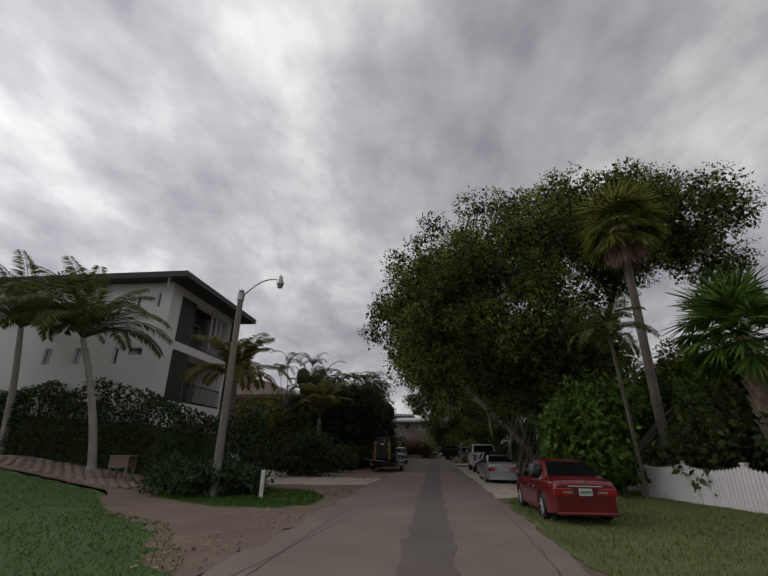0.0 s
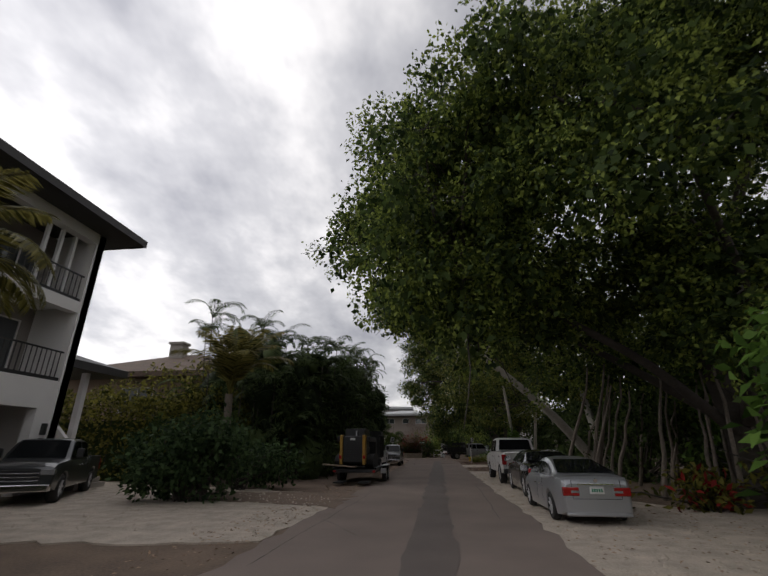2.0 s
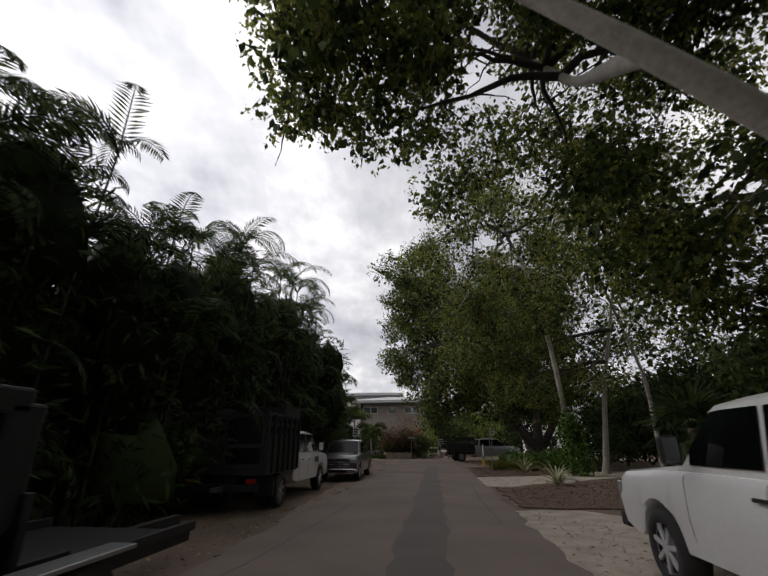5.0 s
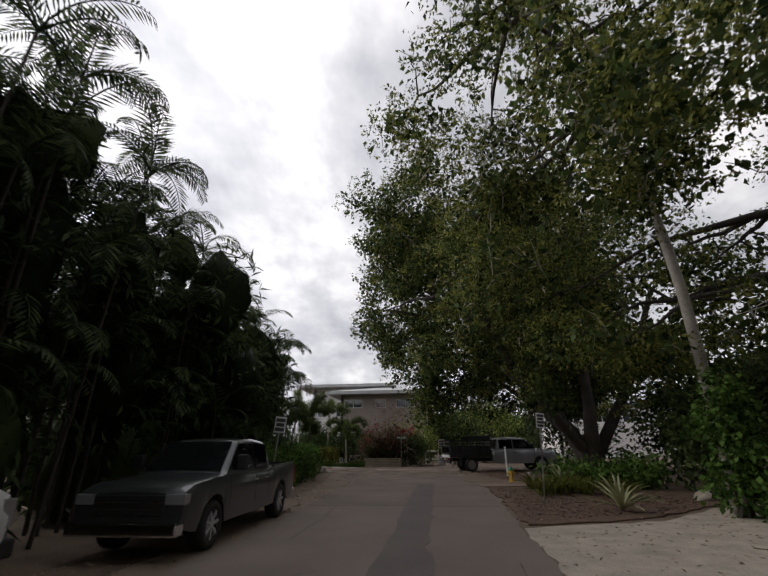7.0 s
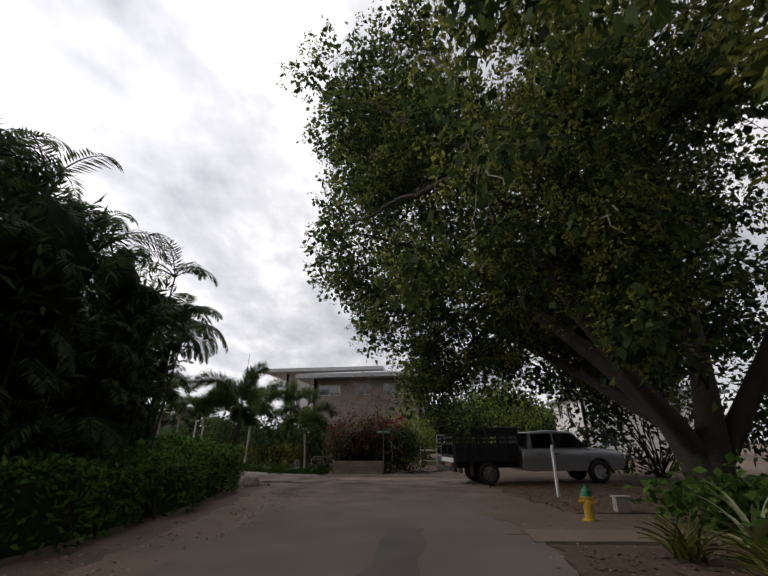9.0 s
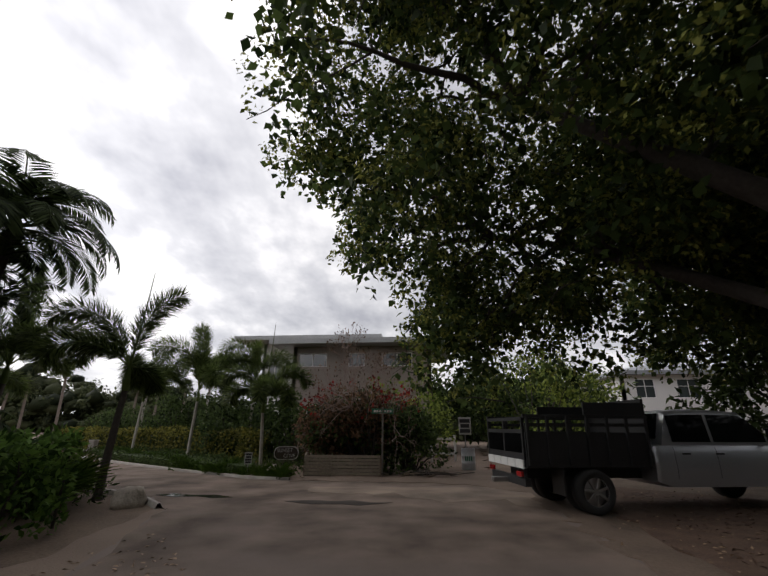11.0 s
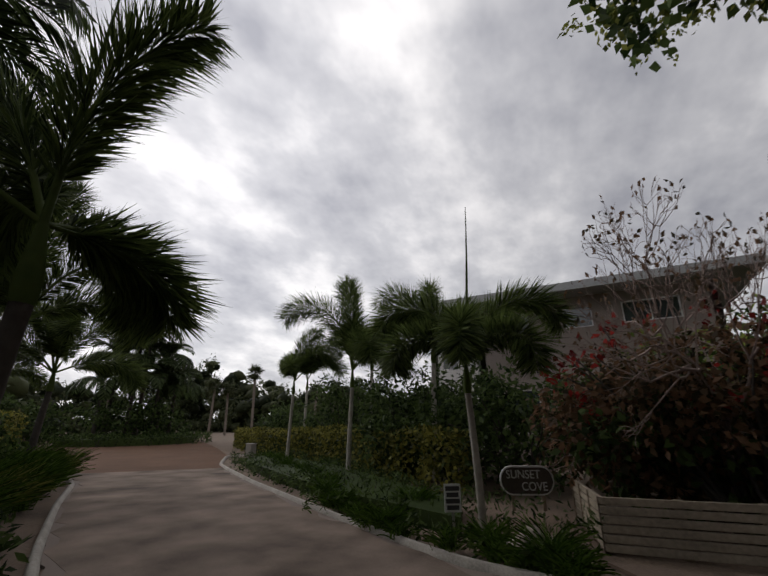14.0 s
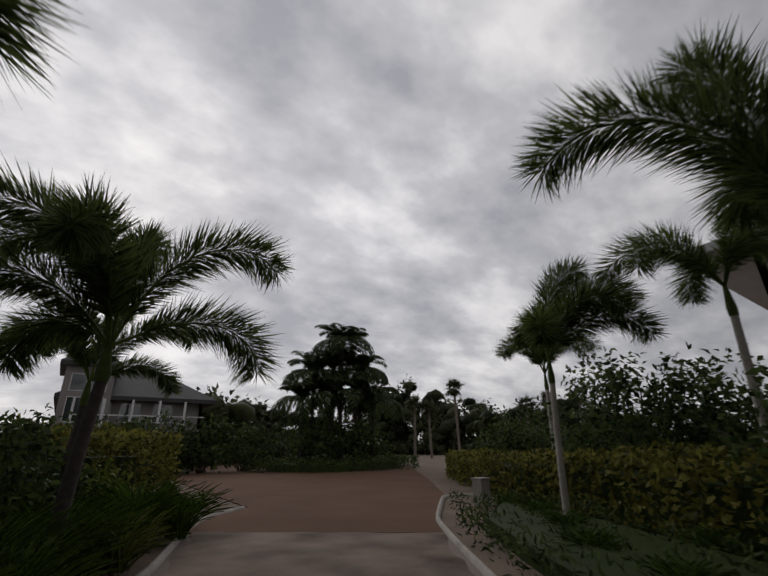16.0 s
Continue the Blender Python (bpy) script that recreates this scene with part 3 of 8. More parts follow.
# ---- trees, palms and hedges ----
def broad_tree(name, label, base, trunks, blobs, count, leaf_m, bark_m, L=0.16, W=0.085, seed=1, limbs=10, fill=0.5, reach=1.0, twigs=40, inner=0):
    """A tree: tapered trunks, limbs that reach into the clumps, and a crown of leaves."""
    rng = np.random.default_rng(seed)
    top = empty(name, base, 0, label, "tree")
    b = np.array(base, float)
    lines, tips = [], []
    for pts, r0, r1 in trunks:
        P = np.array(pts, float) - b
        t = np.linspace(0, 1, len(P))
        tt = np.linspace(0, 1, 14)
        Q = np.column_stack([np.interp(tt, t, P[:, k]) for k in range(3)])
        Q[1:-1] = (Q[:-2] + 2 * Q[1:-1] + Q[2:]) / 4
        R = np.interp(tt, [0, 0.06, 1], [r0 * 1.45, r0, r1]) if P[0, 2] < 0.3 else np.interp(tt, [0, 1], [r0, r1])
        lines.append((Q, R))
        tips += [Q[int(k)] for k in (8, 10, 12, 13)]
    tubes("trunk", lines, bark_m, top, seg=12)
    B = np.array(blobs, float)
    B[:, :3] -= b
    lines = []
    for i in rng.choice(len(B), min(limbs, len(B)), replace=False):
        q = B[i, :3]
        s = tips[int(np.argmin([np.linalg.norm(q - t) + rng.uniform(0, 2) for t in tips]))]
        d = np.linalg.norm(q - s)
        P = bend(s, s + (q - s) * reach, (0, 0, 0.06 * d), 9, 0.05 * d / 3, rng)
        lines = [(P, np.linspace(min(0.11, 0.02 * d + 0.02), 0.012, 9))]
        for _ in range(3):
            k = rng.integers(3, 8)
            e2 = P[k] + rng.normal(0, 0.35 * d / 2 + 0.3, 3)
            lines.append((bend(P[k], e2, (0, 0, 0.05), 6, 0.06, rng), np.linspace(0.03, 0.008, 6)))
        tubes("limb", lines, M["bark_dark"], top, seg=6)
    lines = []
    for i in rng.choice(len(B), twigs):
        q = B[i, :3]
        lines.append((bend(q + rng.normal(0, 0.3, 3), q + unit(rng.normal(size=3)) * B[i, 3] * 0.95, (0, 0, 0.1), 5, 0.05, rng), np.linspace(0.02, 0.006, 5)))
    tagged(tubes("twig", lines, bark_m, top, seg=5), kind="stuff")
    mid = B * np.array([1, 1, 1, 0.6, 0.6, 0.6])
    V, F = gather([blob_leaves(B, count, L, W, rng, fill=fill), blob_leaves(mid, count // 8, L * 1.2, W * 1.3, rng, fill=0.0, spray=1)])
    keep = V[:, 2].reshape(-1, 4).min(1) > 0.15 - b[2]
    F4 = np.arange(keep.sum() * 4).reshape(-1, 4)
    raw("crown", V.reshape(-1, 4, 3)[keep].reshape(-1, 3), F4, leaf_m, top)
    # inner leaves take the dark leaf colour to stand for shade inside the crown
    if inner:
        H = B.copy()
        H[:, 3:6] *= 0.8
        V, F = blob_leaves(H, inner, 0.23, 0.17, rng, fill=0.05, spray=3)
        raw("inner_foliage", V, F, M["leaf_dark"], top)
    return top


def frond(rng, az, elev, length, droop, leaflet, n=34, width=0.03, plume=0, base=(0, 0, 0), twist=0.0, vee=0.5):
    """One feather leaf: rachis and leaflets. plume: leaflets all round the rachis, as on a foxtail palm."""
    t = np.linspace(0, 1, 14)
    out = np.array([math.cos(az), math.sin(az), 0])
    e = elev - droop * t ** (1.9 if plume else 1.4)
    step = length / 13
    P = [np.array(base, float)]
    for k in range(13):
        P.append(P[-1] + step * (out * math.cos(e[k]) + np.array([0, 0, math.sin(e[k])])))
    P = np.array(P)
    rach = tube_arrays(P, np.linspace(0.028, 0.006, 14) * (length / 2.5) ** 0.5, 3 if leaflet < 0.41 else 5)
    s = np.linspace(0.16, 0.99, n)
    C = np.column_stack([np.interp(s, t, P[:, k]) for k in range(3)])
    T = unit(np.column_stack([np.interp(s, t, np.gradient(P[:, k])) for k in range(3)]))
    S = unit(np.cross(T, np.array([0, 0, 1.0]) + out * 0.01))
    U = np.cross(S, T)
    ll = leaflet * (0.35 + 0.65 * np.sin(np.pi * np.clip(0.12 + 0.83 * s, 0, 1)))
    sets = []
    if plume:
        ll = leaflet * np.interp(s, [0.16, 0.35, 0.8, 1.0], [0.5, 0.95, 1.0, 0.62])
        for k in range(plume):
            a = rng.uniform(0, 2 * np.pi, n)
            R = np.cos(a)[:, None] * S + np.sin(a)[:, None] * U
            sets.append((C, T * 0.75 + R + rng.normal(0, 0.12, (n, 3)), U + rng.normal(0, 0.4, (n, 3)), ll * rng.uniform(0.75, 1.1, n)))
    else:
        for sgn in (1, -1):
            D = T * 0.75 + sgn * S + U * vee * (1 - 1.3 * s)[:, None] - np.array([0, 0, 0.35]) + rng.normal(0, 0.06, (n, 3))
            sets.append((C, D, U + rng.normal(0, 0.15, (n, 3)), ll * rng.uniform(0.85, 1.08, n)))
    L = [leaves(c, d, nn, l, width) for c, d, nn, l in sets]
    V, F = gather([rach] + L)
    return V, F


def feather_palm(name, label, base, top, r0, r1, fronds, leaf_m, bark_m, seed=1, shaft=None, spear=0.0, group=""):
    """A palm: ringed trunk, optional green crownshaft, each frond a part. fronds: rows of azimuth, elevation, length, droop, leaflet, plume, n, width."""
    rng = np.random.default_rng(seed)
    b, tp = np.array(base, float), np.array(top, float)
    thing = empty(name, base, 0, label, "palm tree", group)
    P = bend((0, 0, 0), tp - b, ((tp - b)[0] * -0.12, (tp - b)[1] * -0.12, 0), 26)
    R = np.linspace(r0, r1, 26) * (1 + 0.05 * (np.arange(26) % 2))
    R[0] *= 1.35
    tubes("trunk", [(P, R)], bark_m, thing, seg=12)
    end = P[-1]
    if shaft:
        Q = bend(end, end + np.array([0, 0, shaft]) + (P[-1] - P[-2]) * 0.3, (0, 0, 0), 8)
        tubes("crownshaft", [(Q, np.interp(np.linspace(0, 1, 8), [0, 0.25, 1], [r1 * 1.15, r1 * 1.35, r1 * 0.55]))], M["palm"], thing, seg=10)
        end = Q[-1]
    for az, el, ln, dr, lf, pl, n, w in fronds:
        V, F = frond(rng, az, el, ln, dr, lf, n, w, pl, end)
        raw("frond", V, F, leaf_m, thing)
    if spear:
        tubes("spear_leaf", [(bend(end, end + np.array([0.06 * spear, 0.03 * spear, spear]), (0.02, 0, 0), 7), np.linspace(0.03, 0.006, 7))], M["palm"], thing, seg=6)
    return thing


def ring(n, el, ln, dr, lf, pl, k, w, rng, start=0.0, jit=0.2):
    return [(start + i * 2 * math.pi / n + rng.uniform(-jit, jit), el + rng.uniform(-0.15, 0.15), ln * rng.uniform(0.85, 1.1), dr + rng.uniform(-0.2, 0.2), lf, pl, k, w) for i in range(n)]


def fan_palm(name, label, base, top, r0, r1, n, leaf_len, leaf_m, bark_m, seed=1, skirt=0, petiole=0.9, boots=False):
    """A fan palm: trunk, round crown of pleated fans on stalks, and a skirt of dead fans."""
    rng = np.random.default_rng(seed)
    b, tp = np.array(base, float), np.array(top, float)
    thing = empty(name, base, 0, label, "palm tree")
    P = bend((0, 0, 0), tp - b, ((tp - b)[0] * -0.1, (tp - b)[1] * -0.1, 0), 24)
    R = np.linspace(r0, r1, 24) * (1 + (0.16 if boots else 0.04) * (np.arange(24) % 2))
    tubes("trunk", [(P, R)], bark_m, thing, seg=12)
    if boots:
        bm = bmesh.new()
        for k in range(90):
            i = k / 90 * 22
            c = Vector(P[int(i)] + (P[int(i) + 1] - P[int(i)]) * (i % 1))
            a = k * 2.4
            o = Vector((math.cos(a), math.sin(a), 0))
            cyl(bm, c + o * r0 * 0.85, c + o * (r0 * 1.5) + Vector((0, 0, 0.22)), 0.055, 0.03, 5)
        part("leaf_bases", bm, bark_m, thing, "cut leaf stubs")
    end = P[-1]

    def fans(count, e0, e1, L, stalk, mat_, nm, dead=False):
        out = []
        for i in range(count):
            az, el = rng.uniform(0, 2 * np.pi), rng.uniform(e0, e1)
            d = np.array([math.cos(az) * math.cos(el), math.sin(az) * math.cos(el), math.sin(el)])
            c = end + d * stalk * rng.uniform(0.7, 1.1)
            if dead:
                c = end + np.array([math.cos(az), math.sin(az), 0]) * rng.uniform(0.15, 0.45) + np.array([0, 0, rng.uniform(-0.75, 0.1)])
                d = unit(np.array([math.cos(az) * 0.35, math.sin(az) * 0.35, -1.0]))
            out.append(tube_arrays(np.linspace(end, c, 5), 0.018, 4))
            m = 26
            a = np.linspace(-1.9, 1.9, m) * (0.4 if dead else 1)
            S = unit(np.cross(d, np.array([0.01, 0.02, 1.0])))
            U = np.cross(S, d)
            D = np.cos(a)[:, None] * d + np.sin(a)[:, None] * S + U * 0.12 - np.array([0, 0, 0.45])
            LL = L * (0.75 + 0.25 * np.cos(a)) * rng.uniform(0.85, 1.1, m)
            out.append(leaves(np.tile(c, (m, 1)), D + rng.normal(0, 0.05, (m, 3)), np.tile(U, (m, 1)) + rng.normal(0, 0.2, (m, 3)), LL, 0.075 * L))
        V, F = gather(out)
        raw(nm, V, F, mat_, thing)
    fans(n, -0.8, 1.45, leaf_len, petiole, leaf_m, "crown")
    if skirt:
        fans(skirt, -1, -0.5, leaf_len * 1.25, 0.4, M["dead"], "dead_skirt", True)
    return thing


def hedge(name, label, outline, h, leaf_m, density=420, L=0.07, W=0.045, seed=1, category="hedge", rough=0.16, z0=0.02):
    """A clipped or loose hedge: woody core stems and a shell of leaves over the plan's outline."""
    rng = np.random.default_rng(seed)
    density, L, W = density * 0.58, L * 1.25, W * 1.3
    q = np.array(outline, float)
    base = (*q.mean(0), 0)
    thing = empty(name, base, 0, label, category)
    c = np.array(base)
    area = 0.5 * abs(np.sum(q[:, 0] * np.roll(q[:, 1], -1) - q[:, 1] * np.roll(q[:, 0], -1)))
    edges = np.linalg.norm(np.roll(q, -1, 0) - q, axis=1)
    hf = lambda P: h * (1 + rough * 1.6 * np.array([noise.noise(Vector((x * 0.55, y * 0.55, seed))) for x, y in P[:, :2]]))
    n1 = int(area * density)
    top = in_poly(outline, 0, rng)(n1)
    top[:, 2] = hf(top) - np.abs(rng.normal(0, 0.09, len(top))) * (1 + 4 * rough)
    n2 = int(edges.sum() * h * density)
    k = rng.choice(len(q), n2, p=edges / edges.sum())
    t = rng.random(n2)[:, None]
    side = q[k] * (1 - t) + np.roll(q, -1, 0)[k] * t
    nrm = (np.roll(q, -1, 0) - q)[k]
    nrm = unit(np.column_stack([nrm[:, 1], -nrm[:, 0]]))
    wav = np.array([noise.noise(Vector((x * 0.9, y * 0.9, seed + 7))) for x, y in side])
    side = side + nrm * (wav * rough * 2.2 - np.abs(rng.normal(0, 0.08, n2)))[:, None]
    S3 = np.column_stack([side, np.zeros(n2)])
    S3[:, 2] = z0 + rng.random(n2) ** 0.85 * hf(S3)
    C = np.concatenate([top, S3]) - c
    nn = np.concatenate([np.tile((0, 0, 1.0), (len(top), 1)), np.column_stack([nrm, np.full(n2, 0.3)])])
    D = unit(nn * 0.6 + rng.normal(0, 0.7, C.shape))
    V, F = leaves(C, D, nn + rng.normal(0, 0.6, C.shape), L * rng.uniform(0.7, 1.3, len(C)), W)
    raw("foliage", V, F, leaf_m, thing)
    st = in_poly(outline, 0, rng)(max(8, int(area * 2)))
    tagged(tubes("stem", [(bend(p - c, p - c + np.array([rng.normal(0, .15), rng.normal(0, .15), h * 0.8]), (0, 0, 0), 4), np.linspace(0.025, 0.01, 4)) for p in st], M["bark_dark"], thing, seg=5), kind="stuff")
    # solid core, coloured dark to stand for the shade between the leaves
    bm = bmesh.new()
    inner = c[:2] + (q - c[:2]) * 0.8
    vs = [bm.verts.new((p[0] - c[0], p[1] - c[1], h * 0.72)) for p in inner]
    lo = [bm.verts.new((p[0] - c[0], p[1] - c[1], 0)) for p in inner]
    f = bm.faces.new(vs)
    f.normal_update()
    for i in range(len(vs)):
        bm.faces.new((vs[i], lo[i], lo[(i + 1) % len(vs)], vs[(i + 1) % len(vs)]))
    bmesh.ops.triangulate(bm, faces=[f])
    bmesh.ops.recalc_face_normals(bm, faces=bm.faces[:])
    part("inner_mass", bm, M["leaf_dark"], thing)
    return thing


def bush(name, label, base, blobs, count, leaf_m, L=0.11, W=0.06, seed=1, category="shrub", fill=0.45):
    rng = np.random.default_rng(seed)
    thing = empty(name, base, 0, label, category)
    B = np.array(blobs, float)
    B[:, :3] -= np.array(base)
    lines = [(bend((rng.normal(0, .12), rng.normal(0, .12), 0), q[:3], (0, 0, 0.1), 6, 0.03, rng), np.linspace(0.035, 0.012, 6)) for q in B]
    tagged(tubes("stem", lines, M["bark_dark"], thing, seg=5), kind="stuff")
    V, F = blob_leaves(B, int(count * 0.3), L * 1.65, W * 1.7, rng, fill=fill)
    V[:, 2] = np.maximum(V[:, 2], 0.02)
    raw("foliage", V, F, leaf_m, thing)
    return thing


def areca(base, h, rng, n=22, spread=0.9):
    """A clump of arching feather leaves on thin ringed canes."""
    thing = empty("areca_palm", base, 0, "dark dense areca palm clump with arching fronds", "palm clump", "areca palms along the lane")
    out, canes = [], []
    for i in range(n):
        p = np.array([rng.normal(0, spread * 0.5), rng.normal(0, spread * 0.5), 0])
        hh = h * (0.12 + 0.6 * (i + rng.random()) / n)
        q = p * (1.0 + 0.8 * hh / h) + np.array([0, 0, hh])
        canes.append((bend(p, q, (0, 0, 0), 6), np.linspace(0.035, 0.02, 6)))
        for k in range(7):
            out.append(frond(rng, rng.uniform(0, 2 * np.pi), rng.uniform(0.5, 1.35), h * rng.uniform(0.14, 0.21), rng.uniform(1.7, 2.7), 0.4, 22, 0.042, 0, q))
    V, F = gather([tube_arrays(p, r, 5) for p, r in canes])
    tagged(raw("cane", V, F, M["bark_dark"], thing, smooth=True), kind="stuff")
    fill = [(rng.normal(0, 0.35), rng.normal(0, 0.35), h * f, 1.15, 1.15, h * 0.16) for f in (0.12, 0.25, 0.38, 0.5)]
    out.append(blob_leaves(fill, 1500, 0.34, 0.07, rng, fill=0.6, spray=1))
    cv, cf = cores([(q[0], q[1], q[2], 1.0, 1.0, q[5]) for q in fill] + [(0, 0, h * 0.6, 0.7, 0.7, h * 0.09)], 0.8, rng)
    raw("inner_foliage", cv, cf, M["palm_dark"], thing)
    V, F = gather(out)
    V[:, 2] = np.maximum(V[:, 2], 0.02)
    raw("crown", V, F, M["palm_dark"], thing)
    return thing


def place_trees():
    rng = np.random.default_rng(21)
    # the banyan over the parking strip
    bl = blobs_in((7.6, 24.8, 8.4), (9.0, 6.2, 8.4), 175, 1.55, rng, shell=0.5, low=-0.72)
    bl += blobs_in((0.6, 24.6, 6.0), (3.0, 3.4, 2.6), 30, 0.95, rng, shell=0.4) + blobs_in((1.4, 23.4, 9.0), (3.4, 3.4, 3.0), 34, 1.1, rng, shell=0.4)
    bl += blobs_in((-2.4, 27.0, 9.6), (2.4, 2.6, 2.0), 26, 0.8, rng, shell=0.3) + blobs_in((0.4, 25.6, 11.8), (3.2, 3.4, 3.0), 30, 1.1, rng, shell=0.3)
    bl += blobs_in((6.0, 23.6, 5.6), (3.6, 2.6, 2.4), 44, 1.15, rng, shell=0.2)
    bl = [q for q in bl if q[0] < 10.2 + 0.5 * (q[1] - 24.8) or q[2] > 12.5] + blobs_in((12.6, 24.6, 13.4), (5.6, 4.2, 4.0), 70, 1.4, np.random.default_rng(210), shell=0.3)
    tr = [([(8.2, 25.0, 0), (8.1, 25.0, 2.2), (7.6, 25.2, 4.6), (6.5, 25.5, 8.5)], 0.55, 0.12),
          ([(8.5, 25.2, 0.3), (9.0, 25.6, 3.0), (9.8, 26.3, 7.0), (11.6, 25.6, 12.0)], 0.42, 0.12),
          ([(8.0, 24.9, 1.6), (5.6, 24.2, 3.6), (2.6, 24.0, 5.4), (0.4, 24.4, 6.6)], 0.15, 0.05),
          ([(8.2, 25.3, 1.9), (6.0, 27.6, 4.4), (2.5, 29.4, 7.0)], 0.17, 0.05),
          ([(8.0, 24.6, 2.0), (7.0, 21.8, 4.6), (5.4, 20.2, 8.0)], 0.17, 0.05)]
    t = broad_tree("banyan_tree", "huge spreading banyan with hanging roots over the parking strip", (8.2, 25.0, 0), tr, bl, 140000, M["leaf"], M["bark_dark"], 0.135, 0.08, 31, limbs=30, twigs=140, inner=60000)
    roots = []
    for i in range(46):
        a = rng.uniform(0, 2 * np.pi)
        d = rng.uniform(0.5, 1.4) if i < 24 else rng.uniform(1.4, 3.6)
        p = np.array([math.cos(a) * d * 1.1 - (0.6 if i > 24 else 0), math.sin(a) * d + (2.2 if i > 24 else 0), 0])
        roots.append((bend(p, p * 0.75 + np.array([0, 0, rng.uniform(2.4, 4.0)]), (0, 0, 0), 7, 0.04, rng), np.linspace(rng.uniform(0.035, 0.08), 0.025, 7)))
    for rt in roots:
        tubes("aerial_root", [rt], M["bark"], t, seg=7)
    # dark trees behind the fence
    bl = blobs_in((15.0, 26.5, 4.2), (4.2, 2.6, 3.0), 50, 1.1, rng, shell=0.4) + blobs_in((20, 22.5, 3.0), (3.5, 3, 2.4), 30, 1.1, rng, shell=0.5)
    broad_tree("shade_tree", "low spreading broad-leaved tree behind the white fence", (15, 27, 0), [([(15, 27, 0), (15.1, 27, 2), (15, 26.5, 4)], 0.25, 0.08), ([(15.1, 27, 1.2), (17.5, 24, 2.6), (19, 23, 3.4)], 0.16, 0.06)], bl, 30000, M["leaf"], M["bark"], 0.25, 0.125, 33, limbs=18, twigs=60)
    # leaning pale trunk beyond the white pickup
    bl = blobs_in((2.4, 37.5, 10.5), (5.2, 5.0, 3.4), 56, 1.15, rng, shell=0.35) + blobs_in((-1.2, 35.2, 8.8), (2.4, 2.4, 2.0), 22, 0.8, rng, shell=0.3) + blobs_in((8, 38, 8), (4, 5, 5), 36, 1.4, rng)
    broad_tree("leaning_tree", "leaning tree with a long pale trunk over the lane", (7.6, 33.6, 0), [([(7.6, 33.6, 0), (5.4, 33.2, 2.8), (2.6, 32.9, 5.3), (1.0, 33.0, 7.0), (-0.8, 33.2, 8.9)], 0.22, 0.06), ([(2.6, 32.9, 5.3), (3.2, 36.0, 8), (3.0, 38, 11)], 0.14, 0.05), ([(7.6, 33.6, 0.1), (7.9, 36.5, 4), (8.2, 38, 8)], 0.22, 0.08)],
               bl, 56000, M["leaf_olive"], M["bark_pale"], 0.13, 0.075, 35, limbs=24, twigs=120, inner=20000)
    # the second pale trunk and its crown
    bl = blobs_in((3.6, 51.5, 12.5), (4.6, 5.0, 4.2), 50, 1.1, rng, shell=0.35) + blobs_in((9.0, 50, 9), (4.5, 6, 6), 46, 1.4, rng) + blobs_in((5.5, 47, 7.5), (3.0, 3.0, 2.6), 22, 0.95, rng) + blobs_in((3.8, 54.5, 8.5), (3.4, 4.0, 5.0), 40, 1.1, rng, shell=0.3) + blobs_in((7, 53, 4.5), (3.4, 3.4, 2.6), 30, 1.0, rng, shell=0.3)
    broad_tree("leaning_tree", "tall tree with a pale leaning trunk and vines", (6.5, 51.0, 0), [([(6.5, 51.0, 0), (6.35, 50.8, 2.4), (6.07, 50.2, 5.0), (5.6, 50.0, 8.0), (5.0, 50, 10.6), (4.0, 50, 12.8), (3.4, 50, 14)], 0.13, 0.06), ([(8.2, 52, 0), (8.6, 51.5, 4), (9.4, 50, 9)], 0.15, 0.06), ([(9.4, 49, 0), (9.2, 48.5, 4), (7.5, 47, 8)], 0.1, 0.05)],
               bl, 72000, M["leaf_olive"], M["bark_pale"], 0.115, 0.062, 37, limbs=22, twigs=240, inner=14000)
    # big ficus at the junction
    bl = blobs_in((3.8, 66, 9.5), (7.4, 6.4, 6.4), 110, 1.3, rng, shell=0.45, low=-0.75) + blobs_in((-1.6, 65, 11.0), (2.8, 4.2, 5.0), 52, 1.0, rng, shell=0.35) + blobs_in((-0.5, 70.5, 8), (3, 2.4, 3.2), 26, 0.9, rng, shell=0.3) + blobs_in((8.5, 60, 7), (5, 5, 6), 60, 1.3, rng) + blobs_in((3.5, 60.5, 7.5), (4.2, 4.2, 5.5), 44, 1.15, rng, shell=0.3) + blobs_in((2.2, 70.5, 5.2), (4, 3, 3), 30, 1.0, rng, shell=0.3) + blobs_in((5.2, 67.6, 6.2), (4.4, 3.6, 2.6), 44, 0.95, rng, shell=0.3) + blobs_in((0.6, 70.0, 4.3), (2.4, 2.2, 2.0), 34, 0.8, rng, shell=0.3) + blobs_in((9.5, 67, 7.5), (4, 5, 5), 50, 1.4, rng, shell=0.3) + blobs_in((-0.8, 64.0, 15.0), (3.4, 3.6, 5.0), 46, 1.15, rng, shell=0.3) + blobs_in((9.0, 71.0, 6.0), (3.6, 3.0, 2.6), 30, 1.1, rng, shell=0.3) + blobs_in((5.6, 65.6, 4.7), (3.2, 2.4, 1.5), 36, 0.85, rng, shell=0.3) + blobs_in((8.6, 67.0, 4.8), (2.6, 2.4, 1.6), 26, 0.9, rng, shell=0.3) + blobs_in((9.5, 72.0, 4.2), (3.2, 2.2, 2.0), 30, 0.95, rng, shell=0.3) + blobs_in((6.5, 63.5, 12.5), (5.0, 5.0, 4.0), 36, 1.3, rng, shell=0.3) + blobs_in((4.6, 68.6, 8.6), (3.0, 2.6, 2.2), 34, 1.0, rng, shell=0.2)
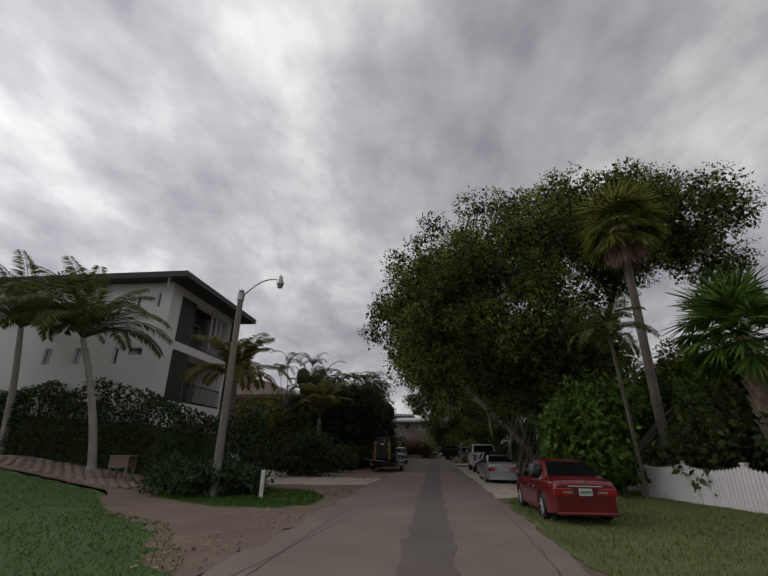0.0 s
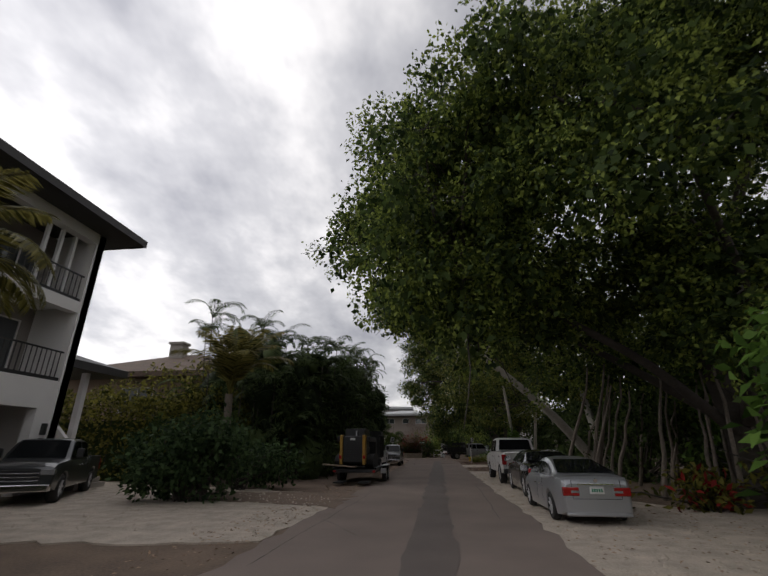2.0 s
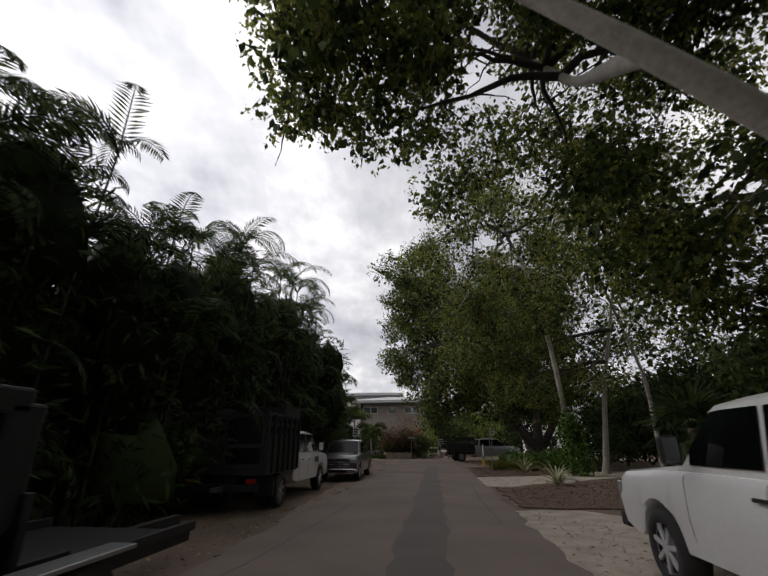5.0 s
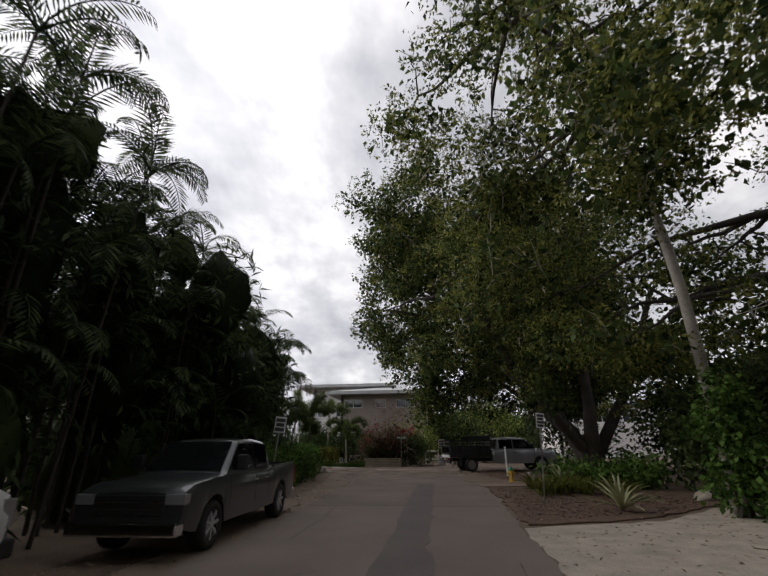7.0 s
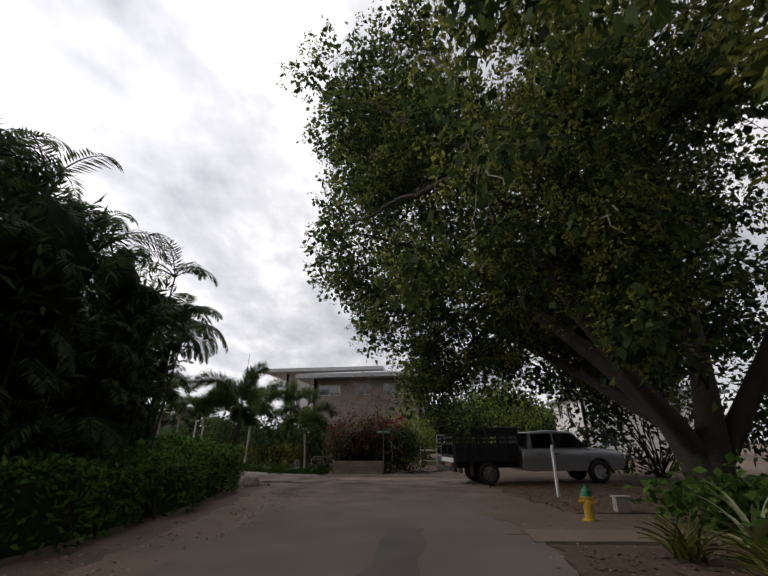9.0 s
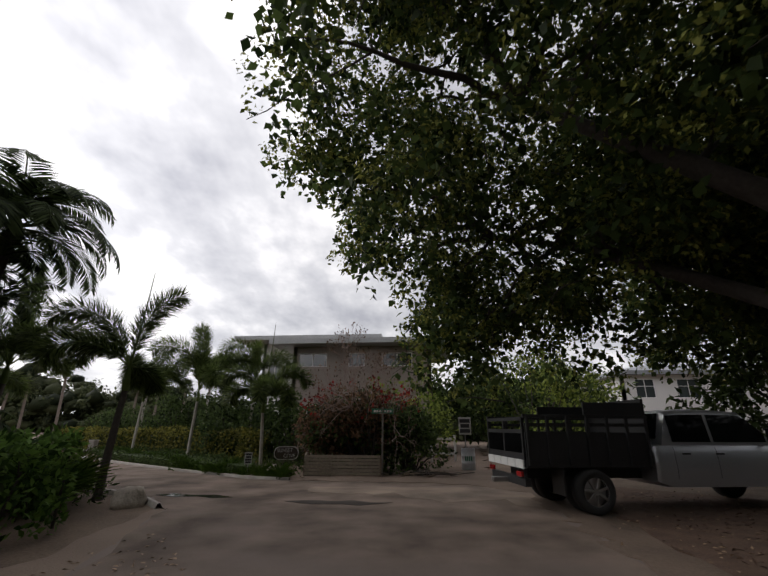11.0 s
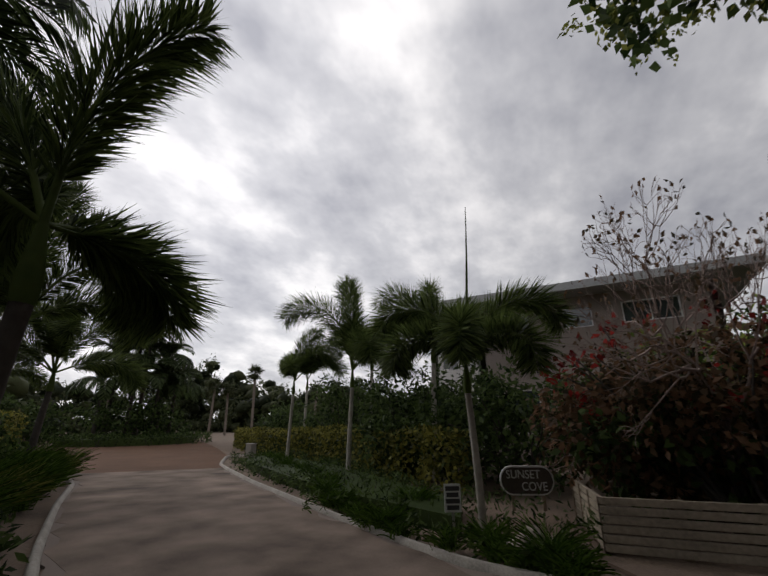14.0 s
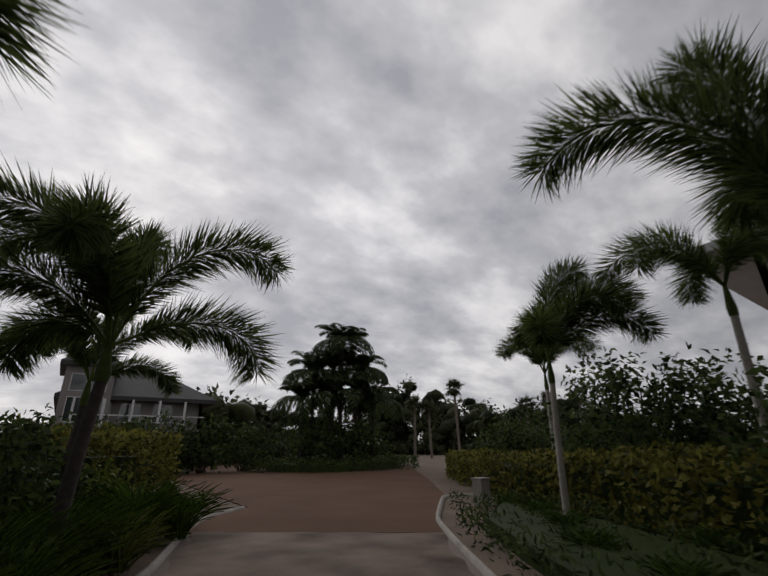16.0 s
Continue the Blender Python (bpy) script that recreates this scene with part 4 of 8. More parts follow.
    broad_tree("ficus_tree", "spreading ficus tree with many dark limbs at the junction", (7.4, 62.4, 0), [([(7.4, 62.4, 0), (6.8, 62.6, 2.0), (5.0, 63.5, 4.4), (1.5, 65, 8)], 0.42, 0.1), ([(7.5, 62.4, 0.3), (7.6, 62, 3.4), (7.4, 61.5, 9)], 0.4, 0.1),
               ([(7.6, 62.6, 0.6), (9.4, 61.6, 4), (10.5, 60, 8)], 0.3, 0.1), ([(7.2, 62.5, 1.4), (5.6, 65.4, 3.6), (3.6, 67.6, 5.6), (1.6, 69.6, 7.0)], 0.22, 0.06), ([(7.1, 62.3, 1.2), (4.2, 60.8, 4.6), (2.2, 59.6, 8.2)], 0.26, 0.08)],
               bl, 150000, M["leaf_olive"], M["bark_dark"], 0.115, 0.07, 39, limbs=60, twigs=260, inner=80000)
    # dark trees that close the side of the lane
    for i, (x, y, h, c) in enumerate([(12.5, 35.5, 9, 9000), (13.5, 43.5, 6.5, 9000), (13.5, 51.0, 5.5, 9000), (14.0, 58.0, 5.5, 9000), (15.0, 66.0, 6, 8000), (5.4, 82.5, 5.2, 6000), (3.8, 91, 7, 6000), (-2.2, 92, 6, 5000)]):
        bl = blobs_in((x, y, h * 0.48), (3.4, 4.6, h * 0.46), 48, 1.5, rng, shell=0.3)
        broad_tree("shade_tree", "dark dense tree standing behind the lane's edge", (x, y, 0), [([(x, y, 0), (x + 0.2, y, h * 0.3), (x, y + 0.3, h * 0.7)], 0.24, 0.08), ([(x - 0.1, y, h * 0.15), (x - 0.9, y + 0.8, h * 0.45)], 0.14, 0.06)], bl, c, M["leaf_dark"], M["bark_dark"], 0.3, 0.165, 140 + i, limbs=7, twigs=20)
    # areca row
    for i in range(15):
        y = 31.0 + i * 1.95
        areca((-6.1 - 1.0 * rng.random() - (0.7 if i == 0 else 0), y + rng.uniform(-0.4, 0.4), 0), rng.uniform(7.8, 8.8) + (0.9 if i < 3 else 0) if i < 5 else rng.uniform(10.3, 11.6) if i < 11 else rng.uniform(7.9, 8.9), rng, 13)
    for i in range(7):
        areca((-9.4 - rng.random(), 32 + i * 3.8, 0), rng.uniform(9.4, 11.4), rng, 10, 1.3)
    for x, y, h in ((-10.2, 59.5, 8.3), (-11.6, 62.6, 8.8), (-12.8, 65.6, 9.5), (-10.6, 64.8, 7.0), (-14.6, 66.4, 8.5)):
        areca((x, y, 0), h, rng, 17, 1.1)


place_trees()


def fox_like(s):
    return ring(6, 1.1, 2.5, 2.6, 0.56, 13, 60, 0.018, np.random.default_rng(s), s)


def place_palms():
    rng = np.random.default_rng(8)
    def plumes(leaf, rows):
        """Plume fronds: azimuth in degrees, elevation, length, droop."""
        return [(radians(az), el, ln, dr, leaf, 15, int(46 + 12 * ln), 0.021) for az, el, ln, dr in rows]
    g = "foxtail palms along the drive"
    lab = "slender foxtail palm with bushy plume fronds"
    feather_palm("foxtail_palm", "dark-trunked foxtail palm with bushy plume fronds by the kerb", (-7.05, 66.0, 0), (-6.98, 66.1, 2.1), 0.085, 0.06,
                 plumes(0.5, [(34, 1.5, 2.0, 1.2), (85, 0.0, 1.1, 1.5), (200, 1.15, 2.4, 2.2), (235, 0.6, 1.9, 2.2), (170, 0.8, 2.0, 2.4), (120, 0.35, 1.5, 2.0)]), M["palm"], M["bark_dark"], 3, 0.5, 2.2, g)
    feather_palm("foxtail_palm", "slender foxtail palm with a long bare spear leaf", (-5.72, 70.95, 0), (-5.79, 70.9, 1.8), 0.055, 0.045,
                 plumes(0.46, [(194, 1.2, 1.9, 2.95), (16, 1.15, 2.0, 2.9), (285, 0.75, 1.6, 2.8), (105, 1.0, 1.8, 2.6), (235, 0.6, 1.5, 2.5), (330, 0.6, 1.6, 2.6)]), M["palm"], M["bark_pale"], 5, 0.4, 2.5, g)
    feather_palm("foxtail_palm", lab, (-10.62, 75.3, 0), (-10.55, 75.35, 2.4), 0.068, 0.052,
                 plumes(0.7, [(205, 1.4, 3.4, 2.6), (140, 1.5, 3.0, 0.6), (24, 1.1, 2.9, 2.2), (115, 1.35, 2.4, 2.4), (320, 0.9, 2.0, 2.6), (345, 0.6, 2.0, 2.2)]), M["palm"], M["bark_pale"], 7, 0.45, 0, g)
    feather_palm("foxtail_palm", lab, (-15.15, 78.1, 0), (-15.05, 78.15, 2.55), 0.066, 0.052,
                 plumes(0.58, [(72, 1.48, 2.7, 1.5), (50, 1.25, 2.9, 2.4), (35, 0.85, 2.4, 2.3), (15, 1.2, 2.2, 2.5), (150, 1.3, 1.6, 2.6), (300, 1.0, 1.5, 2.7)]), M["palm"], M["bark_pale"], 9, 0.45, 0, g)
    feather_palm("foxtail_palm", "dark foxtail palm among grasses by the drive", (-12.1, 67.8, 0), (-11.95, 67.9, 2.45), 0.1, 0.075,
                 plumes(0.56, [(66, 1.2, 2.7, 2.6), (240, 1.3, 2.7, 2.5), (120, 1.52, 2.8, 0.6), (330, 0.9, 2.3, 2.4), (185, 0.9, 2.4, 2.3), (95, 0.7, 2.4, 2.3)]), M["palm"], M["bark_dark"], 11, 0.45, 2.9, g)
    feather_palm("foxtail_palm", "dark foxtail palm among grasses by the drive", (-16.95, 70.6, 0), (-16.95, 70.75, 2.3), 0.095, 0.07,
                 plumes(0.62, [(62, 1.2, 3.1, 2.4), (238, 1.35, 3.0, 2.3), (250, 0.9, 2.7, 2.2), (160, 1.45, 2.7, 1.4), (340, 1.1, 2.6, 2.4), (70, 0.5, 2.4, 2.2), (215, 0.6, 2.5, 2.2), (290, 1.3, 2.8, 2.2)]), M["palm"], M["bark_dark"], 13, 0.45, 1.6, g)
    feather_palm("foxtail_palm", "dark foxtail palm among grasses by the drive", (-20.6, 70.6, 0), (-20.6, 70.7, 2.3), 0.09, 0.065,
                 plumes(0.42, [(65, 1.1, 2.5, 2.3), (245, 1.1, 2.3, 2.4), (150, 1.4, 2.2, 1.2), (330, 0.9, 2.0, 2.4), (110, 0.6, 2.1, 2.1)]), M["palm"], M["bark_dark"], 15, 0.45, 0, g)
    feather_palm("queen_palm", "tall dark queen palm at the end of the low hedge", (-9.9, 65.0, 0), (-9.7, 65.1, 5.6), 0.16, 0.12, ring(14, 1.2, 2.4, 2.2, 0.7, 0, 56, 0.045, np.random.default_rng(61), 0.5) + ring(16, 0.4, 2.5, 2.0, 0.7, 0, 56, 0.045, np.random.default_rng(62), 0.5), M["palm_dark"], M["bark_dark"], 61)
    # coconut palms before the house
    coco = lambda s, n=13, ln=2.9: ring(n, 0.75, ln, 1.7, 0.75, 0, 64, 0.05, np.random.default_rng(s), s, 0.5) + ring(8, 1.3, ln * 0.95, 1.25, 0.68, 0, 58, 0.05, np.random.default_rng(s + 1), s, 0.5)
    feather_palm("coconut_palm", "coconut palm with windblown fronds by the driveway", (-12.5, 16.3, 0), (-13.2, 15.1, 4.7), 0.15, 0.1, coco(2, 13, 3.5), M["palm"], M["bark_pale"], 2)
    feather_palm("coconut_palm", "leaning coconut palm beside the brick driveway", (-17.4, 17.2, 0), (-17.0, 16.0, 5.0), 0.15, 0.1, coco(4, 13, 3.6), M["palm"], M["bark_pale"], 4)
    feather_palm("golden_palm", "golden-green palm in front of the white house", (-7.9, 17.4, 0), (-7.8, 17.0, 3.9), 0.12, 0.09, ring(9, 1.4, 2.5, 1.5, 0.66, 0, 56, 0.05, np.random.default_rng(6), 1.0) + ring(10, 0.8, 2.4, 2.0, 0.64, 0, 54, 0.05, np.random.default_rng(106), 0.6), M["palm_gold"], M["bark"], 6)
    feather_palm("golden_palm", "young coconut palm rising from dark shrubs", (-6.5, 25.4, 0), (-6.4, 25.0, 2.95), 0.13, 0.11, ring(9, 1.5, 2.6, 1.3, 0.62, 0, 54, 0.045, np.random.default_rng(10), 0.3) + ring(7, 1.2, 2.4, 1.8, 0.6, 0, 50, 0.045, np.random.default_rng(110), 0.1), M["palm_gold"], M["bark"], 10)
    # fan palms
    fan_palm("fan_palm", "tall fan palm with a thick skirt of dead fronds", (8.2, 17.9, 0), (7.85, 17.1, 10.1), 0.17, 0.14, 76, 1.05, M["leaf_olive"], M["bark"], 3, skirt=44, petiole=1.1)
    feather_palm("feather_palm", "small thin-trunked palm with light feathery fronds", (6.6, 16.4, 0), (5.75, 14.9, 4.9), 0.065, 0.05, ring(8, 1.25, 1.7, 2.0, 0.42, 0, 44, 0.035, np.random.default_rng(55), 0.2) + ring(8, 0.6, 1.6, 1.9, 0.42, 0, 44, 0.035, np.random.default_rng(56), 0.6), M["palm"], M["bark"], 5)
    fan_palm("cabbage_palm", "cabbage palm with criss-cross leaf stubs behind the fence", (8.9, 13.6, 0), (8.5, 13.2, 4.4), 0.2, 0.19, 64, 1.0, M["leaf_bright"], M["wood"], 7, petiole=1.15, boots=True)
    fan_palm("cabbage_palm", "low fan palm beside the side driveway", (9.6, 46.6, 0), (9.6, 46.6, 1.9), 0.2, 0.2, 34, 1.1, M["palm_dark"], M["bark"], 9, petiole=1.0)
    fan_palm("cabbage_palm", "dark fan palm beyond the areca row", (-9.0, 57.2, 0), (-9.0, 57.2, 6.0), 0.2, 0.18, 44, 1.15, M["palm_dark"], M["bark"], 11, petiole=1.0)
    for i, (x, y, h) in enumerate([(-52, 113, 9.0), (-60.5, 112.5, 7.4), (-58.6, 114, 6.9), (-50.5, 126, 7.2), (-48, 128, 7.6), (-96, 124, 10.5), (-44, 130, 8), (-88, 112, 8)]):
        fan_palm("cabbage_palm", "distant fan palm against the sky", (x, y, 0), (x + rng.uniform(-.5, .5), y, h), 0.2, 0.16, 34, 1.0, M["far_trees"], M["bark"], 20 + i, petiole=0.9)


place_palms()


def place_hedges():
    rng = np.random.default_rng(14)
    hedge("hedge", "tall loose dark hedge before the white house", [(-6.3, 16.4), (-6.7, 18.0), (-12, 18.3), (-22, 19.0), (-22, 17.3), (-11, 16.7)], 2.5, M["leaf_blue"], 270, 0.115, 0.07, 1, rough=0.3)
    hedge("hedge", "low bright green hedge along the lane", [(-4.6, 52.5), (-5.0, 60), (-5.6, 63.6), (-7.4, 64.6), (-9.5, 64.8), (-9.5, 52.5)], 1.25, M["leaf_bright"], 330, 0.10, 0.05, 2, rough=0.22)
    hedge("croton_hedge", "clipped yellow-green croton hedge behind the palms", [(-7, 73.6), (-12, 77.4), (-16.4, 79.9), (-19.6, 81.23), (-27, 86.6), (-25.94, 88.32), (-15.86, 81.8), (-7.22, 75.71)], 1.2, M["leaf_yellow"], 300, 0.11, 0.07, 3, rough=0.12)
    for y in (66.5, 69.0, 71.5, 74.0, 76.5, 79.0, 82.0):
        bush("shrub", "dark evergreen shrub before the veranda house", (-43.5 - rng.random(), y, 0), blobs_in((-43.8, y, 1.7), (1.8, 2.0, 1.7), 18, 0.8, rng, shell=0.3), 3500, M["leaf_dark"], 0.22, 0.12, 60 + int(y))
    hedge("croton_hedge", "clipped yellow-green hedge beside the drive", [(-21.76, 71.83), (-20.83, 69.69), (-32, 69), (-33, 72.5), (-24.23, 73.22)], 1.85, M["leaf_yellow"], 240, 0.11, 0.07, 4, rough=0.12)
    for i, (x, y, h, r, m) in enumerate([(-18.6, 69.6, 1.6, 1.0, "leaf_dark"), (-20.6, 70.2, 1.5, 1.0, "leaf_dark"), (-21.35, 71.4, 0.9, 0.9, "leaf"), (-15.52, 68.89, 1.7, 1.1, "leaf_dark"), (-17.63, 68.5, 1.9, 1.0, "leaf_dark"), (-20.38, 69.04, 2.0, 1.2, "leaf_dark")]):
        bush("shrub", "dark soft-leaved shrub among the grasses by the kerb", (x, y, 0), blobs_in((x, y, h * 0.5), (r, r * 0.8, h * 0.5), 20, 0.42, np.random.default_rng(300 + i), shell=0.35), 8000, M[m], 0.09, 0.045, 300 + i)
    bush("shrub", "dark leafy shrub before the young palm's stem", (-6.5, 24.2, 0), blobs_in((-6.6, 24.1, 1.0), (1.3, 0.9, 1.1), 22, 0.5, np.random.default_rng(79), shell=0.35), 9000, M["leaf_blue"], 0.1, 0.06, 81)
    bush("shrub", "large bright green shrub beside the red car", (5.8, 17.9, 0), [(5.7 + (q[0] - 7.6) * 0.42, 17.8 + (q[1] - 20.2) * 0.6, q[2] * 0.9, *q[3:]) for q in blobs_in((7.6, 20.2, 2.0), (3.2, 2.4, 2.0), 34, 0.75, rng, shell=0.5)] + blobs_in((12.6, 24.0, 2.4), (2.8, 1.4, 2.3), 26, 0.75, np.random.default_rng(77), shell=0.5) + blobs_in((9.0, 25.4, 2.3), (1.8, 1.2, 2.0), 18, 0.75, np.random.default_rng(78), shell=0.5), 36000, M["leaf_bright"], 0.16, 0.085, 3)
    bush("shrub", "dark green shrubs behind the white fence", (9.4, 16.2, 0), blobs_in((9.6, 16.0, 1.5), (2.2, 3.4, 1.5), 36, 0.8, rng, shell=0.5), 15000, M["leaf_dark"], 0.16, 0.085, 4)
    for i, (x, y) in enumerate([(-6.1, 14.3), (-7.0, 13.9), (-8.0, 14.4), (-7.4, 15.2), (-6.3, 15.2), (-9.0, 15.2)]):
        bush("shrub", "low dark plants at the lamp pole's foot", (x, y, 0), blobs_in((x, y, 0.42), (0.62, 0.55, 0.45), 12, 0.3, np.random.default_rng(600 + i), shell=0.3), 4200, M["leaf_blue"], 0.09, 0.05, 600 + i)
    bush("shrub", "dark shrub under the young palm", (-6.9, 27.4, 0), blobs_in((-7.0, 27.4, 0.95), (1.6, 1.5, 0.9), 18, 0.55, rng, shell=0.4), 10000, M["leaf_blue"], 0.1, 0.06, 5)
    hedge("hedge", "tall loose yellow-green hedge below the brown roof", [(-8.4, 30.6), (-8.8, 32.2), (-19, 32.6), (-19, 30.6)], 3.5, M["leaf_yellow"], 150, 0.15, 0.09, 12, rough=0.3)
    bush("shrub", "tall dark shrub at the bend of the drive", (-15.43, 82.05, 0), blobs_in((-15.21, 81.84, 1.9), (2.2, 1.6, 1.9), 26, 0.7, rng, shell=0.4), 12000, M["leaf_dark"], 0.11, 0.055, 33)
    bush("shrub", "dark shrub hiding the young palm's stem", (-7.0, 24.2, 0), blobs_in((-7.1, 24.3, 1.0), (1.5, 1.0, 1.05), 20, 0.5, rng, shell=0.4), 9000, M["leaf_blue"], 0.1, 0.06, 31)
    bush("shrub", "dark shrubbery behind the ficus", (9.5, 69.5, 0), blobs_in((9.8, 69.5, 2.2), (3.4, 2.6, 2.3), 30, 0.9, rng, shell=0.4), 9000, M["leaf_dark"], 0.15, 0.08, 32)
    bush("shrub", "yellow-green shrubs beyond the driveway", (-13, 33, 0), blobs_in((-12.4, 32.6, 2.7), (5.2, 2.0, 2.6), 46, 0.95, rng, shell=0.4), 18000, M["leaf_yellow"], 0.13, 0.07, 6)
    bush("shrub", "dark shrubs at the foot of the areca palms", (-10.5, 30.6, 0), blobs_in((-10.2, 31, 1.5), (2.6, 1.5, 1.5), 24, 0.7, rng, shell=0.4), 10000, M["leaf_dark"], 0.12, 0.06, 7)
    bush("bougainvillea", "rusty bougainvillea with red bracts above the wooden planter", (-2.6, 72.6, 0), blobs_in((-2.8, 72.9, 1.45), (2.0, 1.4, 1.35), 46, 0.55, rng, shell=0.45), 24000, M["leaf_rust"], 0.08, 0.05, 8)
    bush("bougainvillea", "red bougainvillea flowers through the thicket", (-2.6, 72.2, 0), blobs_in((-2.8, 72.5, 2.2), (2.0, 1.2, 0.9), 26, 0.28, rng, shell=0.7), 1500, M["leaf_red"], 0.08, 0.06, 9)
    bush("shrub", "dark lower leaves of the thicket by the planter", (-2.7, 72.5, 0), blobs_in((-2.7, 72.7, 1.0), (1.9, 1.2, 1.0), 30, 0.6, rng, shell=0.4), 10000, M["leaf_dark"], 0.1, 0.06, 10)
    bush("shrub", "dark clipped shrub block beside the sandy track", (-1.2, 72.4, 0), blobs_in((-1.2, 72.6, 1.0), (1.0, 1.6, 1.0), 22, 0.55, rng, shell=0.4), 9000, M["leaf_dark"], 0.09, 0.05, 11)
    bush("shrub", "green ground plants at the ficus roots", (5.2, 58.4, 0), blobs_in((6.2, 57.6, 0.4), (2.4, 1.9, 0.4), 26, 0.45, rng, shell=0.3), 9000, M["leaf_bright"], 0.12, 0.07, 12)
    bush("vine", "bright climbing vine leaves at the pale trunk's foot", (6.4, 50.7, 0), [(6.4 + rng.normal(0, .22), 50.7 + rng.normal(0, .22), z, .42, .42, .35) for z in np.linspace(0.3, 2.4, 10)], 9000, M["leaf_bright"], 0.085, 0.06, 13, "vine")
    bush("shrub", "dark thicket below the pale trunk", (8.6, 53.6, 0), blobs_in((8.8, 53.8, 1.3), (2.2, 2.2, 1.3), 26, 0.7, rng, shell=0.4), 9000, M["leaf_dark"], 0.12, 0.07, 14)
    bush("shrub", "leafy thicket behind the parking strip", (8.6, 33, 0), blobs_in((8.8, 33, 1.6), (2.6, 6, 1.7), 44, 0.85, rng, shell=0.4), 14000, M["leaf_dark"], 0.14, 0.08, 15)
    bush("shrub", "red and green crotons under the banyan", (6.0, 23.8, 0), blobs_in((6.2, 24.2, 0.35), (2.6, 0.8, 0.35), 18, 0.35, rng, shell=0.2), 2600, M["leaf_yellow"], 0.14, 0.06, 16)
    bush("croton", "red croton under the banyan", (6.2, 23.6, 0), [(6.2, 23.6, 0.35, .25, .25, .25), (5.7, 23.7, 0.3, .2, .2, .2)], 260, M["leaf_red"], 0.15, 0.05, 17)
    bush("shrub", "green thicket along the sandy track", (-1.63, 80.15, 0), blobs_in((-1.8, 82, 2.0), (2.0, 8, 2.2), 40, 1.0, rng, shell=0.4), 12000, M["leaf"], 0.13, 0.08, 18)
    bush("shrub", "green thicket beside the barrel", (4.23, 78.16, 0), blobs_in((5, 80, 2.4), (2.6, 6, 2.6), 44, 1.0, rng, shell=0.4), 13000, M["leaf"], 0.13, 0.08, 19)
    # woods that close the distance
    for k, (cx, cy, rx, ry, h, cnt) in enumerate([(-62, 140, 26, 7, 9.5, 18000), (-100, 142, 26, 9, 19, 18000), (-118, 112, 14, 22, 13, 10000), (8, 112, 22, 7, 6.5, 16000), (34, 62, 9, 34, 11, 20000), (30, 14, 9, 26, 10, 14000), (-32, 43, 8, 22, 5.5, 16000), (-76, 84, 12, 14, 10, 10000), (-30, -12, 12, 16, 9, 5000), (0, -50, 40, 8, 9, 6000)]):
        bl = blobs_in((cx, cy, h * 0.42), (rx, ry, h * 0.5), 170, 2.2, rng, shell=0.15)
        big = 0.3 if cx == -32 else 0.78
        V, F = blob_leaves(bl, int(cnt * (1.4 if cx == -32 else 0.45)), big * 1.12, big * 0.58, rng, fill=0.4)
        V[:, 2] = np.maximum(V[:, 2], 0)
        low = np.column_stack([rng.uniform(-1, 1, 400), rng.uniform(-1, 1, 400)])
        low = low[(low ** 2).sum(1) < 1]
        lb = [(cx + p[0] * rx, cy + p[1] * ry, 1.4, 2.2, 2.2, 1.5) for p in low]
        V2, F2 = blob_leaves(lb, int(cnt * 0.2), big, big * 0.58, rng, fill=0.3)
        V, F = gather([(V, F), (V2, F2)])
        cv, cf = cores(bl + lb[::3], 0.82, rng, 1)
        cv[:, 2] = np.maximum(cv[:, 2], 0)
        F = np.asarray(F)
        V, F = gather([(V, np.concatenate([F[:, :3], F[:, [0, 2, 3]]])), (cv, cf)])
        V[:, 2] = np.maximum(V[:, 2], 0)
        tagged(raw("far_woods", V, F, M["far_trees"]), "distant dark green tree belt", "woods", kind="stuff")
    # queen palms on the turning circle's island
    for i, (x, y, h, n) in enumerate([(-40.6, 88.2, 9.6, 34), (-41.6, 86.2, 7.0, 30), (-40.8, 90.2, 7.4, 30), (-42.6, 88.6, 8.2, 26), (-40.0, 87.0, 5.2, 28), (-40.2, 89.4, 5.6, 28), (-41.0, 91.6, 5.0, 24), (-41.0, 85.0, 4.8, 24)]):
        feather_palm("queen_palm", "dark queen palm with drooping fronds on the island", (x, y, 0), (x + 0.2, y, h), 0.17, 0.12, ring(n // 2, 1.25, 3.0, 1.9, 0.9, 0, 34, 0.09, np.random.default_rng(70 + i), i, 0.5) + ring(n // 2, 0.5, 3.4, 2.2, 0.95, 0, 34, 0.09, np.random.default_rng(170 + i), i, 0.5), M["palm_dark"], M["bark_dark"], 70 + i)
    bush("shrub", "dark shrubs at the queen palms' feet", (-41, 88.2, 0), blobs_in((-41, 88.3, 2.0), (2.6, 5.4, 2.2), 46, 1.1, rng, shell=0.3), 14000, M["leaf_dark"], 0.2, 0.1, 30)
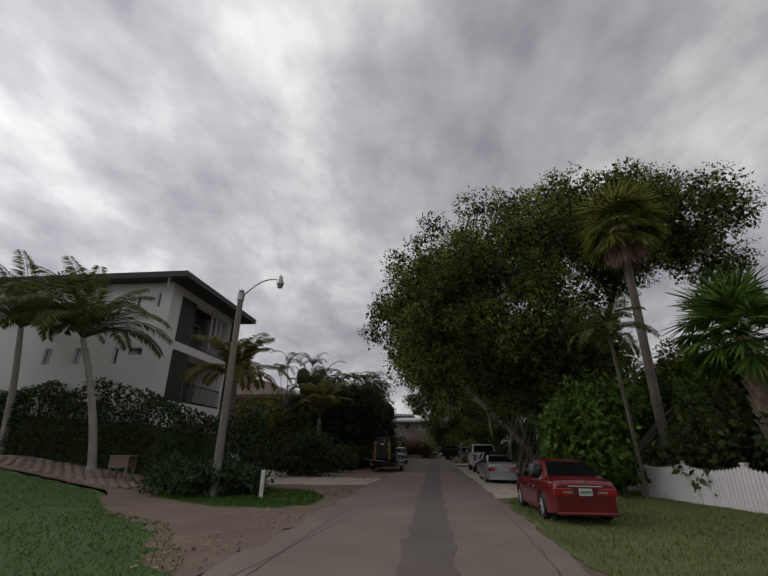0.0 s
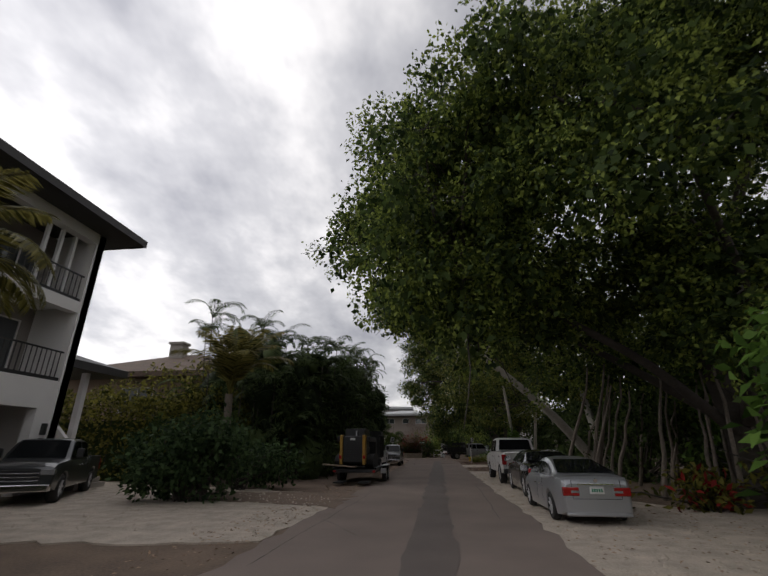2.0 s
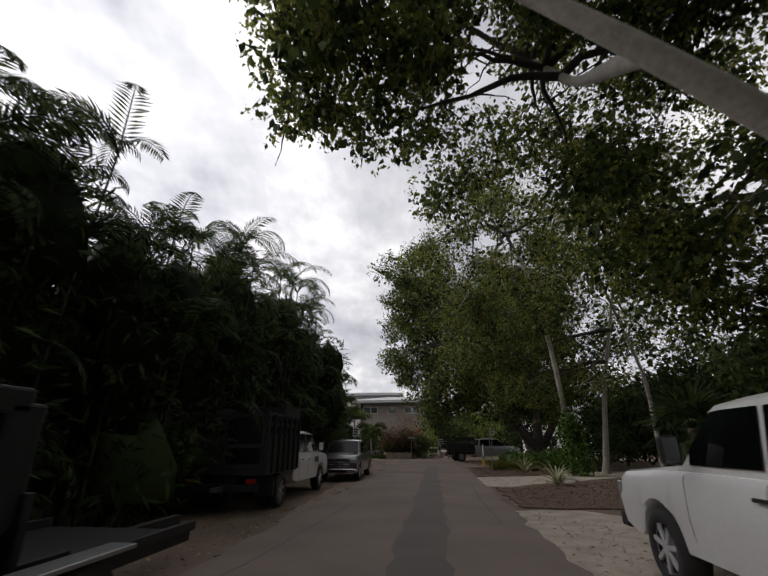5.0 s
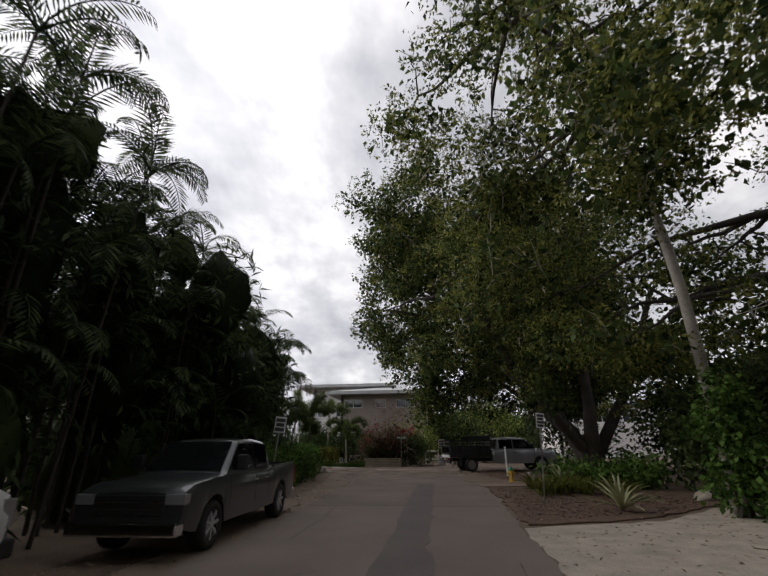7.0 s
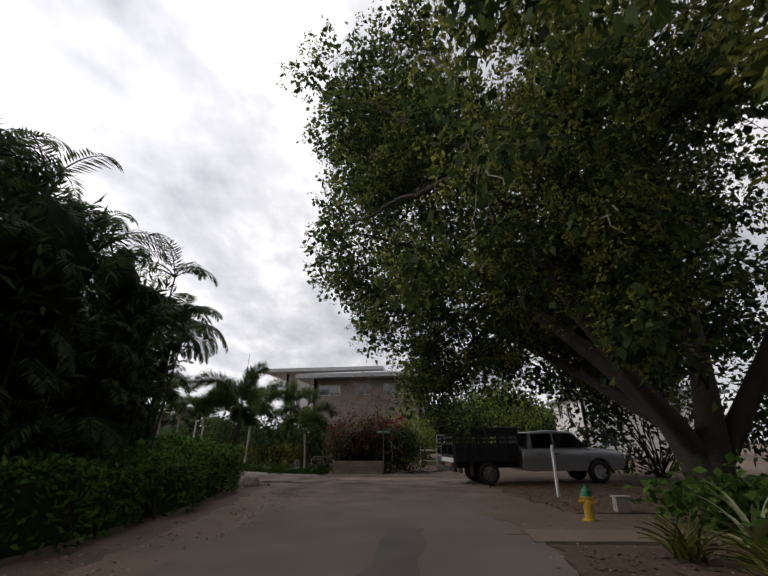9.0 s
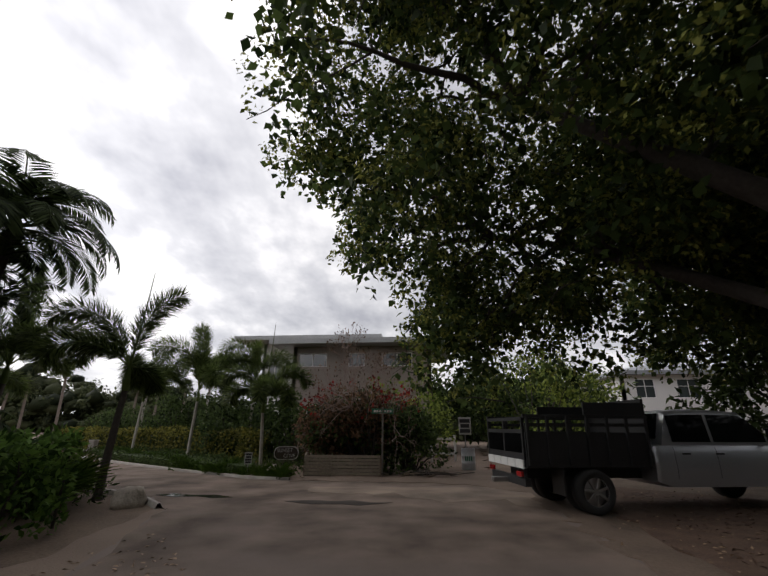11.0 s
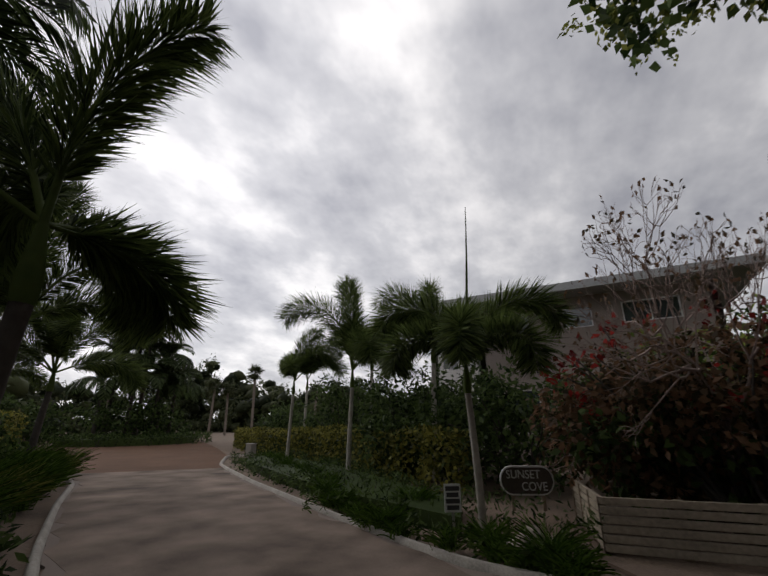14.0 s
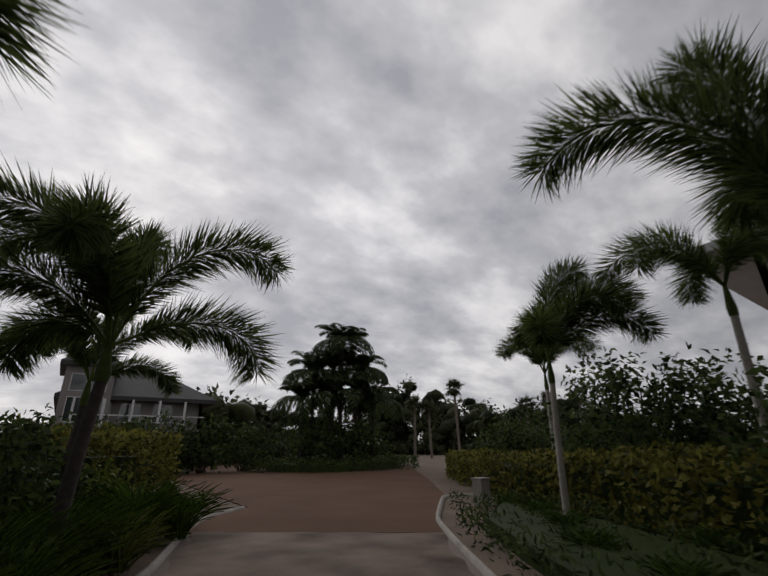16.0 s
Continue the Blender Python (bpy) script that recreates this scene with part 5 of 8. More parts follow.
    # dark planting between hedge and house
    for i, (x, y, h) in enumerate([(-21.44, 86.23, 2.6), (-17.6, 84.56, 2.7), (-13.9, 82.8, 2.7), (-10.5, 80, 2.7), (-8, 77.5, 2.7), (-6.0, 75.4, 2.6), (-25.69, 90.53, 2.7), (-4, 76.5, 2.7), (-11.15, 79.13, 2.7), (-9.24, 76.96, 2.7), (-14.54, 82.32, 2.6)]):
        bush("shrub", "tall dark shrub behind the croton hedge", (x, y, 0), blobs_in((x, y, h * 0.5), (1.9, 1.7, h * 0.48), 26, 0.8, rng, shell=0.4), 11000, M["leaf_dark"], 0.105, 0.055, 40 + i)
    for i, (x, y, h) in enumerate([(-12.29, 79.33, 3.4), (-18.93, 83.75, 3.2), (-8.4, 76.02, 3.0)]):
        feather_palm("foxtail_palm", "foxtail palm rising behind the croton hedge", (x, y, 0), (x + 0.1, y, h), 0.085, 0.06, fox_like(i + 20), M["palm"], M["bark_pale"], 50 + i, 0.5, 0, "foxtail palms along the drive")
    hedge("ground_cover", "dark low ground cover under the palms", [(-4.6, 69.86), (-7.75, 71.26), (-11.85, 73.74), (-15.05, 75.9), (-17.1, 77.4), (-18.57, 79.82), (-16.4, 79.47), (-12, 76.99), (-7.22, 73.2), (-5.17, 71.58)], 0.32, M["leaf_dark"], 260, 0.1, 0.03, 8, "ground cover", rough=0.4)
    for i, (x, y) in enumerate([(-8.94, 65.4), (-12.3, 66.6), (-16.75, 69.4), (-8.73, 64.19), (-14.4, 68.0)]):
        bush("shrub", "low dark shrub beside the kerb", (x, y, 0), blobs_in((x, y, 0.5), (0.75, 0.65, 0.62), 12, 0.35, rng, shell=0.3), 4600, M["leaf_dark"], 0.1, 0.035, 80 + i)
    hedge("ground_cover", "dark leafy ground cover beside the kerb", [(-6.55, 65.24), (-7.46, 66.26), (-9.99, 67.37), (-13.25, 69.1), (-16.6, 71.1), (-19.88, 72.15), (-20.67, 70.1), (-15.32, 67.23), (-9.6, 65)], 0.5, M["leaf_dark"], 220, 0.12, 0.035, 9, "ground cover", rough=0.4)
    a = np.linspace(0, 2 * np.pi, 24, endpoint=False)
    hedge("island_planting", "low dark planting round the island", [(-41.5 + 6.5 * math.cos(t), 88.3 + 6.6 * math.sin(t)) for t in a], 0.75, M["leaf_dark"], 90, 0.16, 0.06, 6, rough=0.3)


place_hedges()


# ---- vehicles: local y is forward, the ground is z = 0 ----
def loft(stations, closed=True):
    """A body from half sections (x, z) at stations along y, mirrored."""
    V, n = [], len(stations[0][1])
    for y, sec in stations:
        V += [(x, y, z) for x, z in sec] + [(-x, y, z) for x, z in sec[::-1][1:-1]]
    k = 2 * n - 2
    bm = bmesh.new()
    vs = [bm.verts.new(v) for v in V]
    for i in range(len(stations) - 1):
        for j in range(k):
            a, b = i * k + j, i * k + (j + 1) % k
            bm.faces.new((vs[a], vs[b], vs[b + k], vs[a + k]))
    bm.faces.new(vs[:k])
    bm.faces.new(vs[-k:][::-1])
    bmesh.ops.recalc_face_normals(bm, faces=bm.faces[:])
    return bm


def panel(pts, t=0.012):
    """A thin plate over a polygon."""
    bm = bmesh.new()
    P = [Vector(p) for p in pts]
    nrm = (P[1] - P[0]).cross(P[2] - P[0]).normalized()
    a, b = [bm.verts.new(p) for p in P], [bm.verts.new(p + nrm * t) for p in P]
    bm.faces.new(a[::-1])
    bm.faces.new(b)
    for i in range(len(P)):
        j = (i + 1) % len(P)
        bm.faces.new((a[i], a[j], b[j], b[i]))
    bmesh.ops.recalc_face_normals(bm, faces=bm.faces[:])
    return bm


def wheel(thing, x, y, r, w, rim_m, side):
    """A tyre with a rim of five spokes."""
    prof = [(r * 0.62, -w / 2), (r * 0.9, -w / 2), (r * 0.985, -w * 0.36), (r, 0), (r * 0.985, w * 0.36), (r * 0.9, w / 2), (r * 0.62, w / 2)]
    n = 26
    V = [(u, math.cos(a) * q, math.sin(a) * q) for a in np.arange(n) / n * 2 * np.pi for q, u in prof]
    k = len(prof)
    F = [(i * k + j, i * k + (j + 1) % k, ((i + 1) % n) * k + (j + 1) % k, ((i + 1) % n) * k + j) for i in range(n) for j in range(k)]
    tyre = raw("tyre", np.array(V), np.array(F), M["tyre"], None, smooth=True)
    hub = empty("wheel", (x, y, r))
    hub.parent = thing
    tyre.parent = hub
    bm = bmesh.new()
    s = side * w * 0.42
    cyl(bm, (s - side * 0.12, 0, 0), (s - side * 0.1, 0, 0), r * 0.62, seg=22)
    cyl(bm, (s - side * 0.02, 0, 0), (s + side * 0.015, 0, 0), r * 0.15, seg=12)
    for i in range(7):
        a = i * 2 * math.pi / 7 + 0.3
        box(bm, -0.02, 0.02, r * 0.08, r * 0.62, -r * 0.062, r * 0.062, 0.008, Matrix.Translation((s, 0, 0)) @ Matrix.Rotation(a, 4, "X"))
    for i in range(22):
        a0, a1 = i * 2 * math.pi / 22, (i + 1) * 2 * math.pi / 22
        q = [(s + d, math.cos(a) * r * f, math.sin(a) * r * f) for a in (a0, a1) for d, f in ((0.012, 0.66), (0.012, 0.58))]
        vs = [bm.verts.new(c) for c in q]
        bm.faces.new((vs[0], vs[1], vs[3], vs[2]))
    part("rim", bm, rim_m, hub, "bright alloy rim")
    part("brake", cyl(bmesh.new(), (s - side * 0.16, 0, 0), (s - side * 0.13, 0, 0), r * 0.58, seg=16), M["black"], hub)
    return hub


def vehicle(name, label, category, at, turn, sp, paint, group="parked cars", rim=None):
    """A saloon or pickup from its measures: L, W, zb (underside), yw (axles), r (wheel), belt(y), cab points, bed length."""
    T = empty(name, (0, 0, 0), 0, label, category, group)
    L, W, zb, r, zm = sp["L"], sp["W"], sp["zb"], sp["r"], sp["mid"]
    bed, y0, y1 = sp.get("bed", 0), -sp["L"] / 2, sp["L"] / 2
    belt = lambda y: float(np.interp(y, *zip(*sp["belt"])))
    ys = sorted(set(np.round(np.concatenate([np.linspace(y0, y1, int(L / 0.09)), [y0 + 0.02, y0 + 0.06, y1 - 0.02, y1 - 0.06], ([y0 + 0.061, y0 + bed, y0 + bed + 0.001] if bed else [])]), 3)))
    st = []
    for y in ys:
        e = abs(y) / (L / 2)
        w = W / 2 * (1 - sp.get("taper", 0.1) * max(0, (e - 0.6) / 0.4) ** 2.2)
        near_end = min(y - y0, y1 - y)
        rnd = 0.04 * max(0, 1 - near_end / 0.06)
        b = zb + (0.10 * max(0, (e - 0.86) / 0.14))
        for yw in sp["yw"]:
            d = abs(y - yw)
            if d < r * 1.16:
                b = max(b, r + math.sqrt((r * 1.16) ** 2 - d * d) * 0.98)
        zt = belt(y) - rnd
        m = min(max(zm, b + 0.04), zt - 0.1)
        b = min(b, m - 0.02)
        hi = max(m + 0.03, zt - 0.13)
        w -= rnd * 0.8
        if bed and y0 + 0.06 < y <= y0 + bed:
            sec = [(0, b), (w * 0.8, b), (w * 0.97, b + 0.02), (w, m), (w * 0.99, hi), (w * 0.955, zt), (w * 0.86, zt), (w * 0.86, zt - 0.48), (0, zt - 0.48)]
        else:
            sec = [(0, b), (w * 0.8, b), (w * 0.97, b + 0.02), (w, m), (w * 0.985, hi), (w * 0.945, zt - 0.03), (w * 0.86, zt + 0.0), (w * 0.5, zt + 0.025), (0, zt + 0.035)]
        st.append((y, sec))
    body = part("body", loft(st), paint, T, smooth=False)
    for p in body.data.polygons:
        p.use_smooth = True
    body.data.set_sharp_from_angle(angle=radians(28))
    yA, yB, yC, yD, ztop, wr = sp["cab"]
    zbelt = belt((yA + yD) / 2)
    wb = W / 2 * 0.93
    wr = W / 2 * wr
    zr = lambda y: float(np.interp(y, [yD, yD + (yC - yD) * 0.55, yC, yC * 0.65 + yB * 0.35, (yB + yC) / 2, yC * 0.3 + yB * 0.7, yB, yA], [belt(yD), belt(yD) + (ztop - 0.06 - belt(yD)) * 0.58, ztop - 0.06, ztop - 0.012, ztop, ztop - 0.012, ztop - 0.05, belt(yA)]))
    wid = lambda z: wb + (wr - wb) * max(0, min(1, (z - zbelt) / (ztop - 0.06 - zbelt)))
    st = []
    for y in sorted(set(np.round(np.concatenate([np.linspace(yD, yA, 40), [yB, yC]]), 3))):
        z = max(zr(y), belt(y) + 0.01)
        zlow = belt(y) - 0.06
        w = wid(z)
        st.append((y, [(0, zlow), (wb * 0.995, zlow), (wb, zlow + 0.04), (w + 0.01, max(zlow + 0.05, z - 0.07)), (w * 0.93, max(zlow + 0.055, z - 0.015)), (w * 0.5, z + 0.015), (0, z + 0.02)]))
    cab = part("cabin", loft(st), paint, T)
    for p in cab.data.polygons:
        p.use_smooth = True
    cab.data.set_sharp_from_angle(angle=radians(35))

    def slope(ya, za, yb, zbb, wa, wbb, nm):
        n = Vector((0, zbb - za, ya - yb)).normalized()
        if n.z < 0:
            n = -n
        o = n * 0.03
        pts = [Vector((-wa, ya, za)) + o, Vector((wa, ya, za)) + o, Vector((wbb, yb, zbb)) + o, Vector((-wbb, yb, zbb)) + o]
        part(nm, panel(pts, 0.006), M["glass"], T, "dark tinted glass")
    fa, fb = 0.08, 0.93
    q = lambda ya, za, yb, zbb, f: (ya + (yb - ya) * f, za + (zbb - za) * f)
    zA, zB, zC, zD = belt(yA), ztop - 0.05, ztop - 0.06, belt(yD)
    slope(*q(yA, zA, yB, zB, fa), *q(yA, zA, yB, zB, fb), wb * 0.86, wr * 0.88, "windscreen")
    slope(*q(yD, zD, yC, zC, fa + 0.06), *q(yD, zD, yC, zC, fb), wb * 0.84, wr * 0.86, "rear_window")
    for sd in (1, -1):
        def side(nm, ya, yb):
            yy = np.linspace(ya, yb, 9)
            top = [(y, min(zr(y) - 0.085, ztop - 0.12)) for y in yy]
            low = [(y, zbelt + 0.045) for y in yy[::-1]]
            pts = [(y, max(z, zbelt + 0.06)) for y, z in top] + low
            P = [(sd * (wid(z) + 0.017), y, z) for y, z in pts]
            part(nm, panel(P if sd > 0 else P[::-1], 0.006), M["glass"], T, "dark tinted glass")
        ym = (yB + yC) / 2 + sp.get("pillar", 0.0)
        fwd = yA + (yB - yA) * 0.42
        side("front_side_window", fwd, ym + 0.035)
        side("rear_side_window", ym - 0.035, yC + (yD - yC) * sp.get("rq", 0.35))
        xw = sd * (W / 2 + 0.004)
        for yy in (ym - 0.02, yC + (yB - yC) * 0.18 - 0.18):
            part("door_handle", boxes((min(xw, xw + sd * 0.025), max(xw, xw + sd * 0.025), yy - 0.02, yy + 0.16, zbelt - 0.2, zbelt - 0.165), bevel=0.006), sp.get("handle", paint), T)
        for yy in (fwd + 0.12, ym, yC + (yD - yC) * 0.1):
            ww_ = W / 2 * (1 - sp.get("taper", 0.1) * max(0, (abs(yy) / (L / 2) - 0.6) / 0.4) ** 2.2)
            hi_ = belt(yy) - 0.13
            tubes("door_seam", [(np.array([(sd * ww_ * 0.972, yy, zb + 0.12), (sd * ww_ * 0.99, yy, (zb + zm) / 2 + 0.06), (sd * ww_, yy, zm), (sd * ww_ * 0.992, yy, (zm + hi_) / 2), (sd * ww_ * 0.985, yy, hi_), (sd * ww_ * 0.96, yy, belt(yy) - 0.06)]), 0.0045)], M["black"], T, seg=5)
        mir = empty("mirror", (sd * (W / 2 + 0.02), fwd - 0.02, zbelt + 0.12))
        mir.parent = T
        part("mirror_housing", boxes((min(0, sd * 0.2), max(0, sd * 0.2), -0.05, 0.06, -0.07, sp.get("mirz", 0.08)), bevel=0.03), sp.get("mirror", paint), mir)
        part("mirror_glass", boxes((min(sd * 0.03, sd * 0.18), max(sd * 0.03, sd * 0.18), -0.056, -0.048, -0.05, sp.get("mirz", 0.08) - 0.02)), M["chrome"], mir)
        # lights
        ze = belt(y0) - 0.02
        hl, hh = sp["tail"]
        wx = W / 2 * (1 - sp.get("taper", 0.1)) - 0.015
        x_in, x_out = sd * (wx - hl), sd * (wx + 0.03)
        lens = part("tail_light", boxes((min(x_in, x_out), max(x_in, x_out), y0 - 0.016, y0 + 0.2 * sp.get("wrap", 1), ze - 0.1 - hh, ze - 0.08), bevel=0.022), M["tail"], T, "red tail light lens")
        part("reverse_lens", boxes((min(sd * (wx - hl), sd * (wx - hl * 0.45)), max(sd * (wx - hl), sd * (wx - hl * 0.45)), y0 - 0.022, y0 + 0.02, ze - 0.1 - hh * 0.6, ze - 0.1 - hh * 0.3)), M["lamp"], lens, "clear reverse lens")
        zf = belt(y1) - 0.03
        fx = W / 2 * (1 - sp.get("taper", 0.1))
        part("headlight", boxes((min(sd * (fx - 0.36), sd * fx), max(sd * (fx - 0.36), sd * fx), y1 - 0.16, y1 + 0.012, zf - sp.get("headh", 0.16), zf), bevel=0.02), M["lamp"], T, "clear headlight")
        part("fog_lamp", boxes((min(sd * (fx - 0.3), sd * (fx - 0.14)), max(sd * (fx - 0.3), sd * (fx - 0.14)), y1 - 0.05, y1 + 0.014, zb + 0.12, zb + 0.2), bevel=0.01), M["lamp"], T)
        for yw in sp["yw"]:
            wheel(T, sd * (W / 2 - sp.get("ww", 0.2) / 2 - 0.015), yw, r, sp.get("ww", 0.2), rim or M["alloy"], sd)
    # bumpers, grille, plate
    bw = W / 2 * (1 - sp.get("taper", 0.1)) - 0.02
    part("rear_bumper", boxes((-bw, bw, y0 - sp.get("bump", 0.03), y0 + 0.1, zb + 0.02, zb + sp.get("bumph", 0.16)), bevel=0.03), sp.get("bumper", M["black"]), T)
    part("front_bumper", boxes((-bw, bw, y1 - 0.1, y1 + sp.get("bump", 0.03), zb + 0.02, zb + sp.get("bumph", 0.16)), bevel=0.03), sp.get("bumper", M["black"]), T)
    gz = belt(y1) - 0.05
    part("grille", boxes((-bw + 0.32, bw - 0.32, y1 - 0.05, y1 + 0.015, gz - sp.get("grille", 0.16), gz), bevel=0.015), M["black"], T)
    for k in range(3):
        z = gz - sp.get("grille", 0.16) * (0.25 + 0.25 * k)
        part("grille_bar", boxes((-bw + 0.34, bw - 0.34, y1, y1 + 0.026, z - 0.012, z + 0.012), bevel=0.004), M["chrome"], T)
    pz = sp["plate"]
    pl = part("licence_plate", boxes((-0.16, 0.16, y0 - sp.get("py", 0.03) - 0.012, y0 - sp.get("py", 0.03) + 0.02, pz, pz + 0.16), bevel=0.006), M["plate"], T, "white licence plate with dark bars")
    for k in range(5):
        part("plate_bar", boxes((-0.12 + k * 0.052, -0.085 + k * 0.052, y0 - sp.get("py", 0.03) - 0.016, y0 - sp.get("py", 0.03) - 0.011, pz + 0.045, pz + 0.115)), M["green_paint"], pl)
    if sp.get("strip"):
        part("boot_trim", boxes((-0.42, 0.42, y0 - 0.025, y0 + 0.02, pz + 0.19, pz + 0.225), bevel=0.008), M["chrome"], T, "chrome boot strip")
        part("badge", cyl(bmesh.new(), (0, y0 - 0.01, pz + 0.29), (0, y0 - 0.024, pz + 0.285), 0.045, seg=16), M["chrome"], T)
        part("boot_seam", boxes((-0.55, -0.54, y0 - 0.006, y0 + 0.02, pz - 0.1, pz + 0.3), (0.54, 0.55, y0 - 0.006, y0 + 0.02, pz - 0.1, pz + 0.3), (-0.55, 0.55, y0 - 0.006, y0 + 0.02, pz - 0.11, pz - 0.1)), M["black"], T)
    if bed:
        part("bed_liner", boxes((-W * 0.41, W * 0.41, y0 + 0.08, y0 + bed - 0.02, belt(y0) - 0.46, belt(y0) - 0.44)), M["black"], T)
        for sg in (-1, 1):
            part("rail_cap", boxes((min(sg * W * 0.475, sg * W * 0.43), max(sg * W * 0.475, sg * W * 0.43), y0 + 0.06, y0 + bed - 0.02, belt(y0) - 0.002, belt(y0) + 0.014)), M["black"], T)
        part("tailgate_handle", boxes((-0.1, 0.1, y0 - 0.02, y0 + 0.02, belt(y0) - 0.2, belt(y0) - 0.1), bevel=0.01), M["black"], T)
        part("badge", cyl(bmesh.new(), (0, y0 - 0.0, belt(y0) - 0.34), (0, y0 - 0.02, belt(y0) - 0.34), 0.075, seg=18), M["black"], T)
        part("tailgate_seam", boxes((-bw + 0.14, -bw + 0.15, y0 - 0.006, y0 + 0.02, zb + 0.3, belt(y0)), (bw - 0.15, bw - 0.14, y0 - 0.006, y0 + 0.02, zb + 0.3, belt(y0))), M["black"], T)
    part("underbody", boxes((-W * 0.36, W * 0.36, sp["yw"][0] - 0.5, sp["yw"][1] + 0.5, zb - 0.02, zb + 0.12)), M["black"], T)
    k_ = sp.get("size", 1.0)
    T.matrix_world = pose(*at, 0, 0, turn) @ Matrix.Diagonal((k_, k_, k_, 1))
    return T


SALOON = dict(size=0.86, L=4.62, W=1.77, zb=0.19, r=0.315, mid=0.52, yw=(-1.36, 1.34), belt=[(-2.31, 0.93), (-2.2, 0.99), (-1.7, 1.0), (-0.3, 0.94), (0.9, 0.93), (1.6, 0.86), (2.1, 0.74), (2.31, 0.62)], cab=(1.15, 0.3, -0.85, -1.75, 1.47, 0.68), tail=(0.42, 0.17), plate=0.66, taper=0.16, bumph=0.1, strip=True, handle=M["chrome"])
vehicle("saloon_car", "deep red saloon car parked on the grass verge", "car", (2.95, 12.55, 0.02), 1.4, dict(SALOON, size=0.81, bumper=M["red_paint"]), M["red_paint"])
SILVER = dict(SALOON, L=4.55, zb=0.17, belt=[(-2.28, 0.9), (-2.15, 1.0), (-1.7, 1.02), (-0.3, 0.95), (0.9, 0.92), (1.6, 0.84), (2.05, 0.72), (2.28, 0.58)], bumper=M["silver_paint"], cab=(1.45, 0.4, -0.55, -1.9, 1.43, 0.66), rq=0.62, tail=(0.34, 0.17), strip=True)
vehicle("saloon_car", "silver saloon car parked on the shell gravel", "car", (2.95, 23.25, 0.025), 0.0, dict(SILVER, size=0.81), M["silver_paint"])
BLACK = dict(size=0.86, L=5.0, W=1.88, zb=0.18, r=0.36, mid=0.56, yw=(-1.55, 1.5), belt=[(-2.5, 1.02), (-1.8, 1.06), (-0.3, 1.03), (1.0, 1.02), (1.9, 0.98), (2.4, 0.86), (2.5, 0.78)], cab=(1.05, 0.4, -0.95, -1.75, 1.48, 0.7), tail=(0.13, 0.32), plate=0.6, taper=0.1, bumph=0.12, wrap=0.6, handle=M["chrome"], strip=True)
vehicle("saloon_car", "black saloon car with bright wheels on the gravel", "car", (3.3, 27.6, 0.025), -1.0, BLACK, M["black_paint"])
PICKUP = dict(size=0.86, L=6.3, W=2.02, zb=0.46, r=0.43, mid=0.86, yw=(-1.95, 2.02), belt=[(-3.15, 1.36), (-0.9, 1.36), (-0.7, 1.33), (0.9, 1.33), (1.9, 1.32), (2.9, 1.24), (3.15, 1.12)], cab=(1.45, 0.8, -0.72, -0.92, 2.02, 0.82), bed=2.05, tail=(0.17, 0.4), plate=0.6, py=0.13, taper=0.03, bumph=0.22, bump=0.14, ww=0.29, grille=0.34, headh=0.3, wrap=0.35, pillar=0.02, rq=0.0, mirror=M["black"], mirz=0.22, handle=M["black"], bumper=M["black"])
wp = vehicle("pickup_truck", "white crew-cab pickup truck parked on the gravel", "pickup truck", (3.3, 32.75, 0.025), 0.0, PICKUP, M["white_car"])
part("tool_box", boxes((-0.82, 0.82, -1.55, -1.15, 1.1, 1.44), bevel=0.02), M["metal"], wp, "grey tool box across the bed")
for k in range(4):
    part("side_lettering", boxes((-1.016, -1.008, -2.55 + k * 0.11, -2.47 + k * 0.11, 1.14, 1.21)), M["ink"], wp)
HALFTON = dict(PICKUP, L=5.8, W=1.98, zb=0.36, r=0.4, mid=0.78, yw=(-1.75, 1.9), belt=[(-2.9, 1.25), (-0.9, 1.25), (-0.7, 1.2), (0.9, 1.22), (1.8, 1.2), (2.6, 1.14), (2.9, 1.02)], cab=(1.5, 0.75, -0.75, -1.0, 1.88, 0.78), bed=1.75, bumper=M["chrome"], handle=M["chrome"], grille=0.4, headh=0.17)
vehicle("pickup_truck", "dark grey pickup truck under the palms", "pickup truck", (-3.65, 48.8, 0.02), 181.0, dict(HALFTON, size=0.81), M["grey_car"])
vehicle("pickup_truck", "grey pickup truck with a bright grille on the driveway", "pickup truck", (-11.6, 24.6, 0.026), 208.0, HALFTON, M["grey_car"])


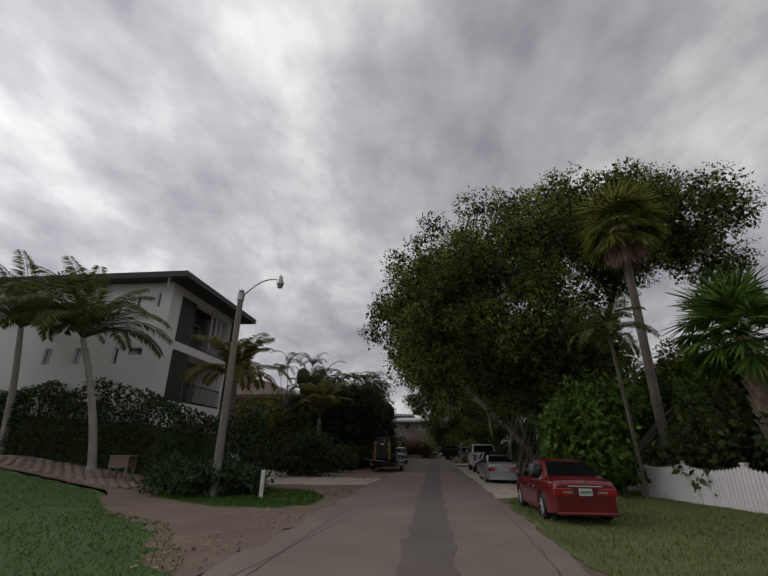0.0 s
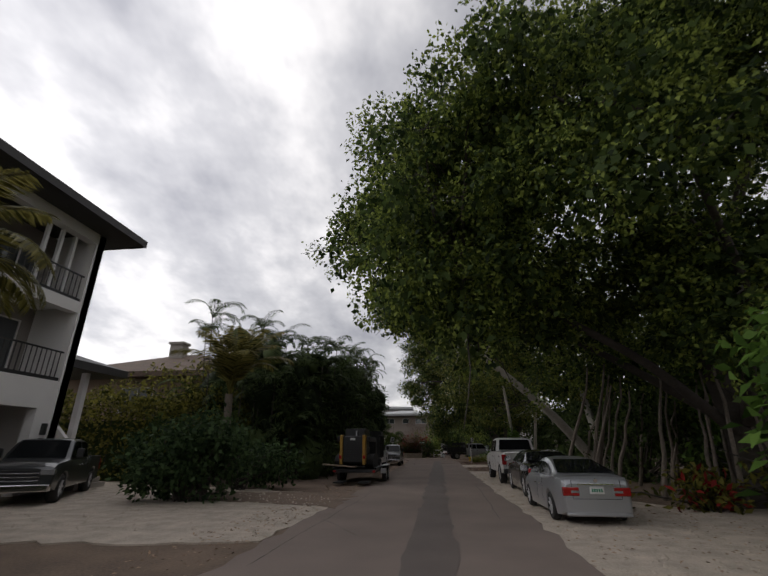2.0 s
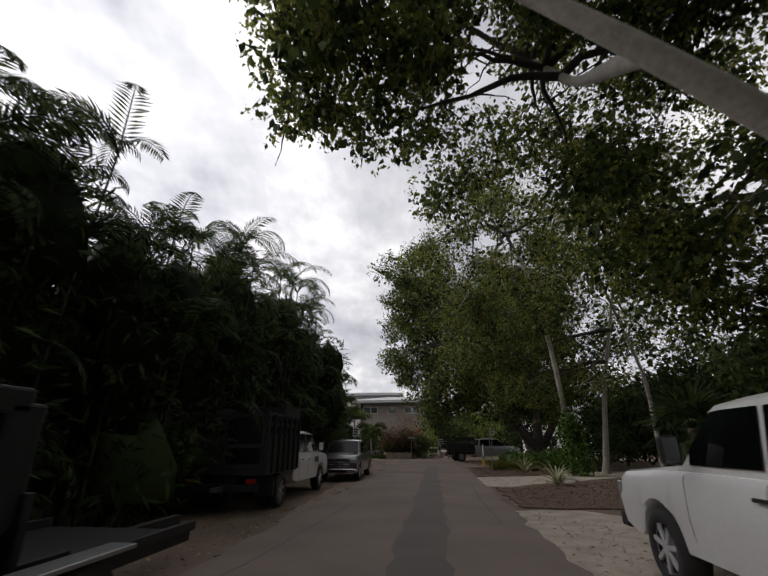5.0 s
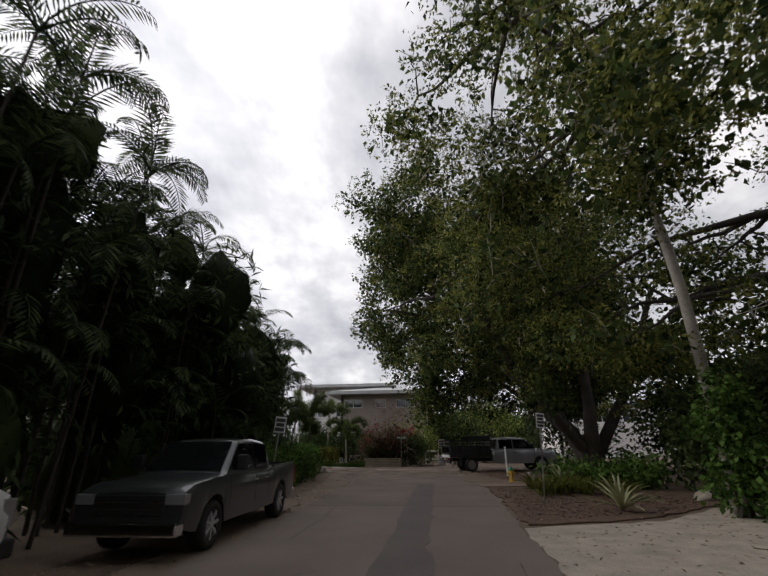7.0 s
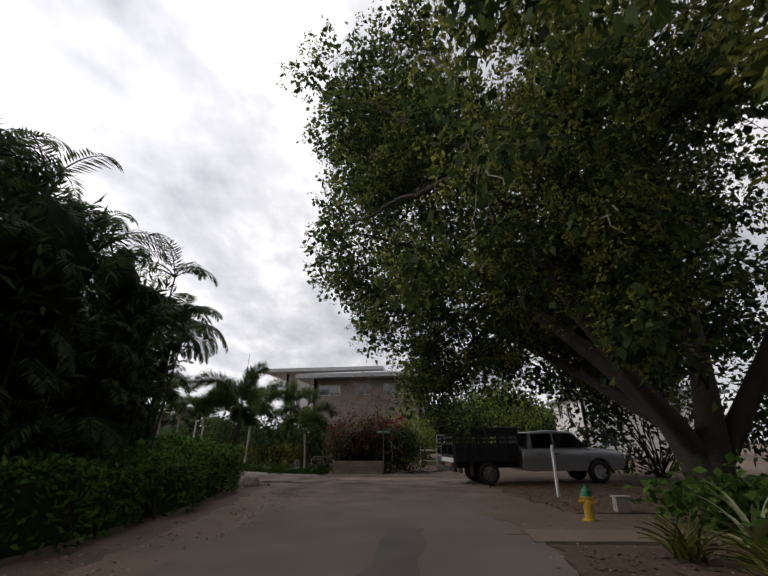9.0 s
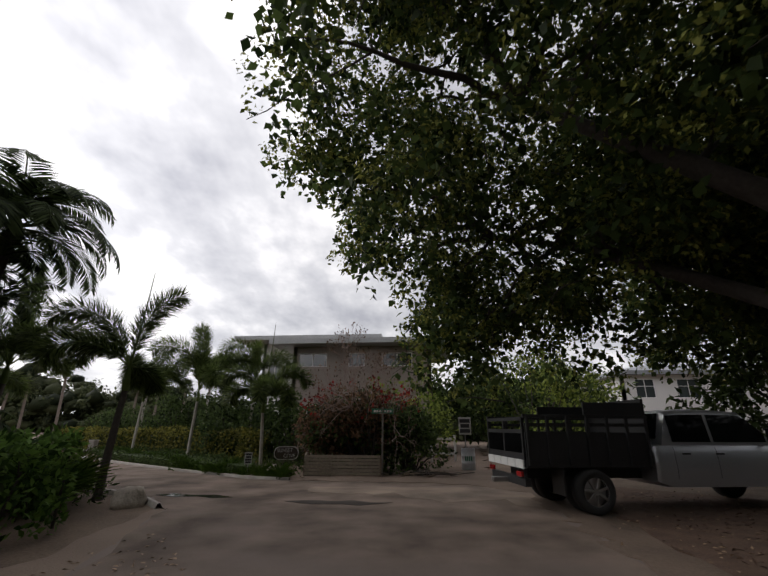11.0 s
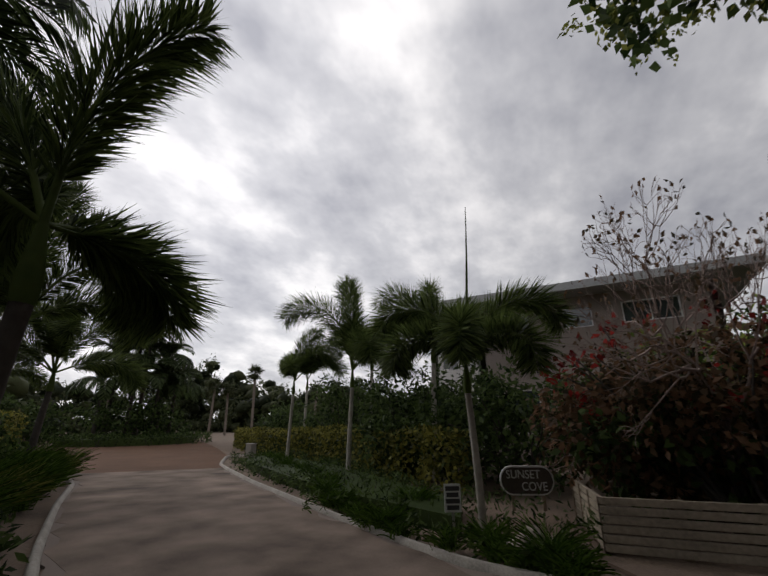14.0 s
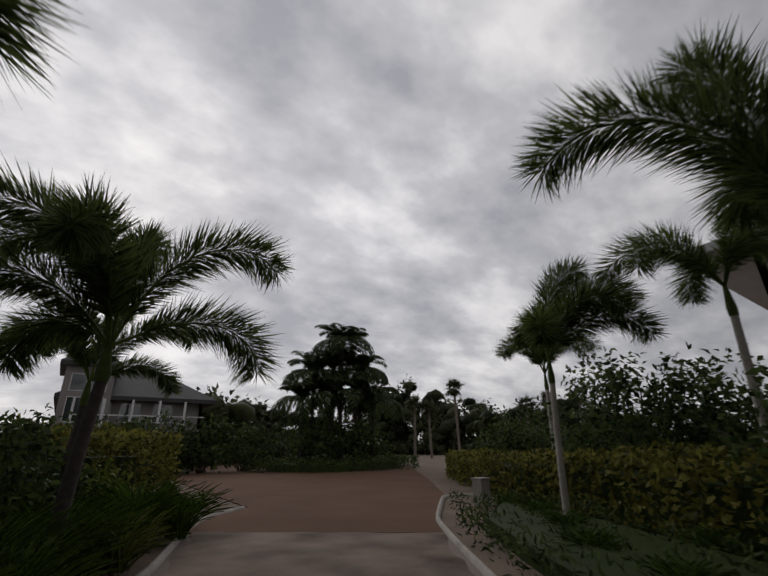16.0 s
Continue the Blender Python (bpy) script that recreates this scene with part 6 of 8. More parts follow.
def stake_truck(label, at, turn, cab_m, white_tail=True, bed_h=1.35):
    """A crew-cab truck with a steel-sided bed on a ladder frame."""
    T = vehicle("stake_truck", label, "truck", (0, 0, 0), 0, dict(PICKUP, L=4.3, yw=(-9, 1.02), belt=[(-2.15, 1.3), (0.5, 1.3), (1.2, 1.3), (1.9, 1.24), (2.15, 1.12)], cab=(0.75, 0.1, -1.7, -1.95, 2.02, 0.82), bed=0, plate=-9), cab_m, "work trucks")
    for o in list(T.children):
        if o.name.split(".")[0] in ("licence_plate", "tail_light", "rear_bumper", "underbody") or (o.name.startswith("wheel") and o.location.y < -5):
            for c in list(o.children):
                bpy.data.objects.remove(c)
            bpy.data.objects.remove(o)
    part("chassis", boxes((-0.45, -0.35, -4.7, 1.6, 0.6, 0.8), (0.35, 0.45, -4.7, 1.6, 0.6, 0.8), (-0.45, 0.45, -4.7, -4.6, 0.6, 0.8), (-0.45, 0.45, -2.6, -2.5, 0.6, 0.8)), M["matte_black"], T)
    part("bed_floor", boxes((-1.08, 1.08, -4.95, -2.3, 0.86, 1.0), bevel=0.01), M["matte_black"], T)
    for sd in (1, -1):
        x0, x1 = sorted((sd * 1.04, sd * 1.09))
        part("bed_side", boxes((x0, x1, -4.95, -2.3, 1.0, 1.0 + bed_h * 0.66)), M["matte_black"], T)
        part("side_rail", boxes((x0, x1, -4.95, -2.3, 1.0 + bed_h * 0.8, 1.0 + bed_h * 0.88)), M["matte_black"], T)
        for k in range(7):
            y = -4.9 + k * 0.425
            xa, xb = sorted((sd * 1.08, sd * 1.14))
            part("stake", boxes((xa, xb, y - 0.03, y + 0.03, 0.9, 1.05 + bed_h), bevel=0.006), M["matte_black"], T)
        part("top_rail", boxes((sd * 1.065 - 0.04, sd * 1.065 + 0.04, -4.97, -2.28, 1.0 + bed_h, 1.07 + bed_h), bevel=0.008), M["matte_black"], T)
        for dx in (0.0, 0.3):
            wheel(T, sd * (0.98 - dx), -3.6, 0.42, 0.24, M["metal"], sd)
        part("mud_flap", boxes((sd * 0.85 - 0.25, sd * 0.85 + 0.25, -4.25, -4.22, 0.35, 0.85)), M["black"], T)
    for sd in (1, -1):
        part("side_board", boxes((sd * 1.065 - 0.02, sd * 1.065 + 0.02, -3.65, -2.3, 1.07 + bed_h, 1.32 + bed_h), bevel=0.006), M["matte_black"], T)
    part("headboard", boxes((-1.06, 1.06, -2.34, -2.28, 1.0, 1.4 + bed_h)), M["matte_black"], T)
    gate = part("tailgate", boxes((-1.04, -0.98, -4.99, -4.93, 1.0, 1.0 + bed_h), (0.98, 1.04, -4.99, -4.93, 1.0, 1.0 + bed_h), (-1.04, 1.04, -4.99, -4.93, 0.95 + bed_h, 1.02 + bed_h), (-1.04, 1.04, -4.98, -4.94, 1.5, 1.58), (-1.04, 1.04, -4.98, -4.94, 1.0, 1.12), (-0.03, 0.03, -4.98, -4.94, 1.0, 0.95 + bed_h)), M["matte_black"], T)
    if white_tail:
        for k in range(5):
            part("warning_panel", boxes((-1.02 + k * 0.41, -0.64 + k * 0.41, -5.01, -4.98, 0.84, 1.0)), M["plate"], gate, "scuffed white panel")
    part("hitch", boxes((-0.08, 0.08, -5.3, -4.85, 0.5, 0.6), bevel=0.01), M["metal"], T)
    part("rear_beam", boxes((-0.95, 0.95, -4.97, -4.85, 0.5, 0.66), bevel=0.01), M["matte_black"], T)
    for sd in (1, -1):
        part("tail_light", boxes((sd * 0.8 - 0.12, sd * 0.8 + 0.12, -5.03, -4.97, 0.68, 0.78), bevel=0.01), M["tail"], T, "red tail light lens")
    T.matrix_world = pose(*at, 0, 0, turn) @ Matrix.Diagonal((0.86, 0.86, 0.86, 1))
    return T


stake_truck("black steel stake-bed truck with a silver crew cab at the junction", (5.1, 67.2, 0.02), -78, M["silver_paint"], bed_h=0.8)
wt = stake_truck("white crew-cab work truck with a dark steel bed under the palms", (-4.4, 42.9, 0.02), 0.0, M["white_car"], False, 1.3)
part("door_logo", boxes((1.008, 1.016, 0.05, 0.55, 0.98, 1.16)), M["ink"], wt)


def trailer_and_loader():
    T = empty("equipment_trailer", (-3.2, 32.2, 0), 0, "dark steel tandem-axle equipment trailer beside the lane", "trailer")
    part("deck", boxes((-0.95, 0.95, -2.6, 2.4, 0.5, 0.62), bevel=0.01), M["matte_black"], T)
    part("drawbar", boxes((-0.06, 0.06, 2.3, 3.7, 0.45, 0.58)), M["matte_black"], T)
    for sd in (1, -1):
        part("side_rail", boxes((sd * 0.97 - 0.04, sd * 0.97 + 0.04, -2.6, 2.4, 0.62, 0.72), bevel=0.008), M["matte_black"], T)
        part("fender", boxes((sd * 1.12 - 0.13, sd * 1.12 + 0.13, -0.75, 0.95, 0.72, 0.76), (sd * 1.12 - 0.13, sd * 1.12 + 0.13, -0.98, -0.94, 0.4, 0.62), bevel=0.01), M["metal"], T, "dull steel fender")
        for y in (-0.4, 0.48):
            wheel(T, sd * 1.12, y, 0.36, 0.2, M["metal"], sd)
        part("ramp", boxes((sd * 0.55 - 0.22, sd * 0.55 + 0.22, -3.5, -2.55, 0.12, 0.18), bevel=0.006, ), M["matte_black"], T)
        part("marker_light", boxes((sd * 0.9 - 0.06, sd * 0.9 + 0.06, -2.64, -2.6, 0.52, 0.6)), M["tail"], T, "red marker light")
    S = empty("compact_loader", (-3.35, 31.2, 0.63), 0, "yellow and black compact track loader on a trailer", "loader")
    part("rear_door", boxes((-0.46, 0.46, -1.3, -1.2, 0.3, 1.45), bevel=0.03), M["black"], S, "black louvred engine door")
    for k in range(8):
        part("louvre", boxes((-0.4, 0.4, -1.33, -1.29, 0.42 + k * 0.1, 0.46 + k * 0.1)), M["matte_black"], S)
    part("maker_mark", boxes((-0.12, 0.12, -1.335, -1.3, 1.26, 1.36), bevel=0.004), M["sign"], S, "pale maker's mark")
    for sd in (1, -1):
        part("rear_pillar", boxes((sd * 0.54 - 0.075, sd * 0.54 + 0.075, -1.36, -1.0, 0.2, 1.5), bevel=0.03), M["yellow"], S, "worn yellow upright")
        part("pillar_light", boxes((sd * 0.56 - 0.06, sd * 0.56 + 0.06, -1.385, -1.355, 0.45, 0.6), bevel=0.01), M["tail"], S, "red light")
        part("lift_arm", boxes((sd * 0.72 - 0.07, sd * 0.72 + 0.07, -1.2, 1.1, 1.2, 1.42), (sd * 0.72 - 0.07, sd * 0.72 + 0.07, 0.9, 1.25, 0.3, 1.3), bevel=0.03), M["matte_black"], S)
        V = [(sd * 0.72 + d, math.cos(a) * (1.05 if abs(math.cos(a)) > 0.3 else 1) * 0.95, 0.33 + math.sin(a) * 0.33) for a in np.linspace(0, 2 * np.pi, 25)[:-1] for d in (-0.19, 0.19)]
        F = [(2 * i, 2 * i + 1, (2 * i + 3) % 48, (2 * i + 2) % 48) for i in range(24)]
        bm = bmesh.new()
        vs = [bm.verts.new(v) for v in V]
        for f in F:
            bm.faces.new([vs[i] for i in f])
        bm.faces.new(vs[0::2])
        bm.faces.new(vs[1::2][::-1])
        bmesh.ops.recalc_face_normals(bm, faces=bm.faces[:])
        part("track", bm, M["tyre"], S)
    part("chassis", boxes((-0.5, 0.5, -1.2, 0.9, 0.25, 0.95), bevel=0.04), M["black"], S)
    part("cab", boxes((-0.48, -0.42, -0.7, 0.7, 0.95, 1.75), (0.42, 0.48, -0.7, 0.7, 0.95, 1.75), (-0.48, 0.48, -0.75, 0.7, 1.72, 1.8), (-0.48, 0.48, -0.75, -0.68, 0.95, 1.75), bevel=0.02), M["black"], S)
    part("beacon", cyl(cyl(bmesh.new(), (0.1, -0.9, 1.45), (0.1, -0.9, 1.66), 0.05, 0.04, 10), (0.1, -0.9, 1.66), (0.1, -0.9, 1.7), 0.06, 0.05, 10), M["lamp"], S)
    part("bucket", boxes((-0.85, 0.85, 1.2, 1.28, 0.05, 0.6), (-0.85, 0.85, 1.2, 1.8, 0.02, 0.08), bevel=0.01), M["matte_black"], S)
    pl = boxes((-1.0, 0.5, -2.35, -2.05, 0.0, 0.045), bevel=0.004)
    tagged(part("timber_plank", pl, M["wood"]), "pale timber plank across the trailer's tail", "plank").matrix_world = pose(-3.45, 31.4, 0.68, 0, 4, -4) @ Matrix.Diagonal((0.86, 0.86, 0.86, 1))
    T.matrix_world = pose(-3.25, 32.0, 0.02) @ Matrix.Diagonal((0.86, 0.86, 0.86, 1))
    S.matrix_world = pose(-3.4, 31.2, 0.56) @ Matrix.Diagonal((0.86, 0.86, 0.86, 1))


trailer_and_loader()


# ---- buildings ----
def wall(name, a, b, z0, z1, thick, holes, material, parent):
    """An upright wall from a to b in plan, with openings (u0, u1, v0, v1) cut through; thickness to the left of a-b."""
    a, b = Vector((*a, 0)), Vector((*b, 0))
    d = (b - a)
    length = d.length
    d.normalize()
    nrm = Vector((-d.y, d.x, 0))
    us = sorted({0, length, *[h[0] for h in holes], *[h[1] for h in holes]})
    vs = sorted({z0, z1, *[h[2] for h in holes], *[h[3] for h in holes]})
    m = Matrix((( d.x, nrm.x, 0, a.x), (d.y, nrm.y, 0, a.y), (0, 0, 1, 0), (0, 0, 0, 1)))
    bm = bmesh.new()
    for u0, u1 in zip(us, us[1:]):
        for v0, v1 in zip(vs, vs[1:]):
            if any(h[0] <= (u0 + u1) / 2 <= h[1] and h[2] <= (v0 + v1) / 2 <= h[3] for h in holes):
                continue
            box(bm, u0, u1, 0, thick, v0, v1, rot=m)
    bmesh.ops.remove_doubles(bm, verts=bm.verts, dist=0.001)
    w = part(name, bm, material, parent)
    return w, m


def window(wall_m, u0, u1, v0, v1, parent, frame_m, depth=0.12, mullions=0, transom=False):
    """A framed pane set back in its opening."""
    f = 0.05
    bm = bmesh.new()
    for q in ((u0, u0 + f, v0, v1), (u1 - f, u1, v0, v1), (u0 + f, u1 - f, v0, v0 + f), (u0 + f, u1 - f, v1 - f, v1)):
        box(bm, q[0], q[1], depth - 0.04, depth + 0.03, q[2], q[3], rot=wall_m)
    for k in range(mullions):
        u = u0 + (u1 - u0) * (k + 1) / (mullions + 1)
        box(bm, u - 0.025, u + 0.025, depth - 0.03, depth + 0.02, v0 + f, v1 - f, rot=wall_m)
    if transom:
        v = v0 + (v1 - v0) * 0.62
        box(bm, u0 + f, u1 - f, depth - 0.035, depth + 0.02, v - 0.025, v + 0.025, rot=wall_m)
    fr = part("window", bm, frame_m, parent)
    part("pane", box(bmesh.new(), u0 + f * 0.6, u1 - f * 0.6, depth, depth + 0.012, v0 + f * 0.6, v1 - f * 0.6, rot=wall_m), M["window"], fr, "dark reflecting pane")
    return fr


def hip_roof(x0, x1, y0, y1, z, h, over, material, parent, name="roof", fascia=0.3):
    """A hipped roof with a fascia board."""
    x0, x1, y0, y1 = x0 - over, x1 + over, y0 - over, y1 + over
    w = min(x1 - x0, y1 - y0) / 2
    bm = bmesh.new()
    lo = [bm.verts.new(p) for p in ((x0, y0, z - fascia), (x1, y0, z - fascia), (x1, y1, z - fascia), (x0, y1, z - fascia))]
    up_ = [bm.verts.new(p) for p in ((x0, y0, z), (x1, y0, z), (x1, y1, z), (x0, y1, z))]
    if x1 - x0 > y1 - y0:
        r0, r1 = bm.verts.new((x0 + w, (y0 + y1) / 2, z + h)), bm.verts.new((x1 - w + 0.001, (y0 + y1) / 2, z + h))
        fs = [(up_[0], up_[1], r1, r0), (up_[1], up_[2], r1), (up_[2], up_[3], r0, r1), (up_[3], up_[0], r0)]
    else:
        r0, r1 = bm.verts.new(((x0 + x1) / 2, y0 + w, z + h)), bm.verts.new(((x0 + x1) / 2, y1 - w + 0.001, z + h))
        fs = [(up_[0], up_[1], r0), (up_[1], up_[2], r1, r0), (up_[2], up_[3], r1), (up_[3], up_[0], r0, r1)]
    for f in fs:
        bm.faces.new(f)
    bm.faces.new(lo[::-1])
    for i in range(4):
        j = (i + 1) % 4
        bm.faces.new((lo[i], lo[j], up_[j], up_[i]))
    bmesh.ops.recalc_face_normals(bm, faces=bm.faces[:])
    return part(name, bm, material, parent)


def white_house():
    H = empty("house", (-11.8, 20, 0), 0, "white three-storey stucco house with dark flat eaves and balconies", "house")
    K = H.matrix_world.inverted()
    # south wall: slits on the upper floors
    s_holes = [(0.55, 0.8, 7.7, 8.5), (1.6, 1.85, 7.6, 8.35), (2.55, 2.8, 7.35, 8.2), (3.5, 3.75, 7.2, 8.1), (0.95, 1.75, 5.35, 5.75), (2.15, 2.4, 4.95, 5.75), (4.05, 4.4, 4.95, 5.75), (5.6, 6.0, 4.95, 5.75)]
    w, m = wall("wall", (-25.5, 19.95), (-11.8, 19.95), 0, 9.0, 0.3, [(13.7 - h[1], 13.7 - h[0], h[2], h[3]) for h in s_holes], M["white_wall"], H)
    for h in s_holes:
        window(m, 13.7 - h[1], 13.7 - h[0], h[2], h[3], H, M["white_paint"], 0.1)
    # east front: deep balconies between white bands
    e_holes = [(0.55, 5.95, 6.25, 8.6), (0.55, 5.95, 3.45, 5.85), (1.6, 5.4, 0.0, 2.55)]
    w, m2 = wall("wall", (-11.8, 20.25), (-11.8, 26.6), 0, 9.0, 0.35, e_holes, M["white_wall"], H)
    for v0, v1 in ((6.25, 8.6), (3.45, 5.85)):
        part("screen_panel", box(bmesh.new(), 0.55, 1.95, 0.03, 0.09, v0, v1, rot=m2), M["dark_panel"], H, "dark slatted privacy screen")
        part("balcony_floor", box(bmesh.new(), 0.5, 6.0, 0.3, 1.9, v0 - 0.2, v0, rot=m2), M["white_wall"], H)
        back, mb = wall("balcony_back", (-13.6, 20.3), (-13.6, 26.5), v0, v1 + 0.3, 0.15, [(1.6, 3.4, v0 + 0.05, v0 + 2.1), (4.0, 5.6, v0 + 0.05, v0 + 2.1)], M["grey_wall"], H)
        window(mb, 1.6, 3.4, v0 + 0.05, v0 + 2.1, H, M["white_paint"], 0.06, 1)
        window(mb, 4.0, 5.6, v0 + 0.05, v0 + 2.1, H, M["white_paint"], 0.06, 1)
        rail = part("railing", box(bmesh.new(), 1.95, 5.95, 0.1, 0.14, v0 + 0.95, v0 + 1.0, rot=m2), M["black"], H, "dark balcony railing")
        for k in range(22):
            u = 2.05 + k * 0.18
            part("baluster", box(bmesh.new(), u - 0.012, u + 0.012, 0.11, 0.13, v0, v0 + 0.96, rot=m2), M["black"], rail)
        part("rail_base", box(bmesh.new(), 1.95, 5.95, 0.06, 0.2, v0, v0 + 0.12, rot=m2), M["black"], H)
    for k in range(3):
        u = 4.3 + k * 0.55
        part("slat_post", box(bmesh.new(), u - 0.05, u + 0.05, 0.3, 0.42, 6.25, 8.6, rot=m2), M["white_paint"], H)
    part("garage_back", box(bmesh.new(), 1.4, 5.6, 3.0, 3.1, 0, 2.7, rot=m2), M["dark_panel"], H)
    for k in range(3):
        part("number_bar", box(bmesh.new(), 5.62 + k * 0.1, 5.68 + k * 0.1, -0.015, 0.0, 1.3, 1.48, rot=m2), M["ink"], H)
    part("wall_lamp", box(bmesh.new(), 5.72, 5.84, -0.12, 0.0, 1.75, 2.1, rot=m2), M["black"], H)
    wall("wall", (-11.8, 26.6), (-25.5, 26.6), 0, 9.0, 0.3, [], M["white_wall"], H)
    wall("wall", (-25.5, 26.3), (-25.5, 20.25), 0, 9.0, 0.3, [], M["white_wall"], H)
    part("roof_slab", boxes((-26.4, -10.85, 19.3, 27.4, 9.0, 9.12), bevel=0.01), M["roof_dark"], H, "dark soffit and flat roof")
    part("fascia", boxes((-26.4, -10.75, 19.2, 19.28, 8.98, 9.26), (-10.83, -10.75, 19.28, 27.5, 8.98, 9.26), (-26.4, -10.83, 27.42, 27.5, 8.98, 9.26)), M["roof_dark"], H, "dark gutter")
    hip_roof(-26.0, -11.2, 19.6, 27.1, 9.14, 1.1, 0.3, M["roof_dark"], H, "roof", 0.02)
    part("downpipe", cyl(cyl(bmesh.new(), (-11.95, 19.7, 8.6), (-11.7, 19.35, 9.0), 0.05, seg=8), (-11.95, 19.7, 8.6), (-11.95, 19.88, 8.4), 0.05, seg=8), M["white_paint"], H)
    # porch with stair
    part("stair_wall", panel([(-11.4, 27.6, 0), (-11.4, 27.6, 1.0), (-13.6, 27.6, 2.9), (-13.6, 27.6, 0)], 0.16), M["white_wall"], H)
    for k in range(9):
        part("stair_step", boxes((-11.7 - 0.24 * (k + 1), -11.7 - 0.24 * k, 27.8, 29.2, 0, 0.18 * (k + 1)), bevel=0.008), M["concrete"], H)
    part("porch_column", boxes((-13.5, -13.28, 28.9, 29.12, 0, 4.4), bevel=0.01), M["white_paint"], H)
    hip_roof(-16.5, -13.2, 26.9, 30.0, 4.5, 0.7, 0.5, M["roof_dark"], H, "porch_roof")
    for o in H.children:
        o.matrix_parent_inverse = K
    H.location.y -= 1.1
    return H


white_house()
bpy.data.objects["house"].location.x -= 0.7


def simple_house(name, label, x0, x1, y0, y1, h, wall_m, roof_m, rise, over, wins, chimney=None, frame_m=None):
    """A house of four walls with real window openings on the sides that are seen, and a hipped roof."""
    H = empty(name, ((x0 + x1) / 2, (y0 + y1) / 2, 0), 0, label, "house")
    K = H.matrix_world.inverted()
    for side, (a, b) in (("s", ((x0, y0), (x1, y0))), ("e", ((x1, y0), (x1, y1))), ("n", ((x1, y1), (x0, y1))), ("w", ((x0, y1), (x0, y0)))):
        hs = [w for w in wins if w[0] == side]
        w, m = wall("wall", a, b, 0, h, 0.25, [q[1:5] for q in hs], wall_m, H)
        for q in hs:
            window(m, *q[1:5], H, frame_m or M["white_paint"], 0.08, q[5] if len(q) > 5 else 0, len(q) > 6)
    hip_roof(x0, x1, y0, y1, h + 0.2, rise, over, roof_m, H)
    if chimney:
        part("chimney", boxes((chimney[0] - 0.45, chimney[0] + 0.45, chimney[1] - 0.35, chimney[1] + 0.35, h, chimney[2]), (chimney[0] - 0.55, chimney[0] + 0.55, chimney[1] - 0.45, chimney[1] + 0.45, chimney[2], chimney[2] + 0.15), bevel=0.01), M["concrete"], H)
    for o in H.children:
        o.matrix_parent_inverse = K
    return H


simple_house("house", "tan house with a brown shingle hip roof behind shrubs", -22, -11.5, 35, 44, 5.2, M["sand"], M["roof_brown"], 2.0, 0.8, [("e", 1.5, 3.0, 3.2, 4.6, 1), ("e", 5, 6.5, 3.2, 4.6, 1), ("s", 4, 6, 3.2, 4.6, 1)], (-17.2, 38.6, 7.9))
simple_house("house", "low house with a grey metal hip roof behind the fence", 13.5, 25, 29, 38, 4.6, M["dark_panel"], M["roof_grey"], 2.6, 0.9, [("s", 2, 3.6, 1.2, 2.6, 1), ("w", 2, 3.6, 1.2, 2.6, 1)])
# house above the drive, in two stepped blocks
W2 = [("s", 0.35, 2.1, 4.8, 5.6, 1), ("s", 3.4, 4.4, 4.8, 5.6), ("s", 5.4, 7.2, 4.8, 5.6, 1), ("s", 1.0, 2.2, 1.0, 2.6), ("s", 4.4, 5.8, 1.0, 2.6, 1), ("w", 2, 4, 4.6, 5.6, 1)]
simple_house("house", "grey-pink two-storey house with broad flat eaves beyond the palms", -8.7, -0.4, 82.2, 88.4, 6.1, M["taupe_wall"], M["roof_pale"], 0.75, 1.15, W2)
simple_house("house", "rear block of the grey house with a wide eave", -13.3, -5.6, 88.8, 96, 7.6, M["white_wall"], M["roof_pale"], 0.7, 1.7, [("s", 0.5, 1.5, 4.4, 6.0, 1), ("s", 2.6, 3.6, 4.4, 6.0, 1), ("w", 1.5, 3.0, 4.4, 6.0, 1)])
simple_house("house", "pale two-storey house with railings behind the ficus", 14.0, 26, 92, 102, 5.4, M["white_wall"], M["roof_grey"], 1.2, 0.6, [("s", 1.0, 2.4, 3.6, 5.0, 1, 1), ("s", 4.0, 5.6, 3.6, 5.0, 1, 1), ("s", 7.0, 8.6, 3.6, 5.0, 1, 1), ("w", 2, 3.6, 3.6, 5.0, 1, 1), ("s", 1.2, 2.6, 0.9, 2.3, 1), ("w", 5, 6.6, 3.6, 5.0, 1, 1)])


